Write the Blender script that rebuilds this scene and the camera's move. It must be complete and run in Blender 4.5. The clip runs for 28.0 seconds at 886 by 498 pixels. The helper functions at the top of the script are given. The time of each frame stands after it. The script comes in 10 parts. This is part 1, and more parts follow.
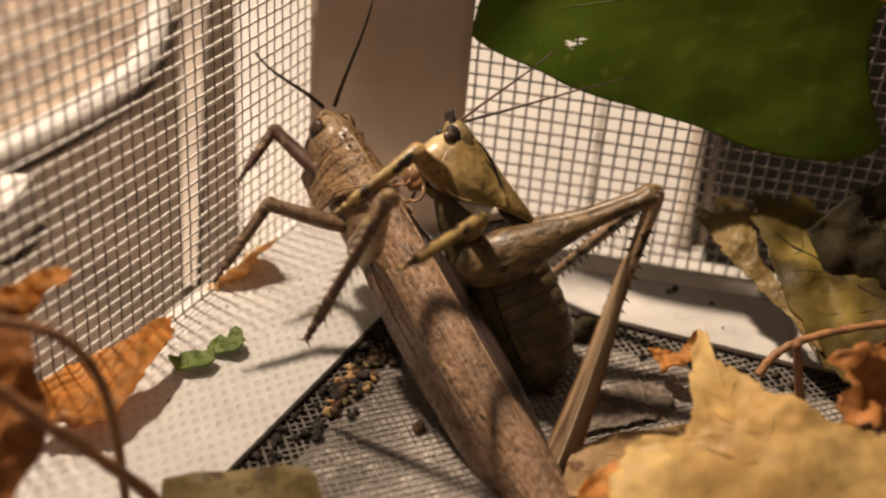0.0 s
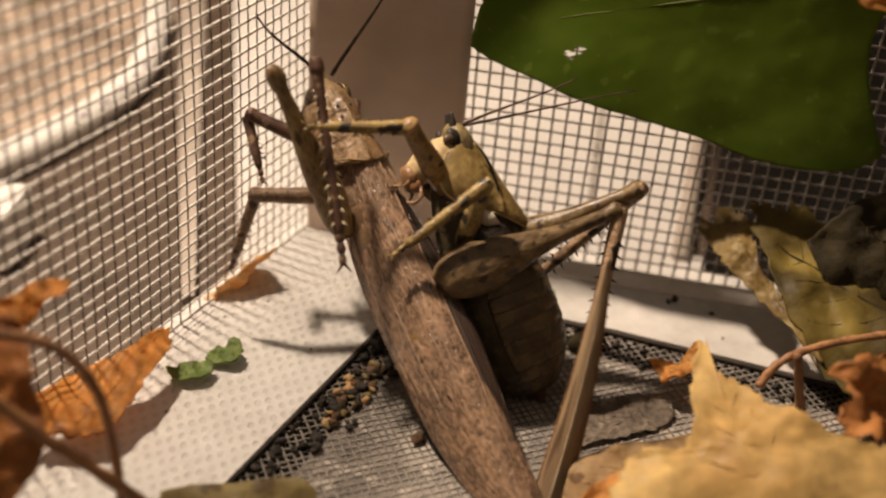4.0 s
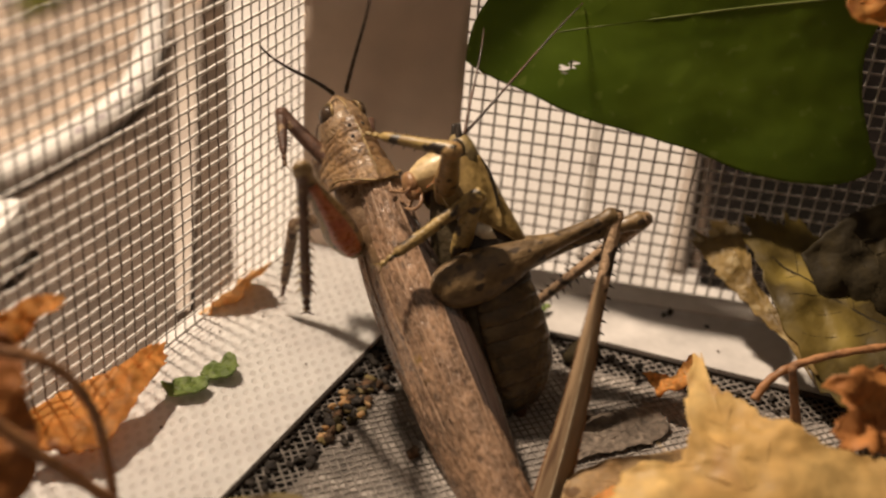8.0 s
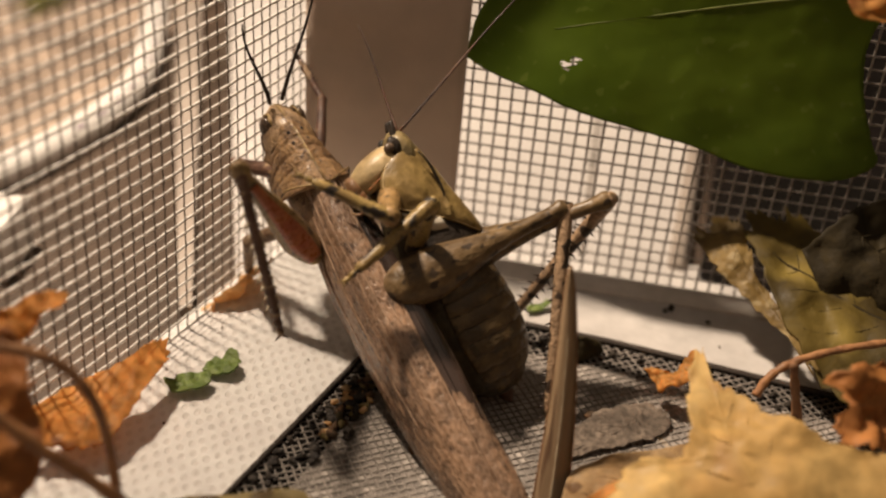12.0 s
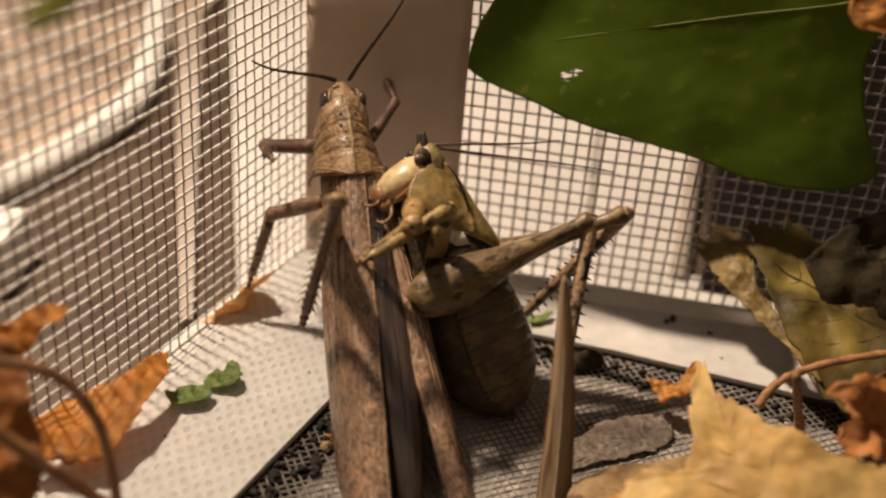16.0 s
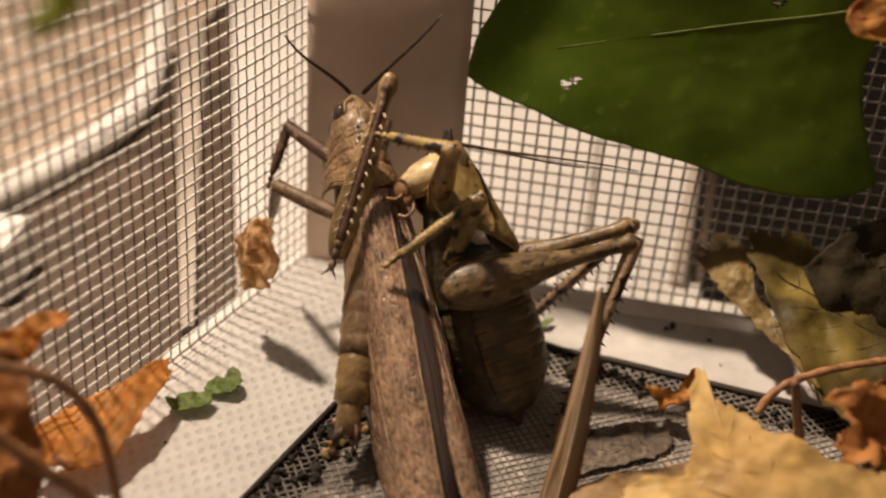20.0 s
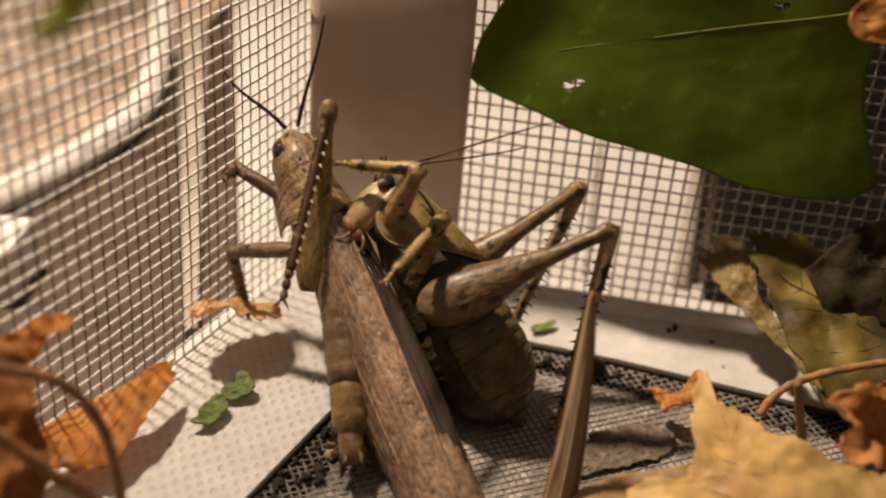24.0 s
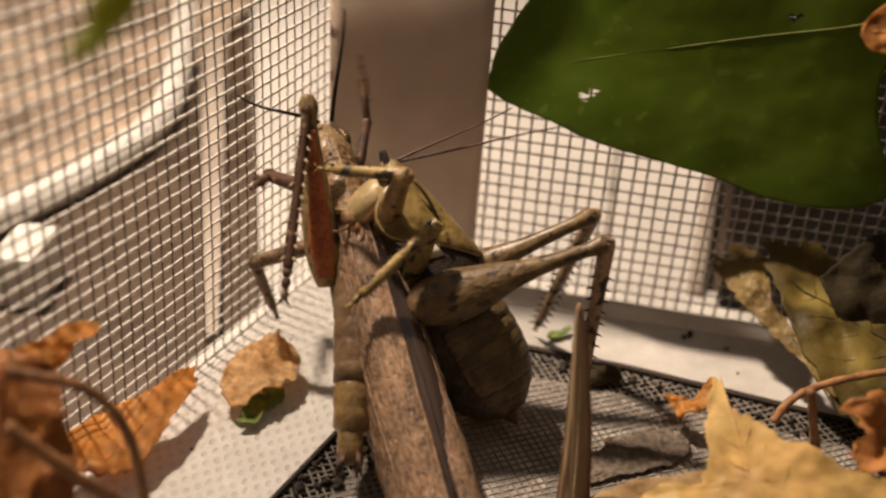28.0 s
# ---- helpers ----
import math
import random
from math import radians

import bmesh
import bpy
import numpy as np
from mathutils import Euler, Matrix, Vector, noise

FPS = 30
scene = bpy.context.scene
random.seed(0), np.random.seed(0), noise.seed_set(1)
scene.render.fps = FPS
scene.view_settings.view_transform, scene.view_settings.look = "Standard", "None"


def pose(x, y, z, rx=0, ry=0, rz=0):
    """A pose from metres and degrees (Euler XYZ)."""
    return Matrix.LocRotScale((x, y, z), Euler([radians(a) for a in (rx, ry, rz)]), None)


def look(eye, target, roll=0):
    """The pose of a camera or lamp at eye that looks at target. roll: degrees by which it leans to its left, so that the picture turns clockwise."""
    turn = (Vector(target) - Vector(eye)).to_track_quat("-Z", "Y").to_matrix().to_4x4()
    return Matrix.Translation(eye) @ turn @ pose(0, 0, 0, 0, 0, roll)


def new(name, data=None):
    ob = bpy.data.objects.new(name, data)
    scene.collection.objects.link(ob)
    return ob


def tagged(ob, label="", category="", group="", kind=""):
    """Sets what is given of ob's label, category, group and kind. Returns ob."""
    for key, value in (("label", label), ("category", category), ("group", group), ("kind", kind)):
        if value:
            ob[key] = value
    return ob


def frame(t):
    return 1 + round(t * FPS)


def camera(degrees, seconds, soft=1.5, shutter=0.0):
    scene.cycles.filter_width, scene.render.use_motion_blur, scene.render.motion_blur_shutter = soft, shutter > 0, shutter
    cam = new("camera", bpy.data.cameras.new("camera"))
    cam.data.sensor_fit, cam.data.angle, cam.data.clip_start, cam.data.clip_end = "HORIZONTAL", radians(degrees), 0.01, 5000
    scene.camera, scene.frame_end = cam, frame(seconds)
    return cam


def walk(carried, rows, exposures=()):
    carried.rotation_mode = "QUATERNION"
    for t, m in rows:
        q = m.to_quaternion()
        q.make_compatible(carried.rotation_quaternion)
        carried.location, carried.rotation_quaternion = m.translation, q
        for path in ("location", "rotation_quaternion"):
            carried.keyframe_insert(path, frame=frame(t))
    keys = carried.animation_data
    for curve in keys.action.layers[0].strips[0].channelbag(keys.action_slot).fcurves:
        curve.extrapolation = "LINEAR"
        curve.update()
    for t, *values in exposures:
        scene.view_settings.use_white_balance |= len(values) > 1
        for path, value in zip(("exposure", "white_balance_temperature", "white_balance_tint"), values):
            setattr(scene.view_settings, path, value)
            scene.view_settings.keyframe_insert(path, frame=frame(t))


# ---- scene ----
cam = camera(43.0, 28.0, soft=2.35, shutter=0.5)
cam.data.dof.use_dof, cam.data.dof.focus_distance, cam.data.dof.aperture_fstop = True, 0.119, 15.0
walk(cam, [
    (0, pose(-0.00000, -0.00043, 0.07873, 56.110, -4.049, 2.949)),
    (0.5, pose(-0.00020, -0.00035, 0.07870, 56.109, -4.099, 2.836)),
    (1, pose(-0.00014, -0.00041, 0.07870, 56.125, -4.089, 2.860)),
    (1.5, pose(-0.00005, -0.00027, 0.07906, 55.989, -4.086, 2.951)),
    (2, pose(-0.00005, -0.00044, 0.07887, 56.175, -4.099, 2.940)),
    (2.5, pose(-0.00010, -0.00014, 0.07885, 56.262, -4.085, 2.898)),
    (3, pose(-0.00001, -0.00003, 0.07889, 56.284, -4.161, 3.000)),
    (3.5, pose(-0.00018, 0.00008, 0.07878, 56.337, -4.163, 2.898)),
    (5.5, pose(-0.00028, 0.00013, 0.07887, 56.882, -4.021, 2.841)),
    (6, pose(0.00001, -0.00012, 0.07877, 56.827, -4.010, 2.934)),
    (6.5, pose(-0.00021, -0.00007, 0.07889, 56.910, -4.030, 2.758)),
    (7, pose(-0.00033, -0.00011, 0.07881, 57.097, -4.079, 2.633)),
    (7.5, pose(-0.00021, -0.00006, 0.07904, 57.083, -4.041, 2.593)),
    (8, pose(-0.00004, 0.00015, 0.07899, 57.133, -4.061, 2.606)),
    (8.5, pose(0.00005, 0.00015, 0.07907, 57.120, -4.033, 2.596)),
    (9, pose(0.00000, -0.00000, 0.07902, 56.908, -4.024, 2.619)),
    (9.5, pose(-0.00007, 0.00008, 0.07898, 56.915, -4.052, 2.639)),
    (10, pose(0.00002, 0.00007, 0.07904, 56.975, -3.917, 2.554)),
    (10.5, pose(-0.00006, 0.00004, 0.07892, 57.050, -3.978, 2.541)),
    (11, pose(-0.00001, 0.00041, 0.07893, 56.982, -4.011, 2.554)),
    (11.5, pose(-0.00002, 0.00014, 0.07904, 57.008, -4.052, 2.514)),
    (12, pose(-0.00028, 0.00004, 0.07922, 56.867, -4.054, 2.589)),
    (12.5, pose(-0.00022, -0.00018, 0.07907, 56.828, -4.000, 2.656)),
    (14.5, pose(-0.00040, 0.00020, 0.07921, 57.197, -3.911, 2.556)),
    (15, pose(-0.00035, 0.00017, 0.07931, 57.224, -3.879, 2.598)),
    (15.5, pose(-0.00021, 0.00029, 0.07933, 57.288, -3.829, 2.604)),
    (16, pose(-0.00026, 0.00029, 0.07937, 57.340, -3.849, 2.539)),
    (16.5, pose(-0.00033, 0.00032, 0.07923, 57.496, -3.893, 2.479)),
    (17, pose(-0.00019, 0.00051, 0.07929, 57.521, -3.827, 2.484)),
    (17.5, pose(-0.00013, 0.00016, 0.07937, 57.485, -3.842, 2.571)),
    (18, pose(-0.00020, 0.00018, 0.07949, 57.477, -3.870, 2.619)),
    (18.5, pose(-0.00020, -0.00001, 0.07930, 57.640, -3.829, 2.576)),
    (19, pose(-0.00009, 0.00009, 0.07952, 57.583, -3.814, 2.637)),
    (19.5, pose(-0.00033, 0.00003, 0.07940, 57.750, -3.851, 2.481)),
    (20, pose(-0.00014, -0.00011, 0.07950, 57.754, -3.858, 2.611)),
    (20.5, pose(-0.00009, -0.00018, 0.07976, 57.650, -3.835, 2.687)),
    (21, pose(0.00009, -0.00028, 0.07976, 57.743, -3.711, 2.681)),
    (21.5, pose(-0.00026, -0.00020, 0.07964, 57.791, -3.838, 2.570)),
    (23.5, pose(0.00005, -0.00055, 0.07979, 57.739, -3.726, 2.839)),
    (24, pose(-0.00032, -0.00028, 0.07974, 57.794, -3.784, 2.655)),
    (24.5, pose(-0.00013, -0.00030, 0.07958, 57.948, -3.674, 2.696)),
    (25, pose(-0.00003, -0.00019, 0.07978, 57.804, -3.645, 2.738)),
    (25.5, pose(-0.00013, -0.00047, 0.07964, 57.223, -3.666, 2.646)),
    (26, pose(-0.00005, -0.00083, 0.07950, 57.309, -3.607, 2.668)),
    (26.5, pose(0.00005, -0.00033, 0.07960, 57.143, -4.030, 2.625)),
    (27, pose(0.00053, -0.00085, 0.08013, 57.081, -4.091, 2.894)),
    (27.5, pose(-0.00020, -0.00077, 0.08056, 57.722, -3.874, 2.716)),
    (28, pose(-0.00039, -0.00150, 0.08125, 57.867, -3.343, 3.405)),
], exposures=[(0, 0.0), (28, 0.0)])

# ---- world and lamp ----
world = bpy.data.worlds.new("world")
scene.world = world
world.use_nodes = True
world.node_tree.nodes["Background"].inputs[0].default_value = (1.0, 0.77, 0.58, 1)
world.node_tree.nodes["Background"].inputs[1].default_value = 0.25
lamp = bpy.data.lights.new("desk_lamp", "AREA")
lamp.shape, lamp.size, lamp.energy, lamp.color = "DISK", 0.015, 0.90, (1.0, 0.79, 0.595)
lamp_ob = new("desk_lamp", lamp)
lamp_ob.matrix_world = look((-0.090, 0.142, 0.205), (-0.005, 0.10, 0.0))

MM = 0.001


# ---- materials ----
def mat(name, c1, c2, scale=500, rough=0.6, bump=0.25, stretch=(1, 1, 1), spot=None, spot_scale=900, spot_cut=0.62,
        clear=0.0, metal=0.0, fine=0.25, spec=0.4, gloss=0.0, spot_soft=0.05):
    """Two tones in soft patches, a fine grain over them, optional specks, and some light let through."""
    m = bpy.data.materials.new(name)
    m.use_nodes = True
    nt = m.node_tree
    nd, lk = nt.nodes, nt.links
    b = nd["Principled BSDF"]
    co = nd.new("ShaderNodeTexCoord")
    mp = nd.new("ShaderNodeMapping")
    mp.inputs["Scale"].default_value = stretch
    lk.new(co.outputs["Object"], mp.inputs["Vector"])
    rnd = nd.new("ShaderNodeObjectInfo")
    off = nd.new("ShaderNodeVectorMath")
    off.operation = "ADD"
    lk.new(mp.outputs[0], off.inputs[0])
    lk.new(rnd.outputs["Random"], off.inputs[1])

    def tex(s, detail=3.0):
        n = nd.new("ShaderNodeTexNoise")
        n.inputs["Scale"].default_value, n.inputs["Detail"].default_value = s, detail
        lk.new(off.outputs[0], n.inputs["Vector"])
        return n

    def ramp(src, lo, hi):
        r = nd.new("ShaderNodeMapRange")
        r.inputs["From Min"].default_value, r.inputs["From Max"].default_value = lo, hi
        lk.new(src, r.inputs["Value"])
        return r.outputs[0]

    def blend(kind, fac, a, c):
        x = nd.new("ShaderNodeMix")
        x.data_type, x.blend_type = "RGBA", kind
        for sock, v in ((x.inputs[0], fac), (x.inputs[6], a), (x.inputs[7], c)):
            if isinstance(v, (float, int)):
                sock.default_value = v
            elif isinstance(v, tuple):
                sock.default_value = (*v, 1)
            else:
                lk.new(v, sock)
        return x.outputs[2]

    big, small = tex(scale, 5.0), tex(scale * 5, 4.0)
    col = blend("MIX", ramp(big.outputs[0], 0.39, 0.61), c1, c2)
    grain = nd.new("ShaderNodeMapRange")
    grain.inputs["From Min"].default_value, grain.inputs["From Max"].default_value = 0.3, 0.7
    grain.inputs["To Min"].default_value, grain.inputs["To Max"].default_value = 1 - fine, 1 + fine * 0.5
    lk.new(small.outputs[0], grain.inputs["Value"])
    tone = nd.new("ShaderNodeCombineColor")
    for i in range(3):
        lk.new(grain.outputs[0], tone.inputs[i])
    col = blend("MULTIPLY", 1.0, col, tone.outputs[0])
    if spot:
        sp = tex(spot_scale, 1.0)
        col = blend("MIX", ramp(sp.outputs[0], spot_cut, spot_cut + spot_soft), col, spot)
    lk.new(col, b.inputs["Base Color"])
    b.inputs["Metallic"].default_value = metal
    worn = nd.new("ShaderNodeMapRange")
    worn.inputs["From Min"].default_value, worn.inputs["From Max"].default_value = 0.3, 0.7
    worn.inputs["To Min"].default_value, worn.inputs["To Max"].default_value = max(0.08, rough - 0.16), min(1.0, rough + 0.16)
    lk.new(small.outputs[0], worn.inputs["Value"])
    lk.new(worn.outputs[0], b.inputs["Roughness"])
    b.inputs["Specular IOR Level"].default_value = spec
    b.inputs["Coat Weight"].default_value = gloss
    b.inputs["Coat Roughness"].default_value = 0.25
    if bump:
        bp = nd.new("ShaderNodeBump")
        bp.inputs["Strength"].default_value, bp.inputs["Distance"].default_value = bump, 0.0005
        lk.new(small.outputs[0], bp.inputs["Height"])
        lk.new(bp.outputs[0], b.inputs["Normal"])
    if clear:
        tr = nd.new("ShaderNodeBsdfTranslucent")
        lk.new(col, tr.inputs["Color"])
        mx = nd.new("ShaderNodeMixShader")
        mx.inputs[0].default_value = clear
        lk.new(b.outputs[0], mx.inputs[1])
        lk.new(tr.outputs[0], mx.inputs[2])
        lk.new(mx.outputs[0], nd["Material Output"].inputs["Surface"])
    return m


def dotted(name, c1, c2, pitch, depth):
    """Non-woven fabric: soft tone with rows of small pressed dots."""
    m = mat(name, c1, c2, 120, 0.85, 0.0, fine=0.06, clear=0.18)
    nt = m.node_tree
    nd, lk = nt.nodes, nt.links
    b = nd["Principled BSDF"]
    co = nd.new("ShaderNodeTexCoord")
    mp = nd.new("ShaderNodeMapping")
    mp.inputs["Rotation"].default_value, mp.inputs["Scale"].default_value = (0, 0, radians(19.3)), (1, 0.75, 0.02)
    lk.new(co.outputs["Object"], mp.inputs["Vector"])
    rot = nd.new("ShaderNodeMapping")
    rot.inputs["Rotation"].default_value = (0, 0, radians(45))
    lk.new(mp.outputs[0], rot.inputs["Vector"])
    br = nd.new("ShaderNodeTexVoronoi")
    br.inputs["Scale"].default_value, br.inputs["Randomness"].default_value = 1.0 / pitch, 0.12
    lk.new(rot.outputs[0], br.inputs["Vector"])
    dot = nd.new("ShaderNodeMapRange")
    dot.inputs["From Min"].default_value, dot.inputs["From Max"].default_value = 0.20, 0.36
    dot.inputs["To Min"].default_value, dot.inputs["To Max"].default_value = 1.0, 0.0
    lk.new(br.outputs["Distance"], dot.inputs["Value"])
    bp = nd.new("ShaderNodeBump")
    bp.inputs["Strength"].default_value, bp.inputs["Distance"].default_value = 0.55, depth
    bp.invert = True
    lk.new(dot.outputs[0], bp.inputs["Height"])
    lk.new(bp.outputs[0], b.inputs["Normal"])
    old = b.inputs["Base Color"].links[0].from_socket
    # shading inside the pressed pits is multiplied into the base colour
    x = nd.new("ShaderNodeMix")
    x.data_type, x.blend_type = "RGBA", "MULTIPLY"
    lk.new(dot.outputs[0], x.inputs[0])
    lk.new(old, x.inputs[6])
    x.inputs[7].default_value = (0.875, 0.86, 0.845, 1)
    lk.new(x.outputs[2], b.inputs["Base Color"])
    return m


def netted(m, pitch, colour, amount):
    """A fine net of raised veins over a wing."""
    nd, lk = m.node_tree.nodes, m.node_tree.links
    b = nd["Principled BSDF"]
    co = nd.new("ShaderNodeTexCoord")
    mp = nd.new("ShaderNodeMapping")
    mp.inputs["Scale"].default_value = (1, 0.42, 1)
    lk.new(co.outputs["Object"], mp.inputs["Vector"])
    vo = nd.new("ShaderNodeTexVoronoi")
    vo.feature = "DISTANCE_TO_EDGE"
    vo.inputs["Scale"].default_value = 1.0 / pitch
    lk.new(mp.outputs[0], vo.inputs["Vector"])
    edge = nd.new("ShaderNodeMapRange")
    edge.inputs["From Min"].default_value, edge.inputs["From Max"].default_value = 0.03, 0.16
    edge.inputs["To Min"].default_value, edge.inputs["To Max"].default_value = amount, 0.0
    lk.new(vo.outputs["Distance"], edge.inputs["Value"])
    x = nd.new("ShaderNodeMix")
    x.data_type = "RGBA"
    lk.new(edge.outputs[0], x.inputs[0])
    lk.new(b.inputs["Base Color"].links[0].from_socket, x.inputs[6])
    x.inputs[7].default_value = (*colour, 1)
    lk.new(x.outputs[2], b.inputs["Base Color"])
    bp = nd.new("ShaderNodeBump")
    bp.inputs["Strength"].default_value, bp.inputs["Distance"].default_value = 0.5, 0.00012
    lk.new(edge.outputs[0], bp.inputs["Height"])
    lk.new(b.inputs["Normal"].links[0].from_socket, bp.inputs["Normal"])
    lk.new(bp.outputs[0], b.inputs["Normal"])
    return m


M_FABRIC = dotted("white_nonwoven_fabric", (0.80, 0.79, 0.77), (0.74, 0.72, 0.70), 0.00110, 0.0002)
M_HEM = mat("white_smooth_fabric", (0.72, 0.69, 0.66), (0.60, 0.575, 0.55), 110, 0.85, 0.05, fine=0.1, clear=0.15)
M_SEAM_SHADE = mat("grey_seam_shade", (0.688, 0.642, 0.595), (0.623, 0.577, 0.53), 130, 0.85, 0.1, fine=0.1)
M_PRINT = mat("faded_purple_print", (0.34, 0.27, 0.33), (0.45, 0.37, 0.42), 300, 0.6, 0.0)
M_PILLAR = mat("grey_white_fabric", (0.70, 0.575, 0.475), (0.63, 0.515, 0.425), 60, 0.85, 0.1, fine=0.06, clear=0.12)
M_STRIP = mat("white_woven_strip", (0.42, 0.365, 0.315), (0.35, 0.30, 0.26), 60, 0.8, 0.1, fine=0.05, clear=0.06)
M_NET = mat("grey_mesh_yarn", (0.44, 0.395, 0.355), (0.35, 0.312, 0.28), 90, 0.6, 0.0, fine=0.1, clear=0.12)
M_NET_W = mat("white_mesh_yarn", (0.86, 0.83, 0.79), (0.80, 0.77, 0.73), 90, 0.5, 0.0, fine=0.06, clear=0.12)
# upright yarns: the same white plastic, with its grazing shade put into the colour
M_NET_V = mat("shaded_mesh_yarn", (0.27, 0.225, 0.19), (0.20, 0.165, 0.14), 90, 0.6, 0.0, fine=0.1, clear=0.1)
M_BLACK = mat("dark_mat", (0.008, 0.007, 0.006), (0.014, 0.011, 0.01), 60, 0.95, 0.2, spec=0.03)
M_EDGE_LINE = mat("dark_edge_line", (0.075, 0.06, 0.05), (0.045, 0.036, 0.03), 120, 0.8, 0.3)
M_NET_DARK = mat("dusty_mesh_yarn", (0.36, 0.325, 0.29), (0.19, 0.168, 0.148), 60, 0.8, 0.0, fine=0.4)
M_BOARD = mat("white_painted_board", (0.60, 0.575, 0.55), (0.545, 0.52, 0.50), 25, 0.55, 0.03, fine=0.03)
M_WOOD = mat("brown_table_wood", (0.088, 0.06, 0.042), (0.058, 0.04, 0.028), 60, 0.6, 0.1, stretch=(0.2, 1, 1))
M_WALL = mat("room_wall_paint", (0.55, 0.48, 0.42), (0.50, 0.44, 0.38), 3, 0.8, 0.02, fine=0.04)
M_TUBE = mat("white_plastic", (0.80, 0.78, 0.75), (0.72, 0.70, 0.67), 80, 0.35, 0.02, fine=0.05)
M_PINK = mat("reddish_brown_cloth", (0.45, 0.355, 0.28), (0.20, 0.15, 0.115), 45, 0.9, 0.2, fine=0.4)
M_GREY = mat("grey_underlay", (0.40, 0.36, 0.325), (0.20, 0.178, 0.157), 75, 0.9, 0.3, spot=(0.44, 0.40, 0.36), spot_scale=500, spot_cut=0.57, spot_soft=0.12, fine=0.5)
M_FRASS = mat("dark_droppings", (0.022, 0.018, 0.016), (0.045, 0.035, 0.025), 900, 0.7, 0.5)
M_CRUMB = mat("brown_crumbs", (0.15, 0.08, 0.038), (0.07, 0.042, 0.022), 900, 0.8, 0.5)
M_LEAF_G = mat("green_leaf", (0.155, 0.232, 0.018), (0.095, 0.168, 0.015), 35, 0.48, 0.14, clear=0.42, spec=0.3, fine=0.16, spot=(0.18, 0.25, 0.034), spot_scale=700, spot_cut=0.66, spot_soft=0.08)
M_RIB_G = mat("leaf_rib", (0.21, 0.235, 0.06), (0.15, 0.19, 0.04), 300, 0.6, 0.1, clear=0.25)
M_LEAF_Y = mat("yellow_dry_leaf", (0.68, 0.475, 0.185), (0.57, 0.365, 0.125), 110, 0.6, 0.35, spot=(0.42, 0.23, 0.075), spot_scale=200, spot_cut=0.62, spot_soft=0.15, clear=0.25)
M_LEAF_B = mat("tan_dry_leaf", (0.44, 0.30, 0.15), (0.34, 0.21, 0.09), 200, 0.65, 0.4, spot=(0.15, 0.08, 0.03), spot_scale=400, spot_cut=0.64, clear=0.2)
M_LEAF_O = mat("orange_dry_leaf", (0.88, 0.50, 0.16), (0.74, 0.38, 0.10), 160, 0.6, 0.4, spot=(0.42, 0.18, 0.055), spot_scale=260, spot_cut=0.67, clear=0.62)
M_LEAF_P = mat("pale_orange_leaf", (0.87, 0.62, 0.34), (0.78, 0.50, 0.23), 350, 0.65, 0.5, clear=0.5)
M_LEAF_R = mat("red_brown_leaf", (0.58, 0.25, 0.07), (0.33, 0.125, 0.038), 160, 0.6, 0.4, clear=0.25)
M_LEAF_OL = mat("olive_dry_leaf", (0.189, 0.136, 0.0308), (0.0748, 0.0528, 0.015), 110, 0.6, 0.5, spot=(0.38, 0.285, 0.07), spot_scale=150, spot_cut=0.52, spot_soft=0.2, clear=0.35, spec=0.3)
M_LEAF_RIM = mat("crisp_tan_leaf", (0.357, 0.246, 0.085), (0.212, 0.14, 0.0467), 220, 0.5, 0.6, spot=(0.44, 0.34, 0.17), spot_scale=500, spot_cut=0.60, clear=0.35)
M_LEAF_OT = mat("olive_tan_leaf", (0.27, 0.21, 0.085), (0.19, 0.14, 0.05), 160, 0.65, 0.4, spot=(0.10, 0.065, 0.025), spot_scale=260, spot_cut=0.66, clear=0.2)
M_PATCH_GR = mat("grey_brown_patch", (0.27, 0.22, 0.175), (0.15, 0.12, 0.095), 300, 0.9, 0.8, fine=0.5, clear=0.25)
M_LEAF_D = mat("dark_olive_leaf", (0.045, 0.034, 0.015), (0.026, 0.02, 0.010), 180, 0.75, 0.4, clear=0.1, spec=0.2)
M_STEM = mat("reddish_stem", (0.42, 0.205, 0.085), (0.23, 0.11, 0.048), 300, 0.55, 0.3)
M_STEM_D = mat("dark_stem", (0.38, 0.195, 0.09), (0.19, 0.095, 0.046), 300, 0.6, 0.3)
M_BIT = mat("fresh_green_leaf", (0.27, 0.35, 0.10), (0.18, 0.26, 0.065), 500, 0.45, 0.3, clear=0.35)
M_BIT_Y = mat("yellow_green_leaf", (0.62, 0.64, 0.12), (0.50, 0.54, 0.10), 300, 0.5, 0.2, clear=0.8)
M_BLADE = mat("dry_grass_blade", (0.37, 0.26, 0.155), (0.22, 0.145, 0.085), 260, 0.55, 0.3, stretch=(1, 0.12, 1), spot=(0.12, 0.07, 0.04), spot_scale=700, spot_cut=0.66)
# brown grasshopper
M_WING = netted(mat("mottled_brown_wing", (0.33, 0.20, 0.12), (0.165, 0.098, 0.06), 420, 0.32, 0.55, stretch=(1, 0.55, 1), spot=(0.075, 0.045, 0.03), spot_scale=900, spot_cut=0.60, spot_soft=0.10, fine=0.6, gloss=0.7), 0.00034, (0.46, 0.32, 0.22), 0.4)
M_VEIN = mat("pale_wing_vein", (0.50, 0.35, 0.24), (0.32, 0.21, 0.14), 500, 0.4, 0.2, gloss=0.25)
M_HWING = mat("dark_shiny_hindwing", (0.06, 0.038, 0.03), (0.03, 0.02, 0.016), 300, 0.2, 0.05, stretch=(1, 0.1, 1), gloss=1.0)
M_HWING.node_tree.nodes["Principled BSDF"].inputs["Coat Roughness"].default_value = 0.2
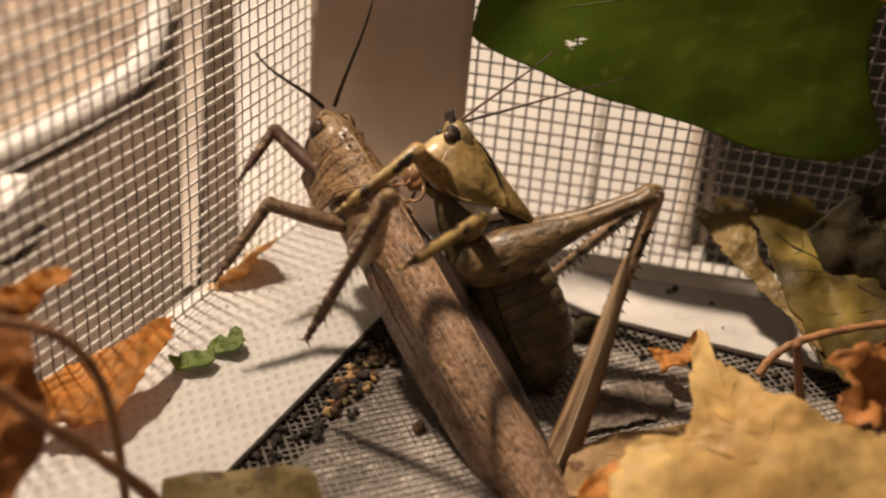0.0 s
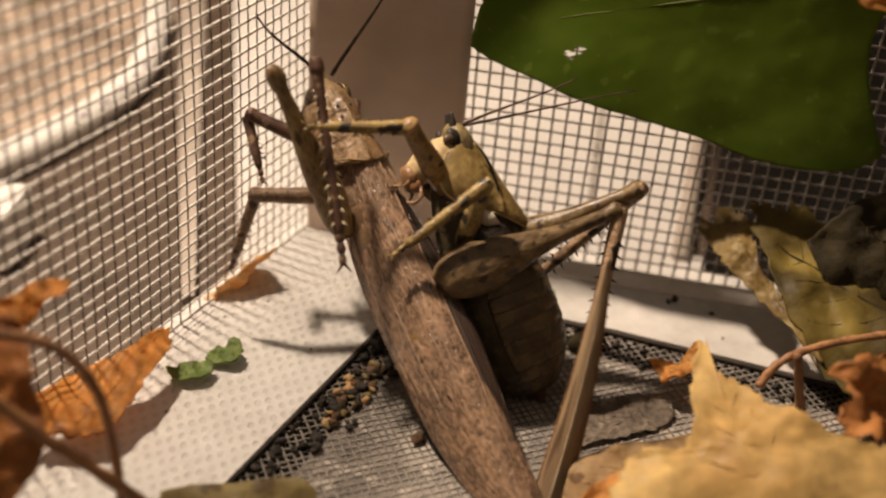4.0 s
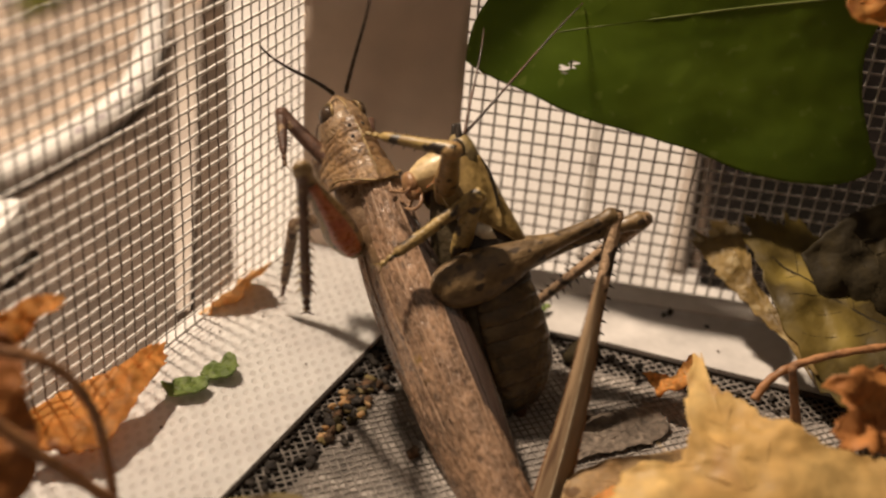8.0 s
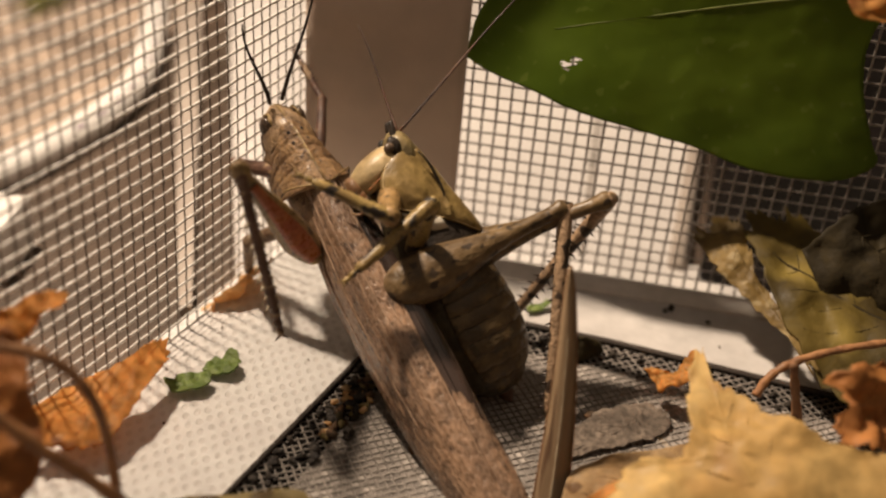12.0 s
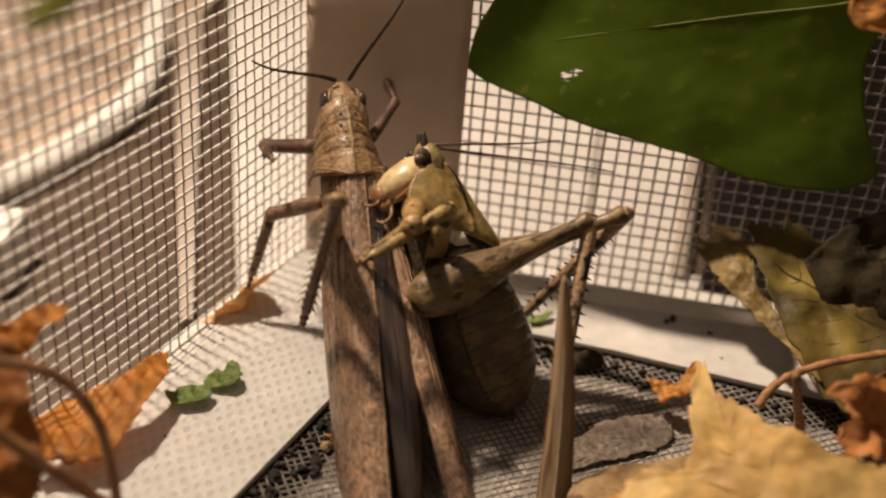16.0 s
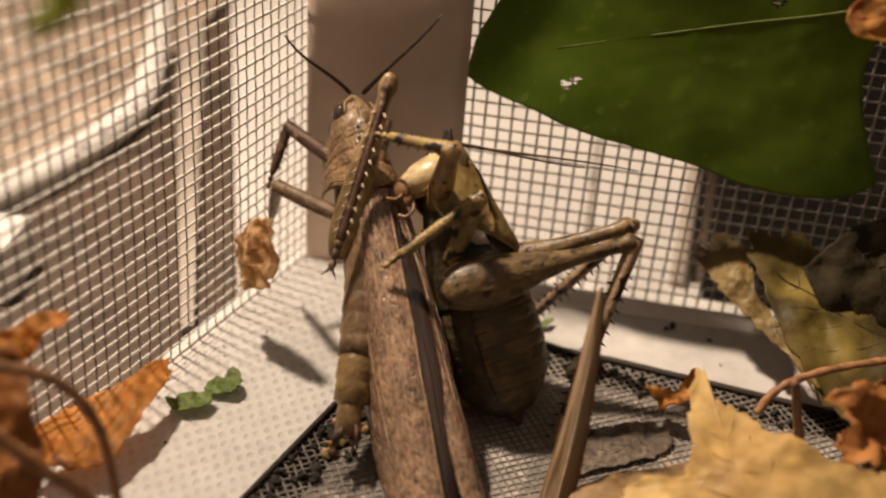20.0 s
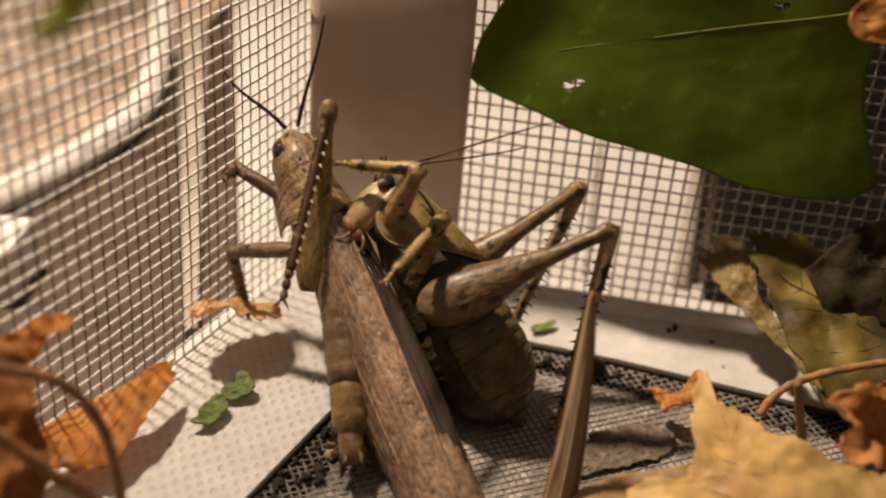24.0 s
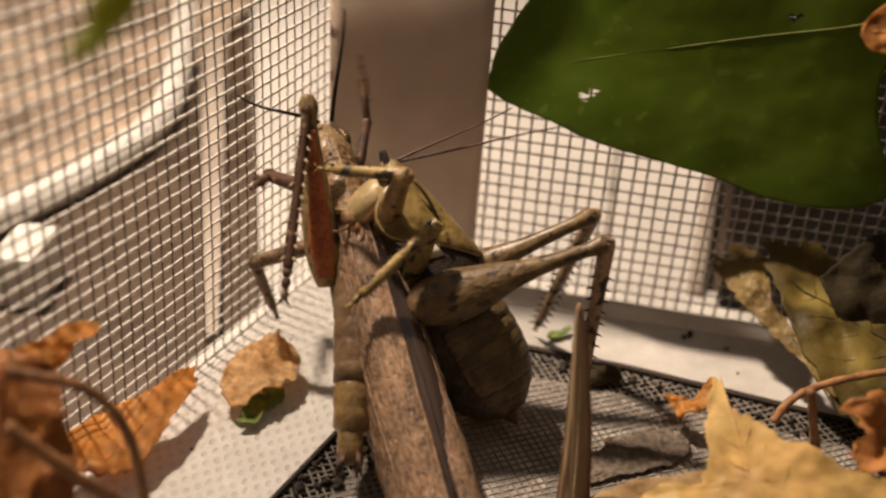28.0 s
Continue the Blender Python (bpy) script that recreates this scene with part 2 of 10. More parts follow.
M_PRONO = mat("brown_pronotum", (0.396, 0.248, 0.12), (0.239, 0.143, 0.0736), 420, 0.45, 0.7, spot=(0.12, 0.075, 0.045), spot_scale=1300, spot_cut=0.64, fine=0.5, gloss=0.25)
M_HEAD_B = mat("tan_head", (0.42, 0.285, 0.16), (0.26, 0.165, 0.088), 600, 0.45, 0.6, stretch=(1, 0.4, 1), spot=(0.11, 0.07, 0.042), spot_scale=1300, spot_cut=0.66, fine=0.5, gloss=0.2)
M_EYE = mat("dark_eye", (0.13, 0.088, 0.058), (0.045, 0.03, 0.022), 700, 0.3, 0.0, stretch=(1, 0.15, 4), fine=0.3, gloss=0.3)
M_ANT = mat("black_antenna", (0.02, 0.014, 0.010), (0.04, 0.022, 0.014), 900, 0.4, 0.0)
M_ANT_R = mat("reddish_antenna", (0.10, 0.045, 0.024), (0.03, 0.016, 0.011), 200, 0.45, 0.0)
M_LEG_B = mat("dark_brown_leg", (0.14, 0.075, 0.05), (0.08, 0.042, 0.030), 700, 0.45, 0.3, spot=(0.28, 0.19, 0.11), spot_scale=800, spot_cut=0.62)
M_LEG_T = mat("tan_leg", (0.29, 0.195, 0.118), (0.175, 0.11, 0.066), 700, 0.42, 0.3, spot=(0.07, 0.04, 0.028), spot_scale=900, spot_cut=0.62, fine=0.4)
M_FEM_O = mat("olive_tan_femur", (0.41, 0.285, 0.12), (0.25, 0.165, 0.075), 500, 0.38, 0.4, stretch=(1, 0.4, 1), spot=(0.08, 0.05, 0.026), spot_scale=650, spot_cut=0.62, fine=0.4, gloss=0.2)
M_FEM_R = mat("orange_red_femur", (0.48, 0.16, 0.055), (0.36, 0.09, 0.04), 400, 0.35, 0.2, gloss=0.2)
M_SPINE = mat("pale_spines", (0.55, 0.46, 0.32), (0.42, 0.33, 0.22), 900, 0.4, 0.0)
M_SPINE_D = mat("dark_spines", (0.03, 0.02, 0.015), (0.06, 0.04, 0.03), 900, 0.4, 0.0)
M_ABD_T = mat("brown_abdomen", (0.24, 0.155, 0.085), (0.15, 0.09, 0.05), 300, 0.4, 0.3, gloss=0.2)
M_ABD_B = mat("yellow_tan_abdomen", (0.30, 0.195, 0.075), (0.18, 0.11, 0.048), 300, 0.35, 0.3, gloss=0.25)
# green bush cricket
M_PRO_G = mat("olive_green_pronotum", (0.316, 0.22, 0.0791), (0.153, 0.1, 0.0353), 260, 0.40, 0.2, spot=(0.11, 0.07, 0.032), spot_scale=260, spot_cut=0.60, spot_soft=0.16, fine=0.3, gloss=0.15)
M_WHITE = mat("white_patch", (0.72, 0.66, 0.54), (0.62, 0.54, 0.42), 400, 0.45, 0.15)
M_CREAM = mat("cream_face", (0.58, 0.46, 0.27), (0.44, 0.32, 0.155), 260, 0.45, 0.2, spot=(0.26, 0.16, 0.065), spot_scale=300, spot_cut=0.64, spot_soft=0.15, fine=0.25, gloss=0.08)
M_HEAD_G = mat("olive_head", (0.24, 0.18, 0.08), (0.12, 0.09, 0.04), 500, 0.42, 0.3, gloss=0.15)
M_ABD_G = mat("olive_abdomen", (0.075, 0.056, 0.026), (0.042, 0.031, 0.016), 300, 0.45, 0.4, spot=(0.10, 0.076, 0.034), spot_scale=500, spot_cut=0.58, spot_soft=0.15, gloss=0.1)
M_ABD_P = mat("pale_olive_plates", (0.165, 0.112, 0.05), (0.085, 0.058, 0.028), 350, 0.45, 0.4, spot=(0.07, 0.05, 0.024), spot_scale=600, spot_cut=0.62, gloss=0.1)
M_DARK = mat("blackish_brown_plate", (0.018, 0.014, 0.011), (0.032, 0.024, 0.018), 500, 0.5, 0.3, gloss=0.06, spec=0.25)
M_FEM_G = mat("olive_brown_femur", (0.20, 0.132, 0.06), (0.115, 0.074, 0.035), 220, 0.45, 0.5, stretch=(1, 0.7, 1), spot=(0.045, 0.03, 0.018), spot_scale=1000, spot_cut=0.62, fine=0.5, gloss=0.12)
M_TIB_G = mat("grey_brown_tibia", (0.44, 0.30, 0.185), (0.27, 0.18, 0.11), 420, 0.42, 0.5, spot=(0.04, 0.026, 0.018), spot_scale=560, spot_cut=0.585, fine=0.4, gloss=0.1)
M_LEG_G = mat("yellow_green_leg", (0.352, 0.251, 0.088), (0.22, 0.145, 0.0528), 500, 0.42, 0.3, spot=(0.022, 0.016, 0.011), spot_scale=620, spot_cut=0.58, fine=0.4, gloss=0.12)
M_LEG_GF = mat("ochre_leg", (0.38, 0.235, 0.095), (0.20, 0.125, 0.048), 450, 0.40, 0.3, spot=(0.05, 0.035, 0.02), spot_scale=700, spot_cut=0.64, fine=0.4, gloss=0.2)
M_MOUTH = mat("orange_mouthparts", (0.36, 0.21, 0.10), (0.22, 0.115, 0.055), 600, 0.42, 0.3, spot=(0.40, 0.15, 0.05), spot_scale=500, spot_cut=0.58, gloss=0.2)


# ---- mesh helpers ----
def part(name, bm, material, parent=None, label="", smooth=True):
    me = bpy.data.meshes.new(name)
    bmesh.ops.scale(bm, vec=(MM, MM, MM), verts=bm.verts)
    bmesh.ops.recalc_face_normals(bm, faces=bm.faces)
    bm.to_mesh(me)
    bm.free()
    me.materials.append(material)
    if smooth:
        me.polygons.foreach_set("use_smooth", [True] * len(me.polygons))
    ob = new(name, me)
    if parent:
        ob.parent = parent
    if label:
        ob["label"] = label
    return ob


def empty(name, m=None):
    ob = new(name)
    ob.empty_display_size = 0.005
    if m is not None:
        ob.matrix_world = m
    return ob


def rings(bm, loops, close=True, cap=True):
    """Skin a row of vertex loops."""
    vs = [[bm.verts.new(p) for p in lp] for lp in loops]
    n = len(vs[0])
    for a, b in zip(vs, vs[1:]):
        for i in range(n if close else n - 1):
            j = (i + 1) % n
            bm.faces.new((a[i], a[j], b[j], b[i]))
    if cap:
        bm.faces.new(vs[0])
        bm.faces.new(vs[-1][::-1])
    return bm


def loft(secs, n=16, bm=None):
    """Rounded body along y: rows of (y, x, z, half width, height up, height down)."""
    loops = []
    for y, x, z, rx, up, dn in secs:
        lp = []
        for i in range(n):
            a = 2 * math.pi * i / n
            s = math.sin(a)
            lp.append((x + rx * math.cos(a), y, z + (up if s > 0 else dn) * s))
        loops.append(lp)
    return rings(bm or bmesh.new(), loops)


def smooth_rows(rows, steps=4):
    """Catmull-Rom through rows of numbers."""
    out = []
    for i in range(len(rows) - 1):
        p0, p1, p2, p3 = (np.array(rows[max(0, min(len(rows) - 1, i + k))], float) for k in (-1, 0, 1, 2))
        for k in range(steps):
            t = k / steps
            out.append(tuple(0.5 * (2 * p1 + (p2 - p0) * t + (2 * p0 - 5 * p1 + 4 * p2 - p3) * t * t + (3 * p1 - p0 - 3 * p2 + p3) * t ** 3)))
    out.append(tuple(rows[-1]))
    return out


def tube(path, radii, n=8, bm=None):
    """A tapered round tube along points."""
    pts = [Vector(p) for p in path]
    loops = []
    side = None
    for i, p in enumerate(pts):
        d = (pts[min(i + 1, len(pts) - 1)] - pts[max(i - 1, 0)]).normalized()
        if side is None:
            side = d.orthogonal().normalized()
        side = (side - d * side.dot(d)).normalized()
        up = d.cross(side)
        r = radii[i] if isinstance(radii, (list, tuple)) else radii
        loops.append([p + (side * math.cos(2 * math.pi * k / n) + up * math.sin(2 * math.pi * k / n)) * r for k in range(n)])
    return rings(bm or bmesh.new(), loops)


def ball(c, r, bm=None, seg=14):
    bm = bm or bmesh.new()
    got = bmesh.ops.create_uvsphere(bm, u_segments=seg, v_segments=max(6, seg // 2 + 2), radius=1.0)
    for v in got["verts"]:
        v.co = Vector((c[0] + v.co.x * r[0], c[1] + v.co.y * r[1], c[2] + v.co.z * r[2]))
    return bm


def spikes(bm, rows):
    """Small cones: rows of base, direction with length, radius."""
    for p, d, r in rows:
        p, d = Vector(p), Vector(d)
        s = d.orthogonal().normalized()
        u = d.normalized().cross(s)
        base = [bm.verts.new(p + (s * math.cos(k * 2.0944) + u * math.sin(k * 2.0944)) * r) for k in range(3)]
        tip = bm.verts.new(p + d)
        for k in range(3):
            bm.faces.new((base[k], base[(k + 1) % 3], tip))
        bm.faces.new(base[::-1])
    return bm


SPINES = {}


def spine_row(parent, rows, material, r):
    """Single spines, all sharing one small cone, set on a leg."""
    for p, d in rows:
        d = Vector(d)
        k = (material.name, round(d.length, 2))
        if k not in SPINES:
            ob = part("spine", spikes(bmesh.new(), [((0, 0, 0), (0, 0, d.length), r)]), material, parent)
            SPINES[k] = ob.data
        else:
            ob = new("spine", SPINES[k])
            ob.parent = parent
        ob.matrix_basis = Matrix.Translation(Vector(p) * MM) @ d.to_track_quat("Z", "Y").to_matrix().to_4x4()


def slab(points, z0, z1, bm=None):
    """A flat plate from a plan outline."""
    bm = bm or bmesh.new()
    lo = [bm.verts.new((x, y, z0)) for x, y in points]
    hi = [bm.verts.new((x, y, z1)) for x, y in points]
    bm.faces.new(lo[::-1])
    bm.faces.new(hi)
    for i in range(len(points)):
        j = (i + 1) % len(points)
        bm.faces.new((lo[i], lo[j], hi[j], hi[i]))
    return bm


def slab_on_side(x, outline, thick):
    """A thin plate standing on a flank, from an outline of y and z."""
    bm = slab(outline, -thick / 2, thick / 2)
    for v in bm.verts:
        v.co = Vector((x + v.co.z, v.co.x, v.co.y))
    return bm


# ---- the cage and the ground ----
LD = Vector((-0.43366, -0.90108, 0))
LN = Vector((0.90108, -0.43366, 0))
BD = Vector((0.99027, -0.13917, 0))
BN = Vector((-0.13917, -0.99027, 0))
CORNER = Vector((-17.4, 123.7, 0))
PITCH = 1.6


def table_top():
    bm = slab([(-700, -500), (700, -500), (700, 700), (-700, 700)], -24, -4)
    return tagged(part("table_top", bm, M_WOOD, smooth=False), "dark brown wooden table under the cage", "table", kind="structure")


def white_board():
    bm = slab([(-58, 265), (-22, 98), (-22, 20), (60, 20), (60, 126), (31, 127), (61.5, 265)], -3.9, -2.6)
    ob = tagged(part("white_board", bm, M_BOARD, smooth=False), "white painted board lying under and behind the cage", "board", kind="structure")
    e1 = tube([(31, 125.5, -2.4), (38.6, 161, -2.4), (61.5, 265, -2.4)], 1.2)
    part("edge_trim", e1, M_STRIP, ob)
    e2 = slab([(18.0, 127), (18.7, 127), (36.6, 265), (34.8, 265)], -2.58, -2.2)
    part("batten", e2, M_GREY, ob, smooth=False)
    return ob


def net(name, origin, du, dv, nu, nv, material, label, r=0.215, bulge=0.0, nrm=None, amp=0.07, pitch=PITCH, upright=None, keep=None):
    """A woven mesh sheet: yarns along two directions passing over and under each other."""
    nrm = nrm or du.cross(dv).normalized()
    thing = empty(name)
    lu, lv = nu * pitch, nv * pitch

    def place(a, b, w):
        sag = bulge * math.sin(math.pi * min(1, a / lu)) * math.sin(math.pi * min(0.85, b / 60.0) * 0.8)
        return (origin + du * a + dv * b + nrm * (w + sag)) * MM

    for kind in ("upright_yarns", "cross_yarns"):
        verts, faces = [], []
        across = kind == "upright_yarns"
        count, length = (nu, nv) if across else (nv, nu)
        for i in range(count + 1):
            start = len(verts)
            wob = 0.04 * math.sin(i * 1.7)
            m = 0
            for k in range(length * 2 + 1):
                s = k * pitch / 2
                w = amp * math.sin(math.pi * s / pitch + math.pi * i + (0 if across else math.pi) + math.pi / 2)
                c = i * pitch + wob + 0.03 * math.sin(k * 0.31 + i * 2.1)
                p = place(c, s, w) if across else place(s, c, w)
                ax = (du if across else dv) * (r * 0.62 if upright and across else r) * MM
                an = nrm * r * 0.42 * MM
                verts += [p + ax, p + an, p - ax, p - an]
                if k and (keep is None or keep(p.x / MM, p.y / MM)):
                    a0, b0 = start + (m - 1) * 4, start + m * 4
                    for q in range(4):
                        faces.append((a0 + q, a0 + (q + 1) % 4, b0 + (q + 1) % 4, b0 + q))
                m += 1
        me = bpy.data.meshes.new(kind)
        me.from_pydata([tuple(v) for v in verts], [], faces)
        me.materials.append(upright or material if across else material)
        me.polygons.foreach_set("use_smooth", [True] * len(me.polygons))
        ob = new(kind, me)
        ob.parent = thing
        ob["kind"] = "stuff"
    return tagged(thing, label, "mesh wall", kind="structure")


def cage():
    up = Vector((0, 0, 1))
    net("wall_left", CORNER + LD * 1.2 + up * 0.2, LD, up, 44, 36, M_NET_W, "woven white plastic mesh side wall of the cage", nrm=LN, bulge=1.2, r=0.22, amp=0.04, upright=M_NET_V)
    net("wall_back", CORNER + BD * 17.6 + up * 0.2, BD, up, 42, 34, M_NET, "woven grey plastic mesh back wall of the cage", nrm=BN, r=0.14, amp=0.025)
    # corner strip, a little bowed
    loops = []
    for k in range(15):
        f = k / 14
        p = CORNER + LD * 1.4 * (1 - f) + BD * 18.4 * f + BN * (0.8 + 0.55 * math.sin(math.pi * f))
        q = p - BN * 0.7
        loops.append([(p.x, p.y, -0.5), (p.x + 0.10, p.y, 30), (p.x, p.y, 56), (q.x, q.y, 56), (q.x, q.y, -0.5)])
    tagged(part("corner_strip", rings(bmesh.new(), loops), M_PILLAR), "greyish white fabric strip running up the corner of the cage", "strip", kind="structure")
    # floor: grey underlay, dark mesh, two hems
    und = slab([(-40, 30), (-6, 115), (60, 104), (80, 30)], -2.55, -0.80)
    tagged(part("floor_underlay", und, M_GREY, smooth=False), "grey dusty sheet under the cage floor", "sheet", kind="structure")
    # added black strip: the shadow gap under the mesh edges, put into colour
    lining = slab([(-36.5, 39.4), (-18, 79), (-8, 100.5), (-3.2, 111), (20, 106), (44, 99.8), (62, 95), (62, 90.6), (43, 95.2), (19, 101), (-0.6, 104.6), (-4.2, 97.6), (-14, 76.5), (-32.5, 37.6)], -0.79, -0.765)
    tagged(part("floor_lining", lining, M_BLACK, smooth=False), "added black strip for the shadow gap under the edges of the floor mesh", "lining", kind="structure")
    plan = [(-56, 48), (-30, 36), (62, 60), (62, 112), (-3, 123), (-18, 122)]
    net("floor_mesh", Vector((-45, 98, -0.72)), Vector((0.915, 0.404, 0)), Vector((0.404, -0.915, 0)), 124, 92, M_NET_DARK, "dusty grey woven mesh floor of the cage", r=0.125, nrm=up, amp=0.06, pitch=0.82, keep=lambda x, y: inside(x, y, plan))
    hem_l = [(-18.6, 125.4), (-55.2, 49.0), (-36, 39.6), (-17.6, 79.1), (-7.6, 100.6), (-3.0, 110.6), (-1.0, 124.0)]
    ob = part("floor_hem_left", bevelled(slab(hem_l, -0.55, 0.0)), M_FABRIC, smooth=False)
    # dark brown tube along the hem's inner edge
    part("edge_binding", tube([(-36, 39.6, -0.3), (-17.6, 79.1, -0.3), (-7.6, 100.6, -0.3), (-3.2, 110.2, -0.3)], 0.34, 6), M_EDGE_LINE, ob, "dark brown line along the hem edge")
    tagged(ob, "white dotted fabric hem of the cage floor", "fabric", kind="structure")
    hem_b = [(-1.2, 124.1), (-3.2, 110.4), (20.4, 105.6), (44.1, 99.3), (62, 94.6), (62, 115.5)]
    ob = part("floor_hem_back", bevelled(slab(hem_b, -0.6, 0.05)), M_HEM, smooth=False)
    part("edge_binding", tube([(-3.0, 110.2, -0.3), (20.4, 105.4, -0.3), (44.1, 99.1, -0.3), (62, 94.4, -0.3)], 0.36, 6), M_EDGE_LINE, ob, "dark brown line along the hem edge")
    tagged(ob, "white fabric hem along the back of the cage floor", "fabric", kind="structure")
    # added grey strip: the shadow band at the wall's foot, as colour
    tape = [CORNER + BD * a + BN * d for a, d in ((17.8, 0.3), (17.8, 4.1), (30, 4.0), (42, 3.8), (78, 3.6), (78, 0.3))]
    tagged(part("seam_tape", bevelled(slab([(p.x, p.y) for p in tape], 0.055, 0.30), 0.06), M_SEAM_SHADE, smooth=False), "added grey strip for the shadow band along the foot of the back mesh", "tape", kind="structure")


def bevelled(bm, w=0.15):
    bmesh.ops.bevel(bm, geom=[e for e in bm.edges], offset=w, segments=2, affect="EDGES", profile=0.6)
    return bm


def outside():
    """What lies on the table beside the cage, seen through the side mesh."""
    path = smooth_rows([(-69.2, 262.0, -1.6), (-63.4, 226.4, -1.6), (-59.2, 207.5, -1.6), (-54.0, 181.3, -1.6), (-52.2, 165.6, -1.6), (-53.9, 154.1, -1.6), (-58.2, 142.5, -1.6), (-63.4, 133.1, -1.6), (-69.2, 125.8, -1.6)], 5)
    hose = tagged(part("plastic_tube", tube(path, 2.4, 16), M_TUBE), "bent white plastic tube with faded print lying on the table", "tube")
    for i in range(6, 30, 2):
        p, q = Vector(path[i]), Vector(path[i + 1])
        d = (q - p).normalized()
        n = Vector((0.45, -0.45, 0.77)).normalized()
        n = (n - d * n.dot(d)).normalized()
        bar = slab([(-0.9, -0.35), (0.9, -0.35), (0.9, 0.35), (-0.9, 0.35)], 0, 0.06)
        mark = part("printed_mark", bar, M_PRINT, hose, "faded purple printed bar", smooth=False)
        m3 = Matrix((d, n.cross(d), n)).transposed().to_4x4()
        mark.matrix_basis = Matrix.Translation((p + n * 2.4) * MM) @ m3
    tagged(part("wooden_strip", bevelled(slab([(-31.2, 108), (-29.6, 108), (-37.6, 145.4), (-45.4, 181.6), (-55, 226), (-60, 225), (-49.2, 180.8), (-40.6, 144.8)], -4, -2.2)), M_STRIP, smooth=False), "pale weathered wooden strip lying on the table", "strip")
    cloth = bmesh.new()
    loops = []
    for i in range(24):
        row = []
        for j in range(24):
            x, y = -150 + i * 4.1, 137 + j * 5.8
            z = -2.4 + 0.8 * noise.noise((x * 0.06, y * 0.06, 3)) + 0.45 * noise.noise((x * 0.2, y * 0.2, 7))
            row.append((x + 0.1 * (y - 150), y + 0.25 * (x + 61), z))
        loops.append(row)
    rings(cloth, loops, close=False, cap=False)
    tagged(part("brown_cloth", cloth, M_PINK), "crumpled reddish brown cloth on the table", "cloth")
    tagged(part("plastic_clip", bevelled(slab([(-59, 112), (-53.5, 112), (-53, 121), (-58.5, 121)], -4, 3.5), 0.6), M_TUBE, smooth=False), "white plastic clip on the table", "clip")


def dark_mat():
    bm = bevelled(slab([(33.5, 122), (40, 118), (260, 90), (260, 420), (98, 420)], -3.9, -2.2), 0.4)
    tagged(part("dark_mat", bm, M_BLACK, smooth=False), "dark blackish mat on the table behind the cage", "mat", kind="structure")


def room():
    bm = bmesh.new()
    v = [bm.verts.new(p) for p in ((-900, -900, -400), (900, -900, -400), (900, 900, -400), (-900, 900, -400), (-900, -900, 900), (900, -900, 900), (900, 900, 900), (-900, 900, 900))]
    for f in ((0, 1, 5, 4), (1, 2, 6, 5), (2, 3, 7, 6), (3, 0, 4, 7)):
        bm.faces.new([v[i] for i in f])
    tagged(part("room_wall", bm, M_WALL, smooth=False), "plain beige wall of the room", "wall", kind="structure")


# ---- leaves ----
GREEN = (pose(0.02340, 0.11280, 0.02930, 78.0, -0.0, -8.0), [(-23.3, -0.5), (-23, 3), (-21.3, 7.2), (-18.7, 11.5), (-12.8, 16.2), (-3.5, 19.5), (7.3, 21.7), (16.1, 21.6), (21.2, 18.4), (21.4, 13.5), (19.8, 10), (19, 6.4), (19.8, 1.7), (21.7, -3), (23, -5.6), (21, -7.3), (17.1, -8.3), (9.6, -8), (3.1, -6.4), (-2.1, -5.6), (-9.8, -4.4), (-15.1, -2.9), (-20.3, -1.7)])
YELLOW = (pose(0.02858, 0.07513, 0.01018, 19.3, -11.6, -0.0), [(-2.2, 12.9), (-1.6, 8.8), (0.2, 7.6), (2.1, 5.1), (4.5, 3.2), (7.7, 1.4), (12.2, 0.3), (15.6, -1.7), (14.7, -6.8), (6.8, -9.4), (-4.7, -8.7), (-12.5, -5.1), (-11.9, -1.3), (-9.4, 1), (-6.1, 0.9), (-4.8, 2.9), (-4.4, 7), (-3.4, 11)])
OLIVE_RIM = (pose(0.03342, 0.10744, 0.01036, 25.8, -14.9, -2.6), [(-4.1, 5.8), (-2.7, 6.5), (-0.6, 7.4), (0.9, 6.5), (1.4, 4.2), (1.2, 2.5), (1.7, 0.8), (1.6, -1.1), (2.9, -3.8), (2.9, -6), (5, -8), (5.7, -9.9), (6, -14), (3.5, -9.4), (0.5, -4.5), (-2.4, -0.3), (-3.9, 3.6)])
OLIVE = (pose(0.04171, 0.10355, 0.01080, 27.6, -12.9, -2.0), [(-6.8, 9.1), (-5.8, 10), (-3.5, 8.7), (-1.7, 10), (1.2, 7.6), (4, 1.9), (6.5, -3.2), (12, -8), (11.3, -16), (3.6, -15.8), (-0.3, -14), (-3.7, -6.7), (-5.2, -1.2), (-6.7, 5.5)])
DARKLEAF = (pose(0.04789, 0.10740, 0.01489, 46.9, -4.0, 2.6), [(-8.2, -0.6), (-4.9, 2.2), (-1, 4.5), (3.5, 5.5), (9.8, 4.5), (10, -8.8), (2.4, -10.1), (-5.5, -7.3)])
RED = (pose(0.04143, 0.08077, 0.01335, 37.2, 8.0, 11.6), [(-5.9, 2.2), (-3.1, 3.5), (1.2, 4.6), (6.9, 4.9), (7.4, 0.4), (4.6, -5), (-0.6, -4.2), (-4.1, -3.8), (-5.9, -2.6), (-4.4, 0)])
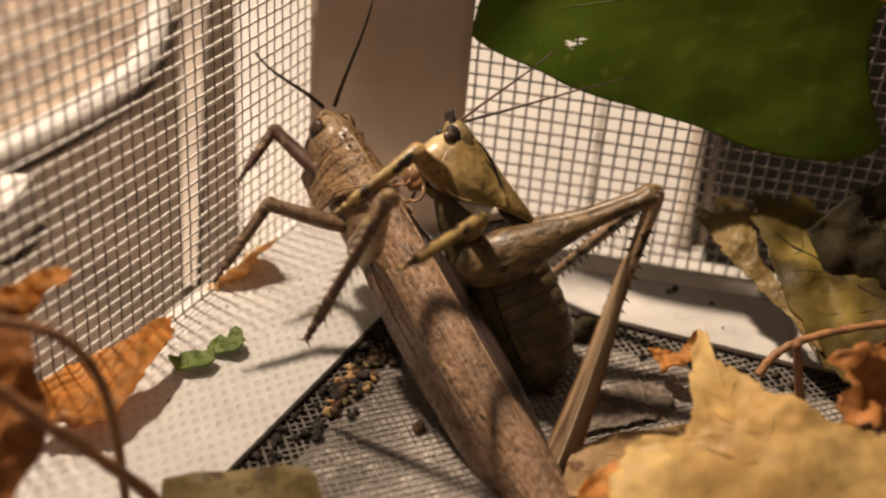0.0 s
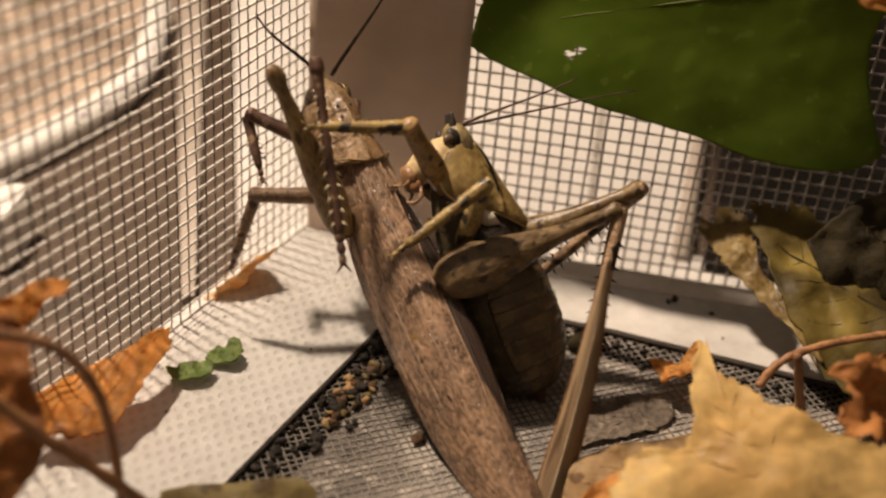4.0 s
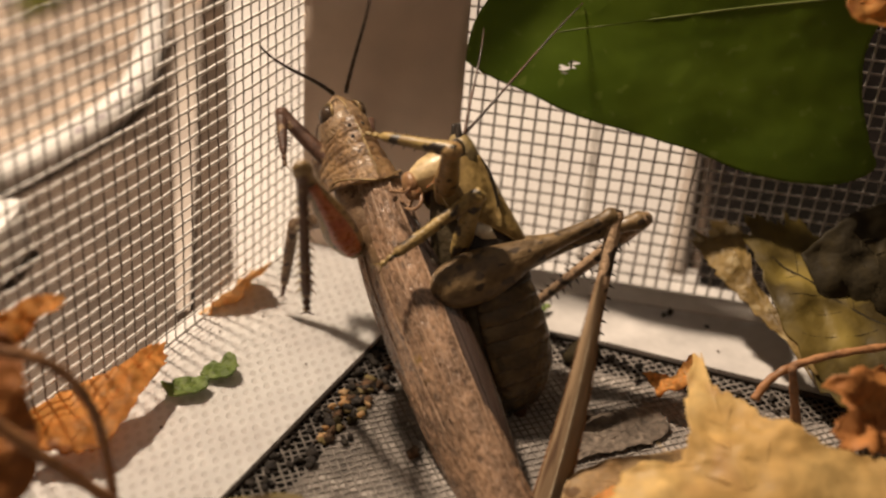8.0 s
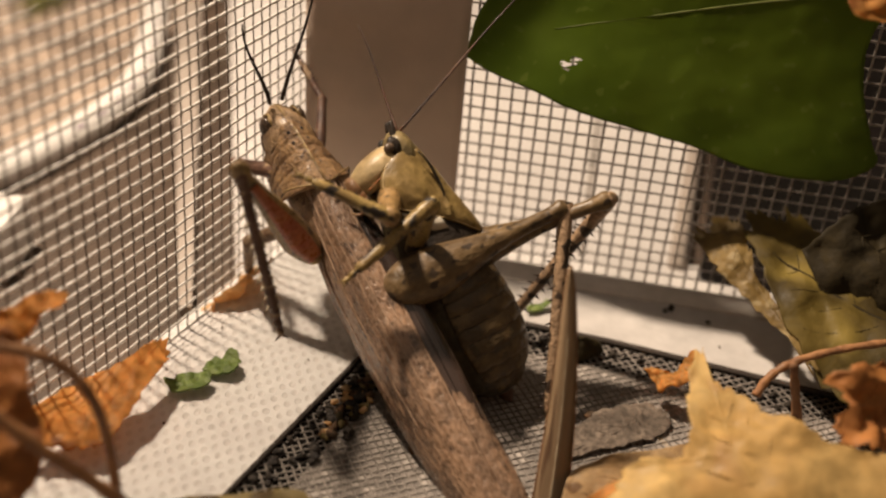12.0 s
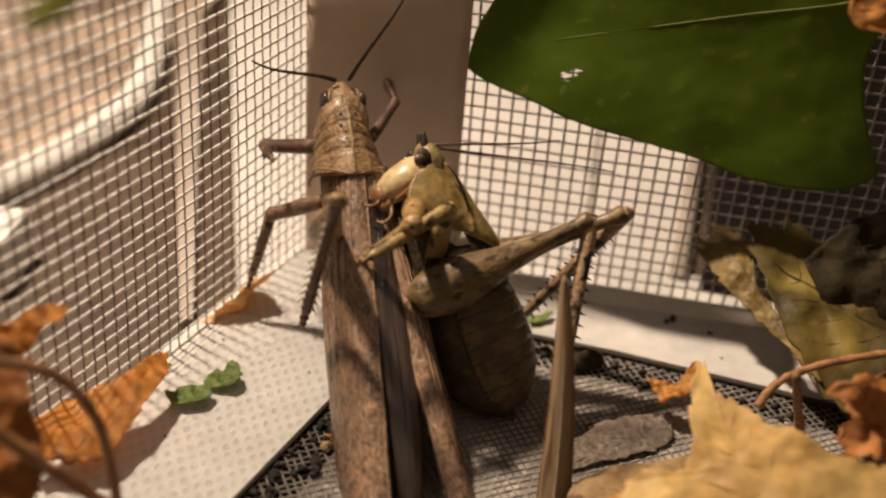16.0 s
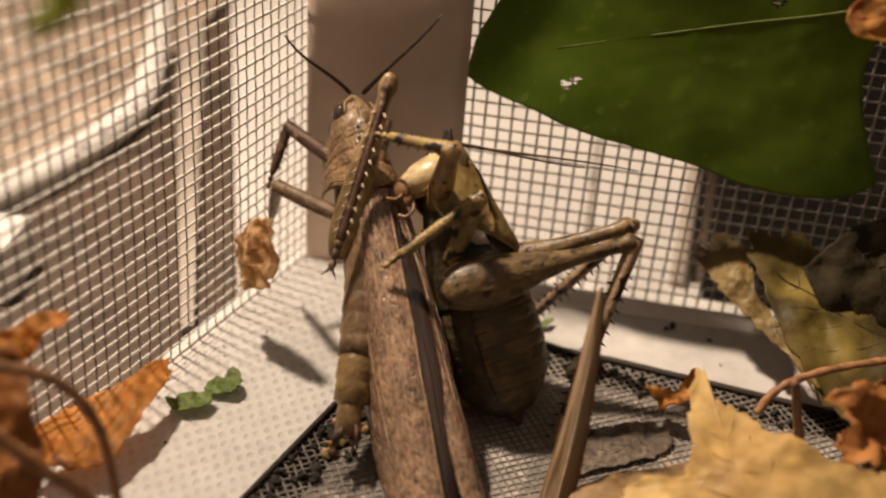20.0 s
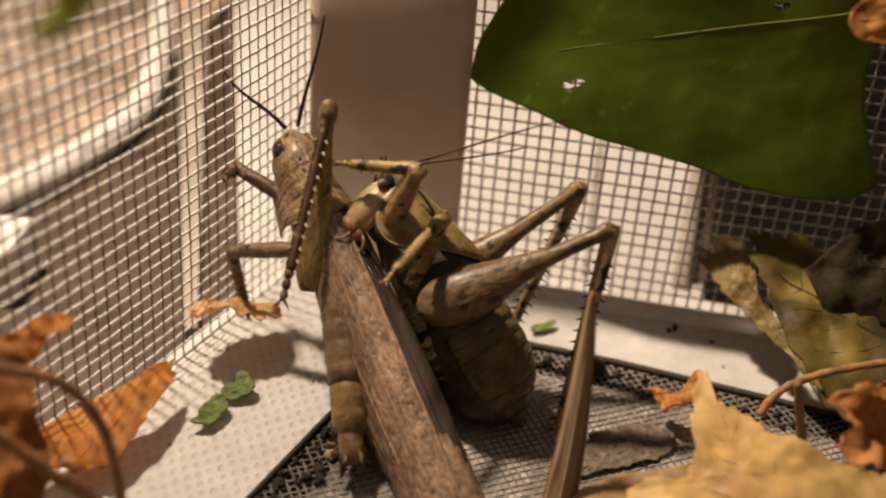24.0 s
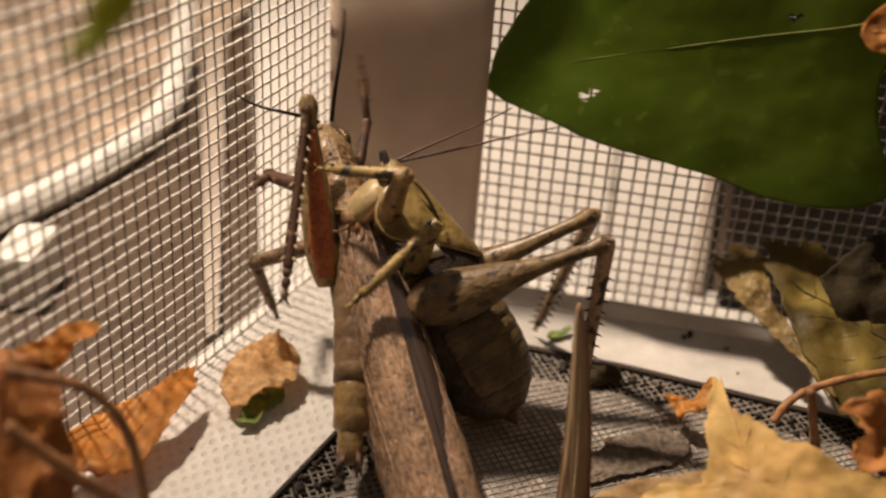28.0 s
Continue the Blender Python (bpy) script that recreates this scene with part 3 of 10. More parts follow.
ORANGE = (pose(-0.03179, 0.08370, 0.00420, 14.4, 13.6, 3.5), [(-7.3, -4.9), (-4.5, 0), (-2.4, 2), (0.2, 4.2), (2.4, 7.3), (3.5, 8.6), (4.4, 6.8), (3.5, 2.5), (2.3, -1.7), (0.8, -5.3), (-1, -6.1), (-3.3, -6.5), (-5.9, -6.3)])
CLUMP = (pose(-0.03454, 0.06788, 0.01738, 47.6, 9.6, 17.3), [(-3.8, 6.2), (-0.4, 5.7), (1.5, 4.1), (2, 0.5), (3.3, -2.9), (3, -6.5), (1.4, -9.1), (-0.3, -14.5), (-4, -13.9)])
SMALL = (pose(-0.03482, 0.07591, 0.01965, 36.9, 4.0, 8.6), [(-4.4, -1), (-1.9, 0.4), (-0.4, 1.5), (1.4, 2.1), (2.8, 2.2), (2.5, 0.9), (0.9, -0.2), (0.2, -1.5), (-1.5, -2.6), (-4.1, -3.7)])
BOTTOM = (pose(-0.01601, 0.06960, 0.00269, 21.9, -4.0, 2.6), [(-7.6, 2.3), (-5, 2.9), (-1.9, 3.2), (1.7, 3.4), (5.4, 3), (6.8, 1.1), (7.6, -2.9), (0.4, -3.9), (-7.2, -2.9)])
STALK = (pose(0.01949, 0.08029, 0.00345, 21.9, -4.0, 2.6), [(-7.1, -4.8), (-5.8, -0.5), (-2.6, 1.1), (1.3, 1.9), (5.9, 2.7), (6.4, 1.1), (2.2, 0), (-0.2, -1.7), (-2, -4.8)])
BROWNLOW = (pose(0.01750, 0.07620, 0.00357, 26.9, 4.9, 7.1), [(-4, -2.9), (-2.8, -0.4), (-0.2, 1.4), (1.8, 2), (3.9, 0.8), (4.2, -2.5), (0.2, -4.2)])
REDBIT = (pose(0.02579, 0.09565, 0.00350, 15.9, -19.3, -5.4), [(-3, 0.3), (-2.2, 1.1), (-0.6, 0.2), (1, 1.4), (2.3, 2.5), (3.1, 1), (2.7, -1), (0.2, -1.8), (-1.7, -2.1), (-2.2, -0.8)])
TOPLEFT = (pose(-0.02195, 0.05770, 0.05730, 47.9, -3.3, 3.4), [(-2.0, -2.3), (-1.4, -1.2), (-0.8, 0.1), (-0.3, 2.1), (1.9, 3.5), (2.7, 2.1), (1.9, 0.5), (0.7, -0.9), (-0.5, -2.0)])
TOPRIGHT = (pose(0.03855, 0.10108, 0.04500, 57.8, -3.6, 2.7), [(-3.6, -0.4), (-2.9, 1.2), (-0.5, 2.9), (3.7, 2.9), (5.7, -0.3), (2.6, -2.6), (-0.8, -2.1), (-2.9, -1.7)])
GB1 = (pose(-0.02587, 0.08980, 0.00120, 12.0, -0.0, 0.0), [(-2.5, 0.6), (-1.6, 0.1), (-1, 1.1), (0.2, 1.7), (1.8, 2.1), (2.4, 1.2), (2.1, 0.1), (0.5, -0.7), (-1.3, -0.9)])
GB2 = (pose(-0.02309, 0.09346, 0.00120, 12.1, -7.8, -1.7), [(-1.7, -0.8), (-1.3, 0.4), (-0.7, 1.3), (0.2, 1), (0.6, 2.1), (1.7, 1.8), (2.2, 0.4), (1.8, -0.8), (0.2, -1.2)])
PIECE = (pose(-0.02307, 0.09592, 0.00400, 18.0, -0.0, 0.0), [(-4.1, -2.2), (-3.7, 0), (-2.6, 2), (-1, 3.7), (1.8, 5.5), (3.3, 5.9), (4, 3.8), (5, 1.6), (4.2, -1.4), (2.7, -2.9), (0.4, -4), (-1.8, -4.9), (-3.5, -3.8)])
GREEN_HOLES = ((-11.4, 0.5, 0.5), (-10.6, 1.25, 0.42), (8.2, 12.0, 0.7))
GREEN_RIB = [(-13.8, 4.2), (-9.4, 5.5), (3.8, 9.1), (15.2, 11.9), (20.7, 14.0)]
GREEN_MID = (0.9, 5.4)
STEM_A = [(32.8, 89.4, 6.5), (33.7, 90.3, 7.8), (35.2, 91.1, 9.0), (37.4, 91.7, 10.0), (40.8, 92.3, 11.0), (45.3, 92.9, 11.9), (49.8, 93.3, 12.5)]
STEM_B = [(35.9, 90.2, 10.5), (37.0, 90.4, 6.8), (39.0, 90.9, 0.3)]
STEM_C = [(-35.8, 66.7, 23.9), (-33.4, 67.2, 23.1), (-31.3, 68.1, 22.0), (-29.1, 68.8, 19.8), (-27.5, 69.1, 16.2), (-26.8, 69.0, 11.7), (-26.4, 68.6, 6.0), (-26.4, 68.5, 0.6)]
STEM_D = [(-34.6, 62.9, 21.6), (-32.5, 63.1, 19.3), (-29.8, 63.9, 15.5), (-27.6, 65.5, 11.5), (-24.7, 67.2, 6.5), (-22.2, 69.0, 0.6)]


def inside(x, y, ring):
    """Whether a point lies within a plan outline."""
    hit = False
    for (x0, y0), (x1, y1) in zip(ring, [*ring[1:], ring[0]]):
        if (y0 > y) != (y1 > y) and x < (x1 - x0) * (y - y0) / (y1 - y0) + x0:
            hit = not hit
    return hit


def leaf(name, made, material, label, curl=1.5, rough=0.6, seed=1, thick=0.16, ragged=0.25, holes=(), rib=None, centre=None, tilt=None, category="leaf", droop=None, nr=16):
    """A leaf from its outline: rings of points from the middle out, with folds, curl, a ragged edge and thickness."""
    m, pts = made
    ring = smooth_rows([*pts, pts[0]], 5)[:-1]
    cx, cy = centre or (sum(p[0] for p in pts) / len(pts), sum(p[1] for p in pts) / len(pts))
    size = max(math.hypot(p[0] - cx, p[1] - cy) for p in pts)
    n = len(ring)
    rnd = random.Random(seed)
    jit = [1 + ragged * 0.12 * (rnd.random() - 0.5) for _ in range(n)]

    def height(x, y, f):
        s = noise.noise((x / size * 1.6, y / size * 1.6, seed * 3.7)) * curl
        s += noise.noise((x / size * 5, y / size * 5, seed * 1.3)) * rough * 0.5
        s += noise.noise((x / size * 14, y / size * 14, seed)) * rough * 0.14
        s += curl * 0.5 * f * f * noise.noise((math.atan2(y - cy, x - cx) * 1.1, seed * 2.0, 0))
        if droop:
            s += droop(x, y)
        return s

    bm = bmesh.new()
    top, low = [], []
    for r in range(1, nr + 1):
        f = (r / nr) ** 0.8
        a, b = [], []
        for i in range(n):
            g = f * (1 + (jit[i] - 1) * f ** 4)
            x, y = cx + (ring[i][0] - cx) * g, cy + (ring[i][1] - cy) * g
            z = height(x, y, f)
            a.append(bm.verts.new((x, y, z + thick / 2)))
            b.append(bm.verts.new((x, y, z - thick / 2)))
        top.append(a)
        low.append(b)
    ct, cb = bm.verts.new((cx, cy, height(cx, cy, 0) + thick / 2)), bm.verts.new((cx, cy, height(cx, cy, 0) - thick / 2))

    def open_at(i, r):
        v = top[r][i].co
        return any(math.hypot(v.x - hx, v.y - hy) < hr * (0.8 + 0.4 * math.sin(3 * math.atan2(v.y - hy, v.x - hx))) for hx, hy, hr in holes)

    for i in range(n):
        j = (i + 1) % n
        bm.faces.new((ct, top[0][i], top[0][j]))
        bm.faces.new((cb, low[0][j], low[0][i]))
        for r in range(nr - 1):
            if holes and open_at(i, r):
                continue
            bm.faces.new((top[r][i], top[r + 1][i], top[r + 1][j], top[r][j]))
            bm.faces.new((low[r][i], low[r][j], low[r + 1][j], low[r + 1][i]))
        bm.faces.new((top[-1][i], low[-1][i], low[-1][j], top[-1][j]))
    ob = part(name, bm, material)
    ob.matrix_world = m
    if rib is None and size > 3.5:
        far = max(pts, key=lambda p: math.hypot(p[0] - cx, p[1] - cy))
        rib = ([(cx + (far[0] - cx) * 0.93, cy + (far[1] - cy) * 0.93), (cx + 0.3, cy - 0.2), (cx - (far[0] - cx) * 0.45, cy - (far[1] - cy) * 0.45)], 0.05, 0.16, material)
    if rib:
        path, r0, r1, rm = rib
        path = smooth_rows(path, 6)
        k = len(path)
        pts3 = [(x, y, height(x, y, 0.5) + thick / 2 - 0.55 * (r0 + (r1 - r0) * i / (k - 1))) for i, (x, y) in enumerate(path)]
        part("midrib", tube(pts3, [r0 + (r1 - r0) * i / (k - 1) for i in range(k)], 6), rm, ob)
        if size > 6 and size < 22:
            for i in range(3, k - 2, max(2, k // 7)):
                ax, ay = path[i][0] - path[i + 1][0], path[i][1] - path[i + 1][1]
                for side in (-1, 1):
                    a = math.atan2(ay, ax) + side * (0.95 + 0.2 * rnd.random())
                    reach = 0.0
                    while reach < size and inside(path[i][0] + (reach + 1.2) * math.cos(a), path[i][1] + (reach + 1.2) * math.sin(a), pts):
                        reach += 0.4
                    if reach < 1.6:
                        continue
                    run = [(path[i][0] + reach * f * math.cos(a + side * -0.35 * f), path[i][1] + reach * f * math.sin(a + side * -0.35 * f)) for f in [j / 8 for j in range(9)]]
                    bow = [(x, y, height(x, y, 0.6) + thick / 2) for x, y in run]
                    part("side_vein", tube(bow, [max(0.025, (0.09 if r1 < 0.2 else 0.05) * (1 - 0.7 * j / 8)) for j in range(9)], 5), rm, ob)
    return tagged(ob, label, category)


def stem(name, path, r0, r1, material, label):
    pts = smooth_rows(path, 5)
    k = len(pts)
    rad = [(r0 + (r1 - r0) * i / (k - 1)) * (1 + 0.12 * math.sin(i * 1.9)) for i in range(k)]
    return tagged(part(name, tube(pts, rad, 8), material), label, "stem")


def litter():
    leaf("green_leaf", GREEN, M_LEAF_G, "large dark green fresh leaf with small bite holes", curl=0.9, rough=0.25, seed=4, thick=0.22, ragged=0.05,
         centre=GREEN_MID, rib=(GREEN_RIB, 0.03, 0.26, M_RIB_G), holes=GREEN_HOLES, nr=36, droop=lambda x, y: -0.0048 * (x - 1) ** 2)
    leaf("yellow_leaf", YELLOW, M_LEAF_Y, "yellow dry lobed leaf lying on the litter", curl=3.0, rough=1.7, seed=9, centre=(-1, 0.5), ragged=1.0, rib=([(-2.6, 9), (-1.2, 3), (1, -7)], 0.05, 0.16, M_LEAF_Y))
    leaf("olive_leaf", OLIVE_RIM, M_LEAF_RIM, "curled dry olive leaf with a crisp ragged tan rim", curl=0.9, rough=2.2, seed=12, ragged=2.6, centre=(1.2, -1.6))
    leaf("olive_leaf", OLIVE, M_LEAF_OL, "dry olive brown leaf leaning against the mesh", curl=2.4, rough=2.4, seed=14, ragged=1.4, rib=([(-5, 5), (2, -1), (10, -7)], 0.1, 0.25, M_LEAF_D))
    # the leaf's shade by the mesh is put into its dark colour
    leaf("dark_leaf", DARKLEAF, M_LEAF_D, "olive dry leaf by the mesh, its shade in the dark colour", curl=2.4, rough=2.2, seed=15)
    leaf("red_leaf", RED, M_LEAF_R, "curled red-brown dry leaf", curl=3.0, rough=2.2, seed=17, ragged=1.5)
    leaf("orange_leaf", ORANGE, M_LEAF_O, "orange-brown dry leaf lying on the white hem", curl=1.6, rough=1.0, seed=21, ragged=1.0, centre=(-0.3, -0.8))
    leaf("brown_leaf", CLUMP, M_LEAF_R, "dark red-brown crumpled dry leaf", curl=2.5, rough=2.4, seed=23)
    leaf("small_leaf", SMALL, M_LEAF_O, "small orange dry leaf against the side mesh", curl=1.2, rough=0.8, seed=25)
    leaf("tan_leaf", BOTTOM, M_LEAF_OT, "olive tan dry leaf close by", curl=1.2, rough=0.6, seed=27)
    leaf("tan_leaf", STALK, M_LEAF_B, "pale tan dry leaf strip on the floor mesh", curl=0.8, rough=0.5, seed=29)
    leaf("orange_leaf", BROWNLOW, M_LEAF_O, "orange-brown curled leaf edge", curl=1.5, rough=0.8, seed=31)
    leaf("red_leaf_bit", REDBIT, M_LEAF_O, "small orange-red curled leaf fragment on the floor mesh", curl=1.6, rough=1.2, seed=33, ragged=1.0)
    leaf("yellow_green_leaf", TOPLEFT, M_BIT_Y, "yellow-green leaf tip hanging close by", curl=0.8, rough=0.3, seed=35)
    leaf("orange_leaf", TOPRIGHT, M_LEAF_O, "hanging orange-brown dry leaf", curl=1.0, rough=0.6, seed=37)
    stem("dry_twig", STEM_A, 0.48, 0.40, M_STEM, "curved reddish dry twig")
    stem("dry_twig", STEM_B, 0.40, 0.55, M_STEM_D, "short dark dry twig")
    stem("dry_twig", STEM_C, 0.5, 0.42, M_STEM_D, "curved dark brown dry twig")
    stem("dry_twig", STEM_D, 0.55, 0.6, M_STEM, "reddish brown dry twig")
    scrap = (pose(0.0119, 0.1098, 0.0008, 8, -6, 20), [(-1.7, -0.5), (-0.6, -0.7), (0.6, -0.4), (1.8, 0.5), (1.2, 0.8), (0.2, 0.4), (-0.8, 0.6), (-1.5, 0.2)])
    leaf("green_leaf_bit", scrap, M_BIT, "narrow green leaf scrap on the back hem", curl=0.4, rough=0.4, seed=47, thick=0.25, ragged=1.0)
    crumb = (pose(0.0034, 0.0955, 0.0004, 10, 12, 40), [(-1.3, -0.8), (0.2, -1.1), (1.4, -0.2), (1.0, 0.9), (-0.3, 0.7), (-1.2, 0.5)])
    leaf("orange_leaf_bit", crumb, M_LEAF_P, "small orange leaf flake on the floor mesh", curl=0.8, rough=0.6, seed=49, thick=0.2, ragged=1.0)
    # thin grey-brown patch with a ragged edge, flat on the floor mesh
    film = (pose(0.012, 0.088, 0.0002, 3, 2, 0), [(2, -2.5), (2.4, -0.4), (3.9, 2), (5.8, 4.1), (8.4, 5.6), (11, 6.2), (13, 5.4), (13.2, 3.2), (11.4, 1.2), (8.8, 0), (5.8, -1.2), (3.3, -2.4)])
    leaf("grey_leaf", film, M_PATCH_GR, "thin grey-brown patch flat on the floor mesh", curl=0.5, rough=0.5, seed=51, thick=0.12, ragged=1.2)
    MOVERS["GB1"] = leaf("green_leaf_bit", GB1, M_BIT, "bitten fresh green leaf scrap on the white hem", curl=0.5, rough=0.4, seed=41, thick=0.3, ragged=1.0)
    MOVERS["GB2"] = leaf("green_leaf_bit", GB2, M_BIT, "bitten fresh green leaf scrap on the white hem", curl=0.5, rough=0.4, seed=43, thick=0.3, ragged=1.0)
    MOVERS["PIECE"] = leaf("leaf_piece", PIECE, M_LEAF_P, "crinkled pale orange dry leaf piece", curl=1.5, rough=1.6, seed=45, ragged=1.2)
    # dry grass blade: a folded tapering strip
    loops = []
    for k in range(25):
        f = k / 24
        w = 1.75 * (1 - f) ** 0.6 + 0.12
        bow = 0.7 * math.sin(f * 2.6)
        y = 28.3 * f - 5
        loops.append([(-w + bow, y, -0.2), (-w * 0.5 + bow, y, 0.35), (bow, y, 0.62 * (1 - f) + 0.1), (w * 0.5 + bow, y, 0.25), (w + bow, y, -0.3), (bow, y, -0.35)])
    blade = part("grass_blade", rings(bmesh.new(), loops), M_BLADE)
    # pale colour of this ridge paints the highlight stripe along the fold
    part("midrib", tube([(lp[2][0], lp[2][1], lp[2][2] - 0.04) for lp in loops], [0.16 - 0.10 * k / 24 for k in range(25)], 6), M_SPINE, blade, "raised midrib with the fold's highlight in its pale colour")
    for side in (0, 4):
        part("blade_edge", tube([lp[side] for lp in loops], [0.11 - 0.06 * k / 24 for k in range(25)], 5), M_STEM_D, blade, "reddish brown curled edge")
    MOVERS["BLADE"] = tagged(blade, "dry tan folded grass blade standing from the floor", "blade")


def pellet(name, x, y, z, s, material, label, rnd):
    bm = ball((0, 0, 0), (s, s * (0.45 + 0.6 * rnd.random()), s * 0.65), seg=10)
    for v in bm.verts:
        v.co *= 1 + 0.75 * noise.noise(v.co * (1.7 / s) + Vector((x, y, 0)))
    ob = part(name, bm, material)
    ob.matrix_world = pose(x * MM, y * MM, (z + s * 0.5) * MM, 0, 0, rnd.random() * 180)
    return tagged(ob, label, "dropping" if "frass" in name else "crumb", group=name + "s on the floor")


def crumbs():
    rnd = random.Random(5)
    # along the hem edge and in the far corner of the floor mesh
    for _ in range(60):
        f = rnd.random()
        d = rnd.random() ** 2 * 5.0
        p = Vector((-17.6 + 14.2 * f, 79.1 + 30.8 * f, 0)) + Vector((0.9, -0.43, 0)) * (0.9 + d)
        pellet("frass_pellet", p.x, p.y, -0.6, 0.28 + 0.38 * rnd.random(), M_FRASS, "small black dropping on the floor mesh", rnd)
    for _ in range(36):
        p = Vector((-3 + 46 * rnd.random() ** 1.3, 0, 0))
        p.y = 110.2 - 0.262 * (p.x + 3) - 0.8 - 3.2 * rnd.random() ** 2
        pellet("frass_pellet", p.x, p.y, -0.6, 0.25 + 0.35 * rnd.random(), M_FRASS, "small black dropping on the floor mesh", rnd)
    for x, y, s in ((-8.5, 92.4, 0.55), (-1.2, 84.8, 0.8), (-7.0, 95.5, 0.6), (-4.8, 94.6, 0.5), (-5.0, 98.0, 0.6), (17.0, 92.0, 0.6)):
        pellet("leaf_crumb", x, y, -0.6, s, M_CRUMB, "brown leaf crumb on the floor mesh", rnd)
    # heap of droppings and leaf crumbs by the hem edge
    for _ in range(64):
        f = rnd.random()
        x, y = -10.2 + 3.4 * f + rnd.gauss(0, 0.9), 87.0 + 8.0 * f + rnd.gauss(0, 1.3)
        if x < -17.6 + (y - 79.1) * 0.462 + 0.8:
            continue
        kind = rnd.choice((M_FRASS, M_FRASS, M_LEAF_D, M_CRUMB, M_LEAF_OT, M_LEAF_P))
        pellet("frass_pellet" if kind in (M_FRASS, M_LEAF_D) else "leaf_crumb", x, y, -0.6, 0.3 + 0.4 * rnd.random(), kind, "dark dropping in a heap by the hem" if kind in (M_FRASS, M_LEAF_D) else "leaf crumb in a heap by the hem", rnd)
    pellet("frass_pellet", 16.7, 102.5, -0.5, 2.2, M_LEAF_D, "large olive-grey dropping on the floor mesh", rnd)
    for x, y, s in ((28.3, 112.6, 0.55), (27.4, 112.0, 0.4), (32.4, 110.3, 0.3), (33.0, 105.6, 0.18), (-24.5, 101.5, 0.16), (-20.2, 105, 0.14), (-22.6, 96.2, 0.14), (-14, 97, 0.12), (-27, 85, 0.15)):
        pellet("frass_pellet", x, y, 0.05, s, M_FRASS if s > 0.2 else M_CRUMB, "dark crumb on the white hem", rnd)


# ---- insects ----
def limb(rows, n=10, bumps=0.03):
    return rugged(loft(smooth_rows(rows, 4), n), bumps, 1.6)


def rugged(bm, amp, freq, seed=0.0):
    """Small bumps on a shell."""
    bm.normal_update()
    for v in bm.verts:
        q = v.co * freq + Vector((seed, 0, 0))
        v.co += v.normal * amp * (noise.noise(q) + 0.5 * noise.noise(q * 2.3))
    return bm


def saddle(rows, n, grit, freq, wrap=104, bulge=None):
    """A shield bent over a back. Rows: y, top, lower edge, half width, keel height, how far the middle reaches back."""
    loops = []
    end = math.radians(wrap)
    for y, top, low, w, keel, back in rows:
        out_, in_ = [], []
        for i in range(2 * n + 1):
            v = i / n - 1
            a = abs(v) * end
            x = math.copysign(w * math.sin(a) ** 0.92 if a > 0 else 0.0, v)
            z = top - (top - low) * (1 - math.cos(a)) / (1 - math.cos(end))
            z += keel * math.exp(-(v / 0.05) ** 2)
            yy = y - back * max(0.0, math.cos(min(a, 1.57))) ** 1.4
            if bulge:
                x += math.copysign(bulge(yy, z), v) if abs(v) > 0.12 else 0.0
            g = grit * (noise.noise((x * freq, yy * freq, z * freq)) + 0.6 * noise.noise((x * freq * 2.4, yy * freq * 2.4, z * freq * 2.4)))
            k = 1 + g / max(w, 1.0)
            out_.append((x * k, yy, z + g * 0.6))
            in_.append((x * 0.93, yy, z - 0.22))
        loops.append(out_ + in_[::-1])
    return rings(bmesh.new(), loops)


def antenna(parent, key, length, r, material, bend, label):
    pts = [(bend * math.sin(2.4 * f) * length * f * 0.5, length * f, bend * 0.15 * length * f * f) for f in [i / 18 for i in range(19)]]
    rad = [r * (1 - 0.6 * i / 18) * (1.12 if i % 2 else 0.95) for i in range(19)]
    ob = part("antenna", tube(pts, rad, 6), material, parent, label)
    MOVERS[key] = ob
    return ob


def foot(parent, at, material, size):
    bm = bmesh.new()
    for k in range(3):
        ball((0, at + size * (0.35 + 0.75 * k), -0.05 * k), (size * (0.36 - 0.04 * k), size * 0.45, size * 0.28), bm, 8)
    for sx in (-1, 1):
        spikes(bm, [((sx * size * 0.12, at + size * 2.2, 0), (sx * size * 0.5, size * 0.65, -size * 0.25), size * 0.12)])
    return part("tarsus", bm, material, parent)


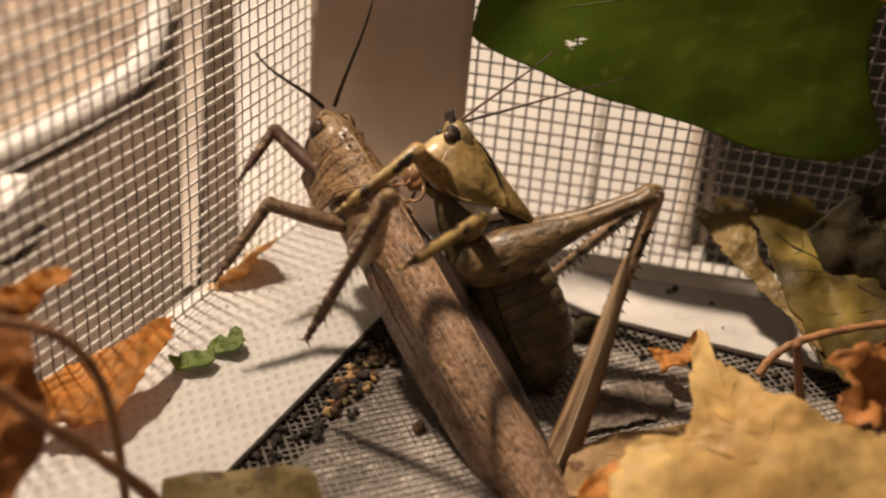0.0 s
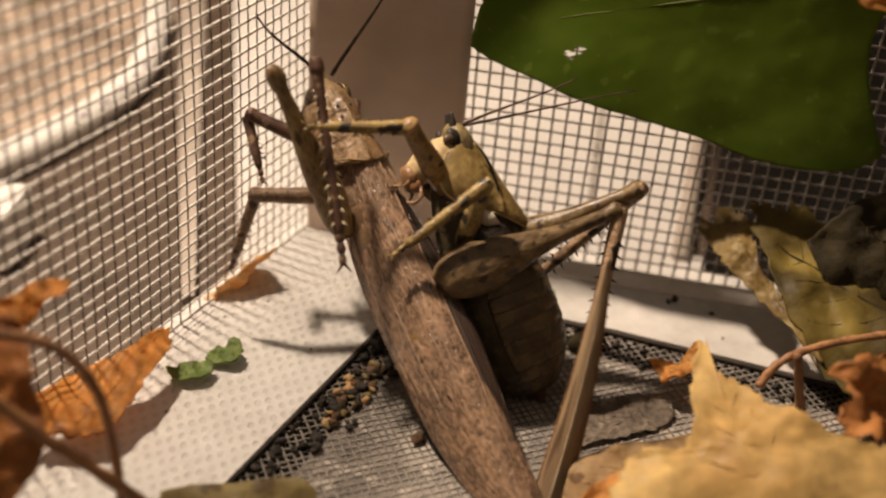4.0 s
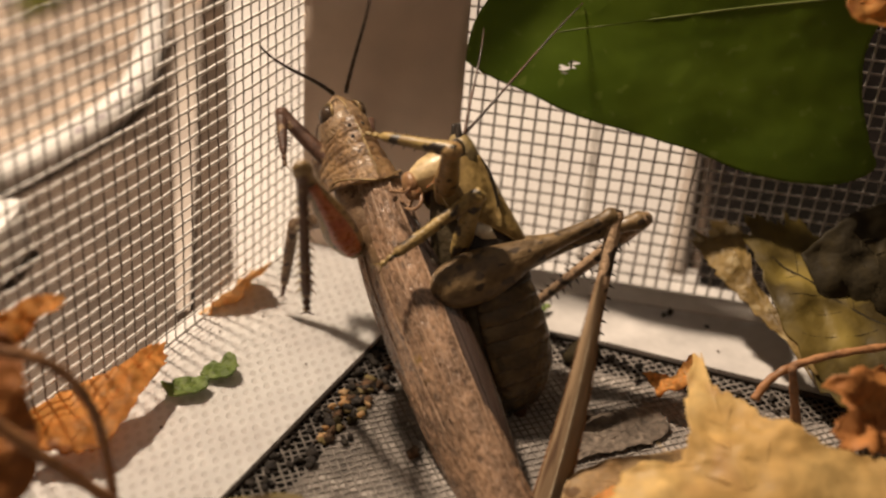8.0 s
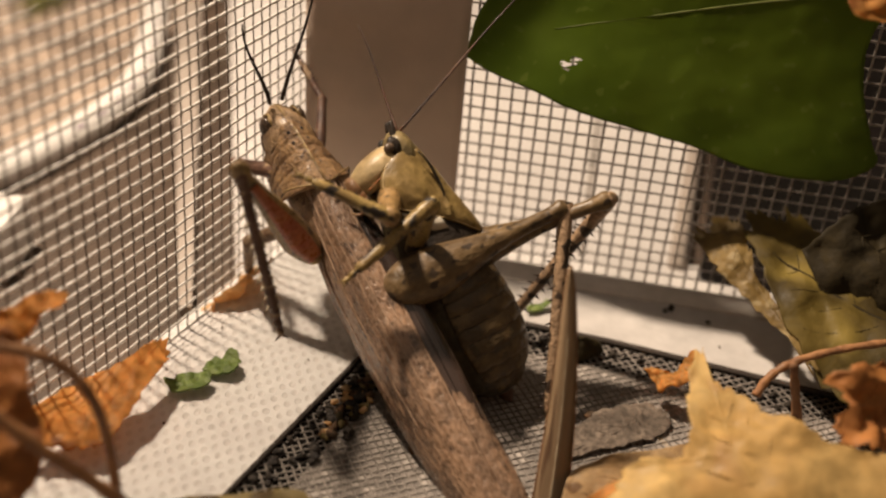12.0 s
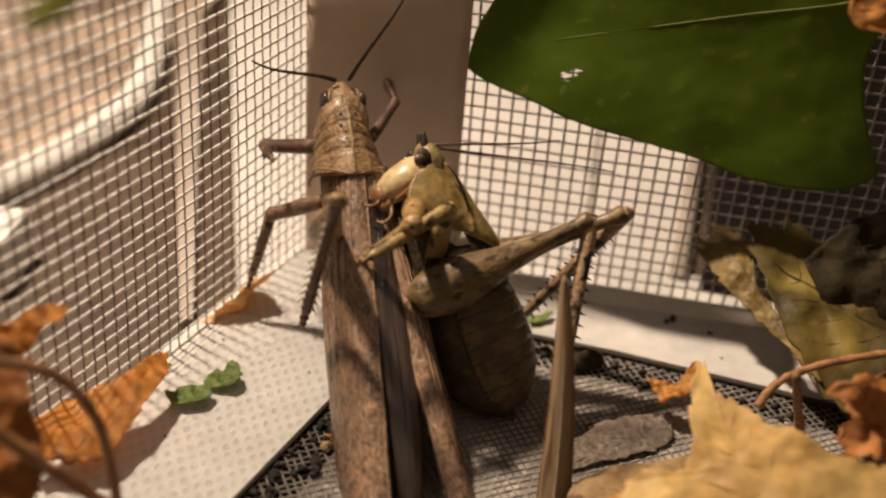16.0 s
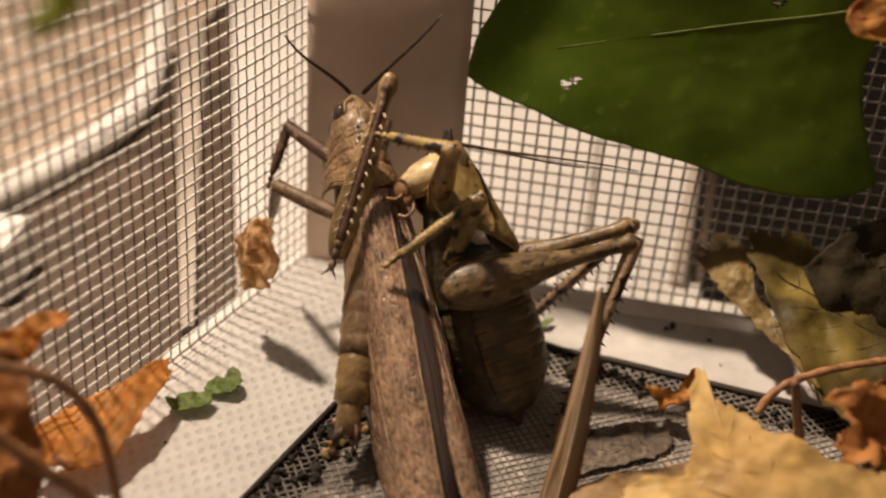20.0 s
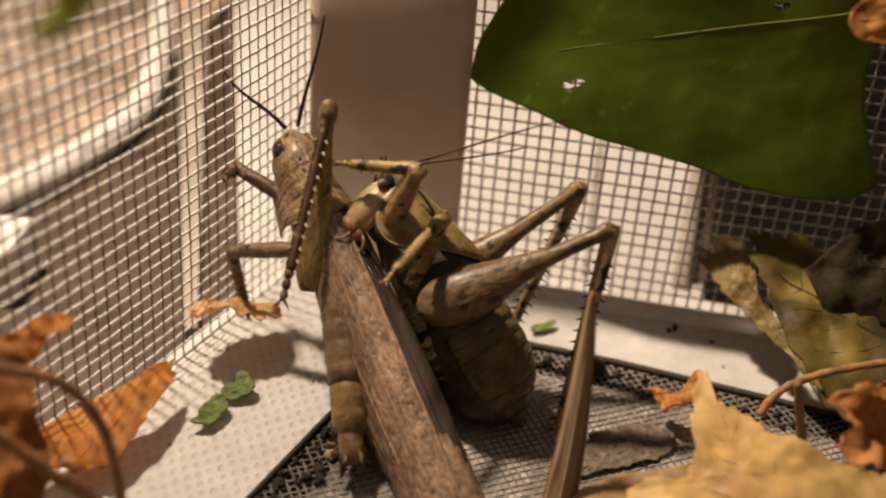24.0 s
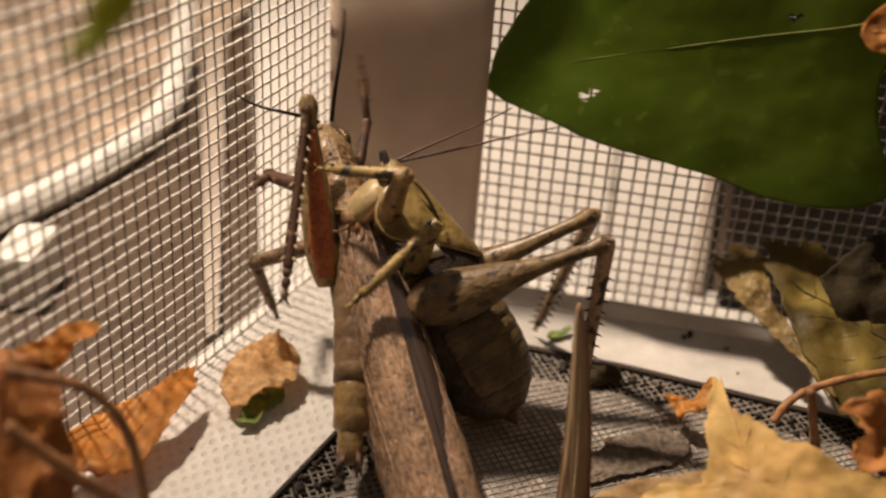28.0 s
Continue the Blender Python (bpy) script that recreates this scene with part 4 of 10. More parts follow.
def brown_hopper():
    b = tagged(empty("brown_grasshopper"), "mottled brown winged grasshopper gripped by a bush cricket", "grasshopper")
    MOVERS["brown"] = b
    # thorax under the wings
    part("thorax", limb([(-8, 0, -2.6, 2.2, 2.4, 3.4), (-5, 0, -2.2, 3.0, 3.0, 4.2), (0, 0, -1.9, 3.1, 3.0, 4.4), (4, 0, -1.6, 2.7, 2.8, 4.2), (6.5, 0, -1.2, 2.0, 2.4, 3.4)], 16), M_LEG_T, b)
    # pronotum: saddle with cross furrows, a keel and a blunt rear lobe
    cuts = ((5.5, 0.26), (4.2, 0.30), (2.9, 0.30))
    rows = []
    for k in range(45):
        f = k / 44
        y = 7.5 - 6.3 * f
        dip = sum(d * math.exp(-((y - c) / 0.16) ** 2) for c, d in cuts)
        w = 2.95 + 1.25 * f ** 1.2 - dip * 0.5
        rows.append((y, 2.5 + 0.45 * f - dip * 0.7, -5.6 + 1.4 * f * f, w, 0.2, 2.4 * f ** 3))
    pr = part("pronotum", saddle(rows, 40, 0.07, 2.6), M_PRONO, b)
    part("keel", tube([(0, 7.3, 2.62), (0, 5.6, 2.72), (0, 4.2, 2.78), (0, 2.9, 2.85), (0, 0.4, 3.06), (0, -0.9, 3.1)], [0.10, 0.17, 0.17, 0.17, 0.17, 0.1], 6), M_FEM_O, pr, "pale tan keel")
    part("rear_rim", tube(smooth_rows([(-4.05, 0.95, -1.4), (-3.75, 0.7, 0.7), (-2.5, -0.2, 2.25), (0, -1.15, 2.95), (2.5, -0.2, 2.25), (3.75, 0.7, 0.7), (4.05, 0.95, -1.4)], 5), 0.12, 6), M_FEM_O, pr, "pale rim of the pronotum")
    for q in (-1, 1):
        for y, r in ((6.3, 0.22), (4.85, 0.3)):
            part("pit", ball((q * 0.75, y, 2.42), (r, r * 1.2, 0.16), seg=8), M_DARK, pr, "black pit on the side of the pronotum")
    # head: deep, with a blunt cone between the eyes
    hd = part("head", limb([(6.2, 0, -0.6, 2.7, 2.7, 5.0), (7.2, 0, -0.6, 2.75, 2.8, 5.6), (8.4, 0, -0.6, 2.6, 2.7, 6.0), (9.6, 0, -0.7, 2.25, 2.4, 5.6), (10.5, 0, -0.7, 1.6, 2.0, 4.4), (11.1, 0, -0.4, 1.05, 1.4, 3.0), (11.5, 0, 0.0, 0.45, 0.6, 1.2)], 36, 0.13), M_HEAD_B, b)
    for q in (-1, 1):
        eye = part("eye", ball((q * 1.93, 9.15, 0.15), (0.72, 1.15, 1.4), seg=20), M_EYE, hd, "dark glossy striped compound eye")
        part("eye_rim", tube(smooth_rows([(q * 1.75, 8.1, 1.05), (q * 1.62, 9.0, 1.62), (q * 1.5, 10.0, 1.3), (q * 1.6, 10.55, 0.3)], 4), 0.16, 6), M_FEM_O, eye, "pale rim above the eye")
        part("cheek_band", tube(smooth_rows([(q * 2.3, 9.3, -1.2), (q * 2.2, 9.2, -3.0), (q * 1.7, 9.0, -5.0)], 4), 0.22, 6), M_LEG_B, hd, "dark streak below the eye")
    part("fastigium_keel", tube([(0, 11.3, 0.75), (0, 10.4, 1.42), (0, 9.2, 1.85), (0, 7.6, 2.15)], [0.1, 0.16, 0.16, 0.1], 6), M_FEM_O, hd, "pale line along the crown")
    part("jaw", ball((0, 9.0, -5.4), (1.5, 1.3, 1.0), seg=12), M_LEG_B, hd)
    antenna(b, "brown_antennaL", 9.5, 0.25, M_ANT, -0.34, "black jointed antenna")
    antenna(b, "brown_antennaR", 12.5, 0.25, M_ANT, 0.12, "black jointed antenna")
    # wings
    for key, s in (("brown_tegmenL", -1), ("brown_tegmenR", 1)):
        loops = []
        ns, nv = 84, 34
        sect = smooth_rows([(-0.45, 2.30), (0.9, 2.45), (2.2, 2.05), (3.05, 1.1), (3.6, -0.2), (4.0, -1.6), (4.25, -3.0), (4.3, -4.3)], 5)
        for i in range(ns):
            f = i / (ns - 1)
            y = 1.0 - 42.0 * f
            grow = 0.70 + 0.30 * math.sin(min(1, f * 2.6) * math.pi / 2) - 0.10 * max(0, f - 0.55) / 0.45
            reach = 1.0 if f < 0.66 else math.sqrt(max(0.012, 1 - ((f - 0.66) / 0.345) ** 2))
            drop = 2.5 * f ** 1.3
            out_, in_ = [], []
            for j in range(nv):
                v = reach * j / (nv - 1) * (len(sect) - 1)
                k = min(len(sect) - 2, int(v))
                sx = sect[k][0] + (sect[k + 1][0] - sect[k][0]) * (v - k)
                sz = sect[k][1] + (sect[k + 1][1] - sect[k][1]) * (v - k)
                rid = 0.07 * math.cos(j * 2.1) * (0.5 + 0.5 * math.sin(math.pi * j / nv)) + 0.05 * noise.noise((j * 0.45, i * 0.35, 2.0 * s)) + 0.16 * noise.noise((j * 0.12, i * 0.10, 5.0 * s))
                if s > 0:
                    sx *= 0.88
                    sz -= 0.35
                px = s * (sx * grow * (1 - 0.12 * f) + rid) - s * 1.2
                pz = (sz - 2.4) * grow * (1.04 if f < 0.5 else 1.04 - 0.16 * (f - 0.5)) + 2.4 - drop + rid * 0.5 + (0.22 if s < 0 else 0.0) - 1.2
                out_.append((px, y - 1.5, pz))
                in_.append((px - s * 0.11, y - 1.5, pz - 0.11))
            loops.append(out_ + in_[::-1])
        wing_loops = loops
        MOVERS[key] = part("wing", rings(bmesh.new(), loops), M_WING, b, "mottled grey-brown leathery forewing")
        for j0, f1 in ((1, 0.9), (5, 0.62), (8, 0.66), (11, 0.8), (15, 0.55), (20, 0.72), (27, 0.62), (31, 0.5)):
            path = [Vector(wing_loops[i][j0]) + Vector((s * 0.03, 0, 0.03)) for i in range(1, int(f1 * 84), 3)]
            part("vein", tube(path, [(0.10 if j0 in (1, 8, 20) else 0.07) - 0.05 * i / len(path) for i in range(len(path))], 5), M_VEIN, MOVERS[key], "pale raised wing vein")
    hw = part("hindwing", limb([(-1, 1.0, 1.0, 1.1, 0.9, 0.8), (-10, 1.9, 1.0, 1.7, 1.1, 1.2), (-22, 2.6, 0.2, 2.0, 1.0, 1.4), (-33, 2.9, -1.1, 1.5, 0.8, 1.0), (-38.5, 2.8, -2.0, 0.4, 0.2, 0.2)], 24, 0.0), M_HWING, b, "folded dark glossy hindwing")
    MOVERS["brown_hindwing"] = hw
    for dx, dz in ((-0.75, 0.98), (0.15, 1.12), (0.9, 0.96)):
        part("fold", tube([(1.2 + dx * 0.7, -3, 1.0 + dz * 0.8), (1.9 + dx, -10, 1.0 + dz), (2.6 + dx, -22, 0.2 + dz * 0.93), (2.9 + dx * 0.7, -33, -1.1 + dz * 0.74)], [0.05, 0.09, 0.09, 0.04], 6), M_HWING, hw, "raised dark fold of the hindwing")
    # abdomen
    rows = []
    for k in range(9):
        r = 2.75 - 0.13 * k - (0.4 if k == 8 else 0)
        y = 1.5 - 2.3 * k
        rows += [(y, 0, 0, r * 0.97, r * 0.93, r * 1.02), (y - 0.3, 0, 0, r * 1.0, r * 0.96, r * 1.06), (y - 1.9, 0, 0, r * 1.0, r * 0.96, r * 1.06)]
    rows += [(-20.0, 0, 0, 1.1, 1.0, 1.1)]
    # front rings browner than the end: shading under wing and thigh, as colour
    ab = part("abdomen", loft(rows[:18], 16), M_ABD_T, b, "ringed abdomen, browned for the shading under wing and thigh")
    part("abdomen_end", loft([(rows[17][0] + 0.4, *rows[17][1:3], *(0.9 * q for q in rows[17][3:])), *rows[18:]], 16), M_ABD_B, ab, "yellow-tan last rings of the abdomen")
    MOVERS["brown_abdomen"] = ab
    spk = bmesh.new()
    for sx in (-1, 1):
        spikes(spk, [((sx * 0.7, -19.0, 0.5), (sx * 0.4, -2.6, 0.7), 0.7), ((sx * 0.6, -19.2, -0.6), (sx * 0.5, -2.2, -0.5), 0.8)])
    part("abdomen_tip", spk, M_LEG_B, ab, "dark brown tail valves")

    def leg(nm, L1, L2, r1, r2, m1, m2):
        f = part("femur", limb([(-0.3, 0, 0, r1 * 0.8, r1 * 0.8, r1 * 0.8), (L1 * 0.3, 0, 0, r1, r1, r1), (L1 * 0.85, 0, 0, r1 * 0.85, r1 * 0.85, r1 * 0.85), (L1, 0, 0, r1 * 0.95, r1 * 0.95, r1 * 0.95), (L1 + r1 * 0.6, 0, 0, r1 * 0.4, r1 * 0.4, r1 * 0.4)]), m1, b)
        t = part("tibia", limb([(-0.3, 0, 0, r2 * 1.1, r2 * 1.1, r2 * 1.1), (L2 * 0.3, 0, 0, r2, r2, r2), (L2 * 0.8, 0, 0, r2 * 0.8, r2 * 0.8, r2 * 0.8), (L2 * 0.84, 0, 0, r2 * 0.5, r2 * 0.5, r2 * 0.5)]), m2, b)
        foot(t, L2 * 0.8, M_LEG_B, 1.0)
        rnd = random.Random(3)
        spine_row(t, [((s * r2 * 0.8, L2 * (0.35 + 0.09 * k), 0), (s * 0.5, 0.35, -0.1)) for k in range(5) for s in (-1, 1)], M_SPINE_D, 0.12)
        MOVERS[nm + "_femur"], MOVERS[nm + "_tibia"] = f, t

    leg("brown_fore", 7.5, 6.2, 0.85, 0.55, M_LEG_B, M_LEG_B)
    leg("brown_foreR", 7.5, 6.2, 0.62, 0.42, M_LEG_B, M_LEG_B)
    leg("brown_mid", 8.0, 9.5, 0.9, 0.6, M_LEG_T, M_LEG_T)
    # hind leg: broad flat femur, tan outside, red-orange inside; spiny tibia
    f = part("hind_femur", limb([(-0.8, 0, 0, 0.9, 0.7, 0.7), (1.2, 0, 0, 1.55, 1.0, 0.9), (4, 0.1, 0, 1.8, 1.1, 0.9), (8, 0, 0, 1.5, 0.95, 0.8), (12.5, 0, 0, 1.0, 0.75, 0.65), (16, 0, 0, 0.72, 0.65, 0.6), (17.6, 0, 0, 1.0, 0.75, 0.75), (18.7, 0, 0, 0.75, 0.55, 0.55), (19.1, 0, 0, 0.3, 0.2, 0.2)], 14), M_FEM_O, b, "olive-tan outer hind thigh")
    part("inner_thigh", limb([(0.2, 0, -0.55, 0.9, 0.2, 0.3), (1.5, 0, -0.6, 1.05, 0.2, 0.42), (4, 0.1, -0.62, 1.25, 0.2, 0.42), (8, 0, -0.55, 1.0, 0.2, 0.38), (12.5, 0, -0.45, 0.6, 0.2, 0.32), (15.5, 0, -0.4, 0.5, 0.2, 0.28)], 12), M_FEM_R, f, "orange-red inner face of the thigh")
    t = part("hind_tibia", limb([(-0.6, 0, 0, 0.6, 0.6, 0.6), (0.6, 0, 0, 0.75, 0.75, 0.75), (2, 0, 0, 0.55, 0.55, 0.55), (10, 0, 0, 0.5, 0.5, 0.5), (16, 0, 0, 0.58, 0.55, 0.55), (16.8, 0, 0, 0.4, 0.4, 0.4)]), M_LEG_B, b, "dark mottled spiny shin")
    spine_row(t, [((s * 0.42, 3.2 + 1.25 * k, 0.3), (s * 0.75, 0.75, 0.45)) for k in range(11) for s in (-1, 1)], M_SPINE, 0.19)
    foot(t, 16.6, M_LEG_B, 1.5)
    MOVERS["brown_hind_femur"], MOVERS["brown_hind_tibia"] = f, t


def green_cricket():
    g = tagged(empty("green_bush_cricket"), "olive-green spiny-legged bush cricket gripping a grasshopper", "bush cricket")
    MOVERS["green"] = g
    part("thorax", limb([(-6.5, 0, -1.6, 3.2, 5.2, 4.6), (-3, 0, -1.4, 3.2, 5.0, 4.6), (1.5, 0, -1.2, 2.7, 4.6, 4.2), (5, 0, -1.0, 2.2, 3.6, 3.6), (8.5, 0, -0.8, 1.8, 2.6, 2.6)], 20), M_ABD_G, g)
    # pronotum: shield with rounded side lobes, running back to a raised point
    prof = smooth_rows([(10.6, 2.0, 0.2, 1.7), (10.0, 2.35, -1.6, 2.15), (9.0, 2.7, -3.0, 2.6), (7.8, 3.0, -3.7, 2.9), (6.4, 3.35, -3.7, 3.05), (5.2, 3.6, -3.0, 3.1), (4.2, 3.85, -1.8, 3.1), (3.3, 4.05, -0.5, 3.05), (2.2, 4.3, 0.9, 2.95), (1.0, 4.6, 2.2, 2.7), (-0.2, 4.85, 3.4, 2.2), (-1.1, 5.0, 4.3, 1.4)], 4)

    def swell(y, z):
        """The side lobe stands out, and a furrow parts it from the back plate."""
        crease = z - (2.15 - 0.035 * (y - 6.5) ** 2)
        lobe = 0.75 * math.exp(-((y - 6.3) / 2.6) ** 2 - ((z + 0.9) / 1.9) ** 2)
        return lobe - 0.5 * math.exp(-(crease / 0.22) ** 2) * (1 if 2.0 < y < 10 else 0.3) + 0.10 * math.exp(-((crease - 0.5) / 0.3) ** 2)

    pr = part("pronotum", saddle([(*r, 0.12, 0.0) for r in prof], 30, 0.06, 1.1, 98, swell), M_PRO_G, g, "olive shield rising to a pointed rear edge")
    for q in (-1, 1):
        part("furrow", tube(smooth_rows([(q * 2.35, 9.6, 1.65), (q * 2.62, 8.2, 2.0), (q * 2.66, 6.5, 2.12), (q * 2.75, 4.6, 2.0), (q * 2.85, 3.0, 1.6)], 4), [0.05 + 0.12 * math.sin(math.pi * i / 16) for i in range(17)], 6), M_DARK, pr, "dark furrow above the side lobe")
        part("lobe_patch", slab_on_side(q * 3.0, [(4.9, -3.2), (3.9, -1.5), (2.6, 0.4), (1.2, 0.7), (1.6, -0.8), (3.2, -2.3)], 0.25), M_WHITE, pr, "white patch behind the side lobe")
        part("rim", tube([(q * (r[3] * 0.99 + max(0, swell(r[0], r[2]))), r[0], r[2] + 0.03) for r in prof[3:]], 0.07, 6), M_CREAM, pr, "pale rim of the shield")
    part("first_plate", limb([(3.0, 0, -0.4, 2.7, 4.0, 3.0), (0.5, 0, -0.6, 3.2, 4.7, 4.0), (-2.0, 0, -0.9, 3.7, 5.2, 4.6), (-4.2, 0, -1.2, 4.0, 5.6, 5.0)], 24), M_DARK, g, "blackish plate behind the shield")
    # head, face turned down
    hd = bmesh.new()
    ball((0, 0, 0), (1, 1, 1), hd, 28)
    for v in hd.verts:
        f = (1 - v.co.z) / 2
        wid = (2.15 - 0.55 * f) * (1 + 0.18 * math.sin(math.pi * min(1.0, f * 1.3)))
        deep = 2.0 - 0.25 * f
        v.co = Vector((v.co.x * wid, 10.3 - 1.3 * f + v.co.y * deep, 0.9 - 7.2 * f))
    h = part("head", rugged(hd, 0.05, 0.9), M_CREAM, g, "cream face of the bush cricket")
    part("crown", limb([(8.4, 0, 0.5, 2.0, 1.6, 1.2), (10.0, 0, 0.7, 2.05, 1.6, 1.5), (11.4, 0, 0.7, 1.75, 1.3, 1.5), (12.2, 0, 0.7, 1.1, 0.9, 1.0), (12.6, 0, 0.7, 0.4, 0.3, 0.4)], 18), M_HEAD_G, h, "olive crown of the head")
    for q in (-1, 1):
        part("eye", ball((q * 1.9, 11.2, -0.85), (0.42, 0.55, 0.62), seg=16), M_EYE, h, "dark round eye")
        part("eye_stripe", ball((q * 1.62, 11.1, -0.2), (0.5, 1.15, 0.75), seg=14), M_DARK, h, "black streak behind the eye")
        part("cheek_line", tube(smooth_rows([(q * 2.2, 9.6, -1.2), (q * 2.3, 9.0, -3.0), (q * 1.9, 8.3, -4.8)], 4), 0.07, 6), M_MOUTH, h, "brown seam on the cheek")
        part("antenna_base", limb([(11.2, q * 0.75, 0.0, 0.55, 0.55, 0.55), (12.0, q * 0.65, 0.5, 0.5, 0.5, 0.5), (13.6, q * 0.6, 0.95, 0.25, 0.25, 0.25)], 8, 0.0), M_DARK, h, "thick black base of the antenna")
    mo = bmesh.new()
    ball((0, 8.9, -5.7), (1.4, 1.45, 0.8), mo, 14)
    for q in (-1, 1):
        ball((q * 0.8, 8.0, -5.6), (0.6, 0.8, 0.7), mo, 10)
        tube(smooth_rows([(q * 1.0, 7.8, -5.2), (q * 1.6, 6.9, -5.7), (q * 1.4, 6.5, -6.6), (q * 1.0, 6.9, -7.2)], 3), [0.24 - 0.013 * i for i in range(10)], 6, mo)
        tube(smooth_rows([(q * 0.9, 8.7, -6.1), (q * 1.2, 8.5, -7.0), (q * 0.8, 8.9, -7.8)], 3), [0.2 - 0.014 * i for i in range(7)], 6, mo)
    part("mouth", mo, M_MOUTH, h, "orange-brown jaws and feelers")
    antenna(g, "green_antennaL", 14.0, 0.17, M_ANT_R, 0.10, "thin reddish-black antenna")
    antenna(g, "green_antennaR", 20.0, 0.17, M_ANT_R, -0.06, "thin reddish-black antenna")
    # abdomen with overlapping back plates
    form = smooth_rows([(-3.0, 4.0, -5.6, 3.7), (-5.0, 4.3, -6.3, 4.1), (-7.5, 4.5, -6.8, 4.4), (-10.0, 4.5, -6.9, 4.5), (-12.5, 4.2, -6.6, 4.3), (-14.5, 3.4, -5.8, 3.7), (-16.2, 2.0, -4.4, 2.7), (-17.4, 0.6, -2.6, 1.4)], 6)
    rows = []
    for k, (y, hi, lo, w) in enumerate(form):
        ring = 1 - 0.03 * (0.5 + 0.5 * math.cos(k * math.pi / 1.5))
        mid = (hi + lo) / 2
        rows.append((y, 0, mid, w * ring, (hi - mid) * ring, (mid - lo) * ring))
    ab = part("abdomen", rugged(loft(rows, 30), 0.07, 1.1), M_ABD_G, g, "ringed dark olive abdomen")
    for k in range(8):
        y0 = -3.9 - 1.62 * k
        loops = []
        for d, gr in ((0, 0.99), (0.4, 1.012), (1.1, 1.022), (1.66, 1.026), (1.72, 0.98)):
            y = y0 - d
            j = min(len(form) - 2, next(i for i in range(len(form)) if form[i][0] <= y) - 1)
            u = (form[j][0] - y) / (form[j][0] - form[j + 1][0])
            _, hi, lo, w = (form[j][q] + (form[j + 1][q] - form[j][q]) * u for q in range(4))
            mid = (hi + lo) / 2
            loops.append([(w * gr * math.cos(a), y - 0.25 * math.sin(a) + 0.10 * math.sin(i * 1.9 + k), mid + (hi - mid) * gr * math.sin(a)) for i, a in enumerate([math.radians(-28 + 236 * i / 34) for i in range(35)])])
        inner = [[(x * 0.95, yy, z - 0.2) for x, yy, z in lp] for lp in loops]
        part("back_plate", rings(bmesh.new(), [p + c[::-1] for p, c in zip(loops, inner)]), M_ABD_P, ab, "pale olive back plate")
    part("tail_tip", limb([(-16.6, 0, -1.0, 1.3, 1.4, 1.3), (-17.9, 0, -0.9, 0.9, 0.9, 0.8), (-19.0, 0, -0.8, 0.3, 0.25, 0.2)], 10), M_LEG_B, ab, "brown tail tip")

    def leg(nm, L1, L2, r1, r2, m1, m2, sp, hind=False):
        if hind:
            f = part("hind_femur", limb([(y * L1 / 22, *q) for y, *q in [(-1.6, 0, 0, 0.9, 0.8, 0.8), (-0.6, 0, 0, 1.9, 1.6, 1.6), (1.2, 0, 0, 2.5, 2.0, 2.0), (4.2, 0.1, 0, 2.75, 2.1, 2.1), (7.5, 0.1, 0, 2.2, 1.8, 1.8), (10.5, 0, 0, 1.55, 1.3, 1.3), (14, 0, 0, 0.98, 0.95, 0.95), (18, 0, 0, 0.76, 0.75, 0.75), (20.2, 0, 0, 0.8, 0.78, 0.78), (21.5, 0, 0, 1.05, 0.9, 0.9), (22.4, 0, 0, 0.5, 0.45, 0.45)]], 18), m1, g, "olive-brown thickened hind thigh")
            spine_row(f, [((s * 0.55, L1 / 2 + L1 * k / 20, -0.4), (s * 0.3, 0.3, -0.45)) for k in range(7) for s in (-1, 1)], M_SPINE_D, 0.12)
        else:
            f = part("femur", limb([(-0.5, 0, 0, r1 * 0.9, r1 * 0.9, r1 * 0.9), (L1 * 0.35, 0, 0, r1 * 1.1, r1, r1), (L1 * 0.85, 0, 0, r1 * 0.8, r1 * 0.8, r1 * 0.8), (L1, 0, 0, r1 * 0.95, r1 * 0.9, r1 * 0.9), (L1 + r1 * 0.5, 0, 0, r1 * 0.4, r1 * 0.4, r1 * 0.4)]), m1, g)
        t = part("hind_tibia" if hind else "tibia", limb([(-0.5, 0, 0, r2 * 0.9, r2 * 0.9, r2 * 0.9), (0.8, 0, 0, r2 * 1.15, r2 * 1.1, r2 * 1.1), (L2 * 0.3, 0, 0, r2, r2, r2), (L2 * 0.85, 0, 0, r2 * 0.8, r2 * 0.8, r2 * 0.8), (L2 * 0.9, 0, 0, r2 * 0.5, r2 * 0.5, r2 * 0.5)]), m2, g)
        n = int(L2 / 1.5)
        spine_row(t, [((s * r2 * 0.8, L2 * 0.15 + 1.25 * k, 0.1), (s * sp, 0.35 * sp, 0.1)) for k in range(n) for s in (-1, 1)], M_SPINE_D, 0.20 if hind else 0.14)
        foot(t, L2 * 0.86, m2, 1.1)
        MOVERS[nm + "_femur"], MOVERS[nm + "_tibia"] = f, t

    leg("green_fore", 8.5, 8.5, 1.15, 0.66, M_LEG_GF, M_LEG_G, 0.45)
    leg("green_mid", 7.5, 11.0, 0.95, 0.68, M_LEG_G, M_LEG_G, 0.45)
    leg("green_hindL", 19.8, 24.0, 0, 0.74, M_FEM_G, M_TIB_G, 0.75, True)
    leg("green_hindR", 22.0, 23.5, 0, 0.72, M_FEM_G, M_TIB_G, 0.75, True)


MOVERS = {}
table_top()
white_board()
room()
dark_mat()
cage()
outside()
litter()
crumbs()
brown_hopper()
green_cricket()


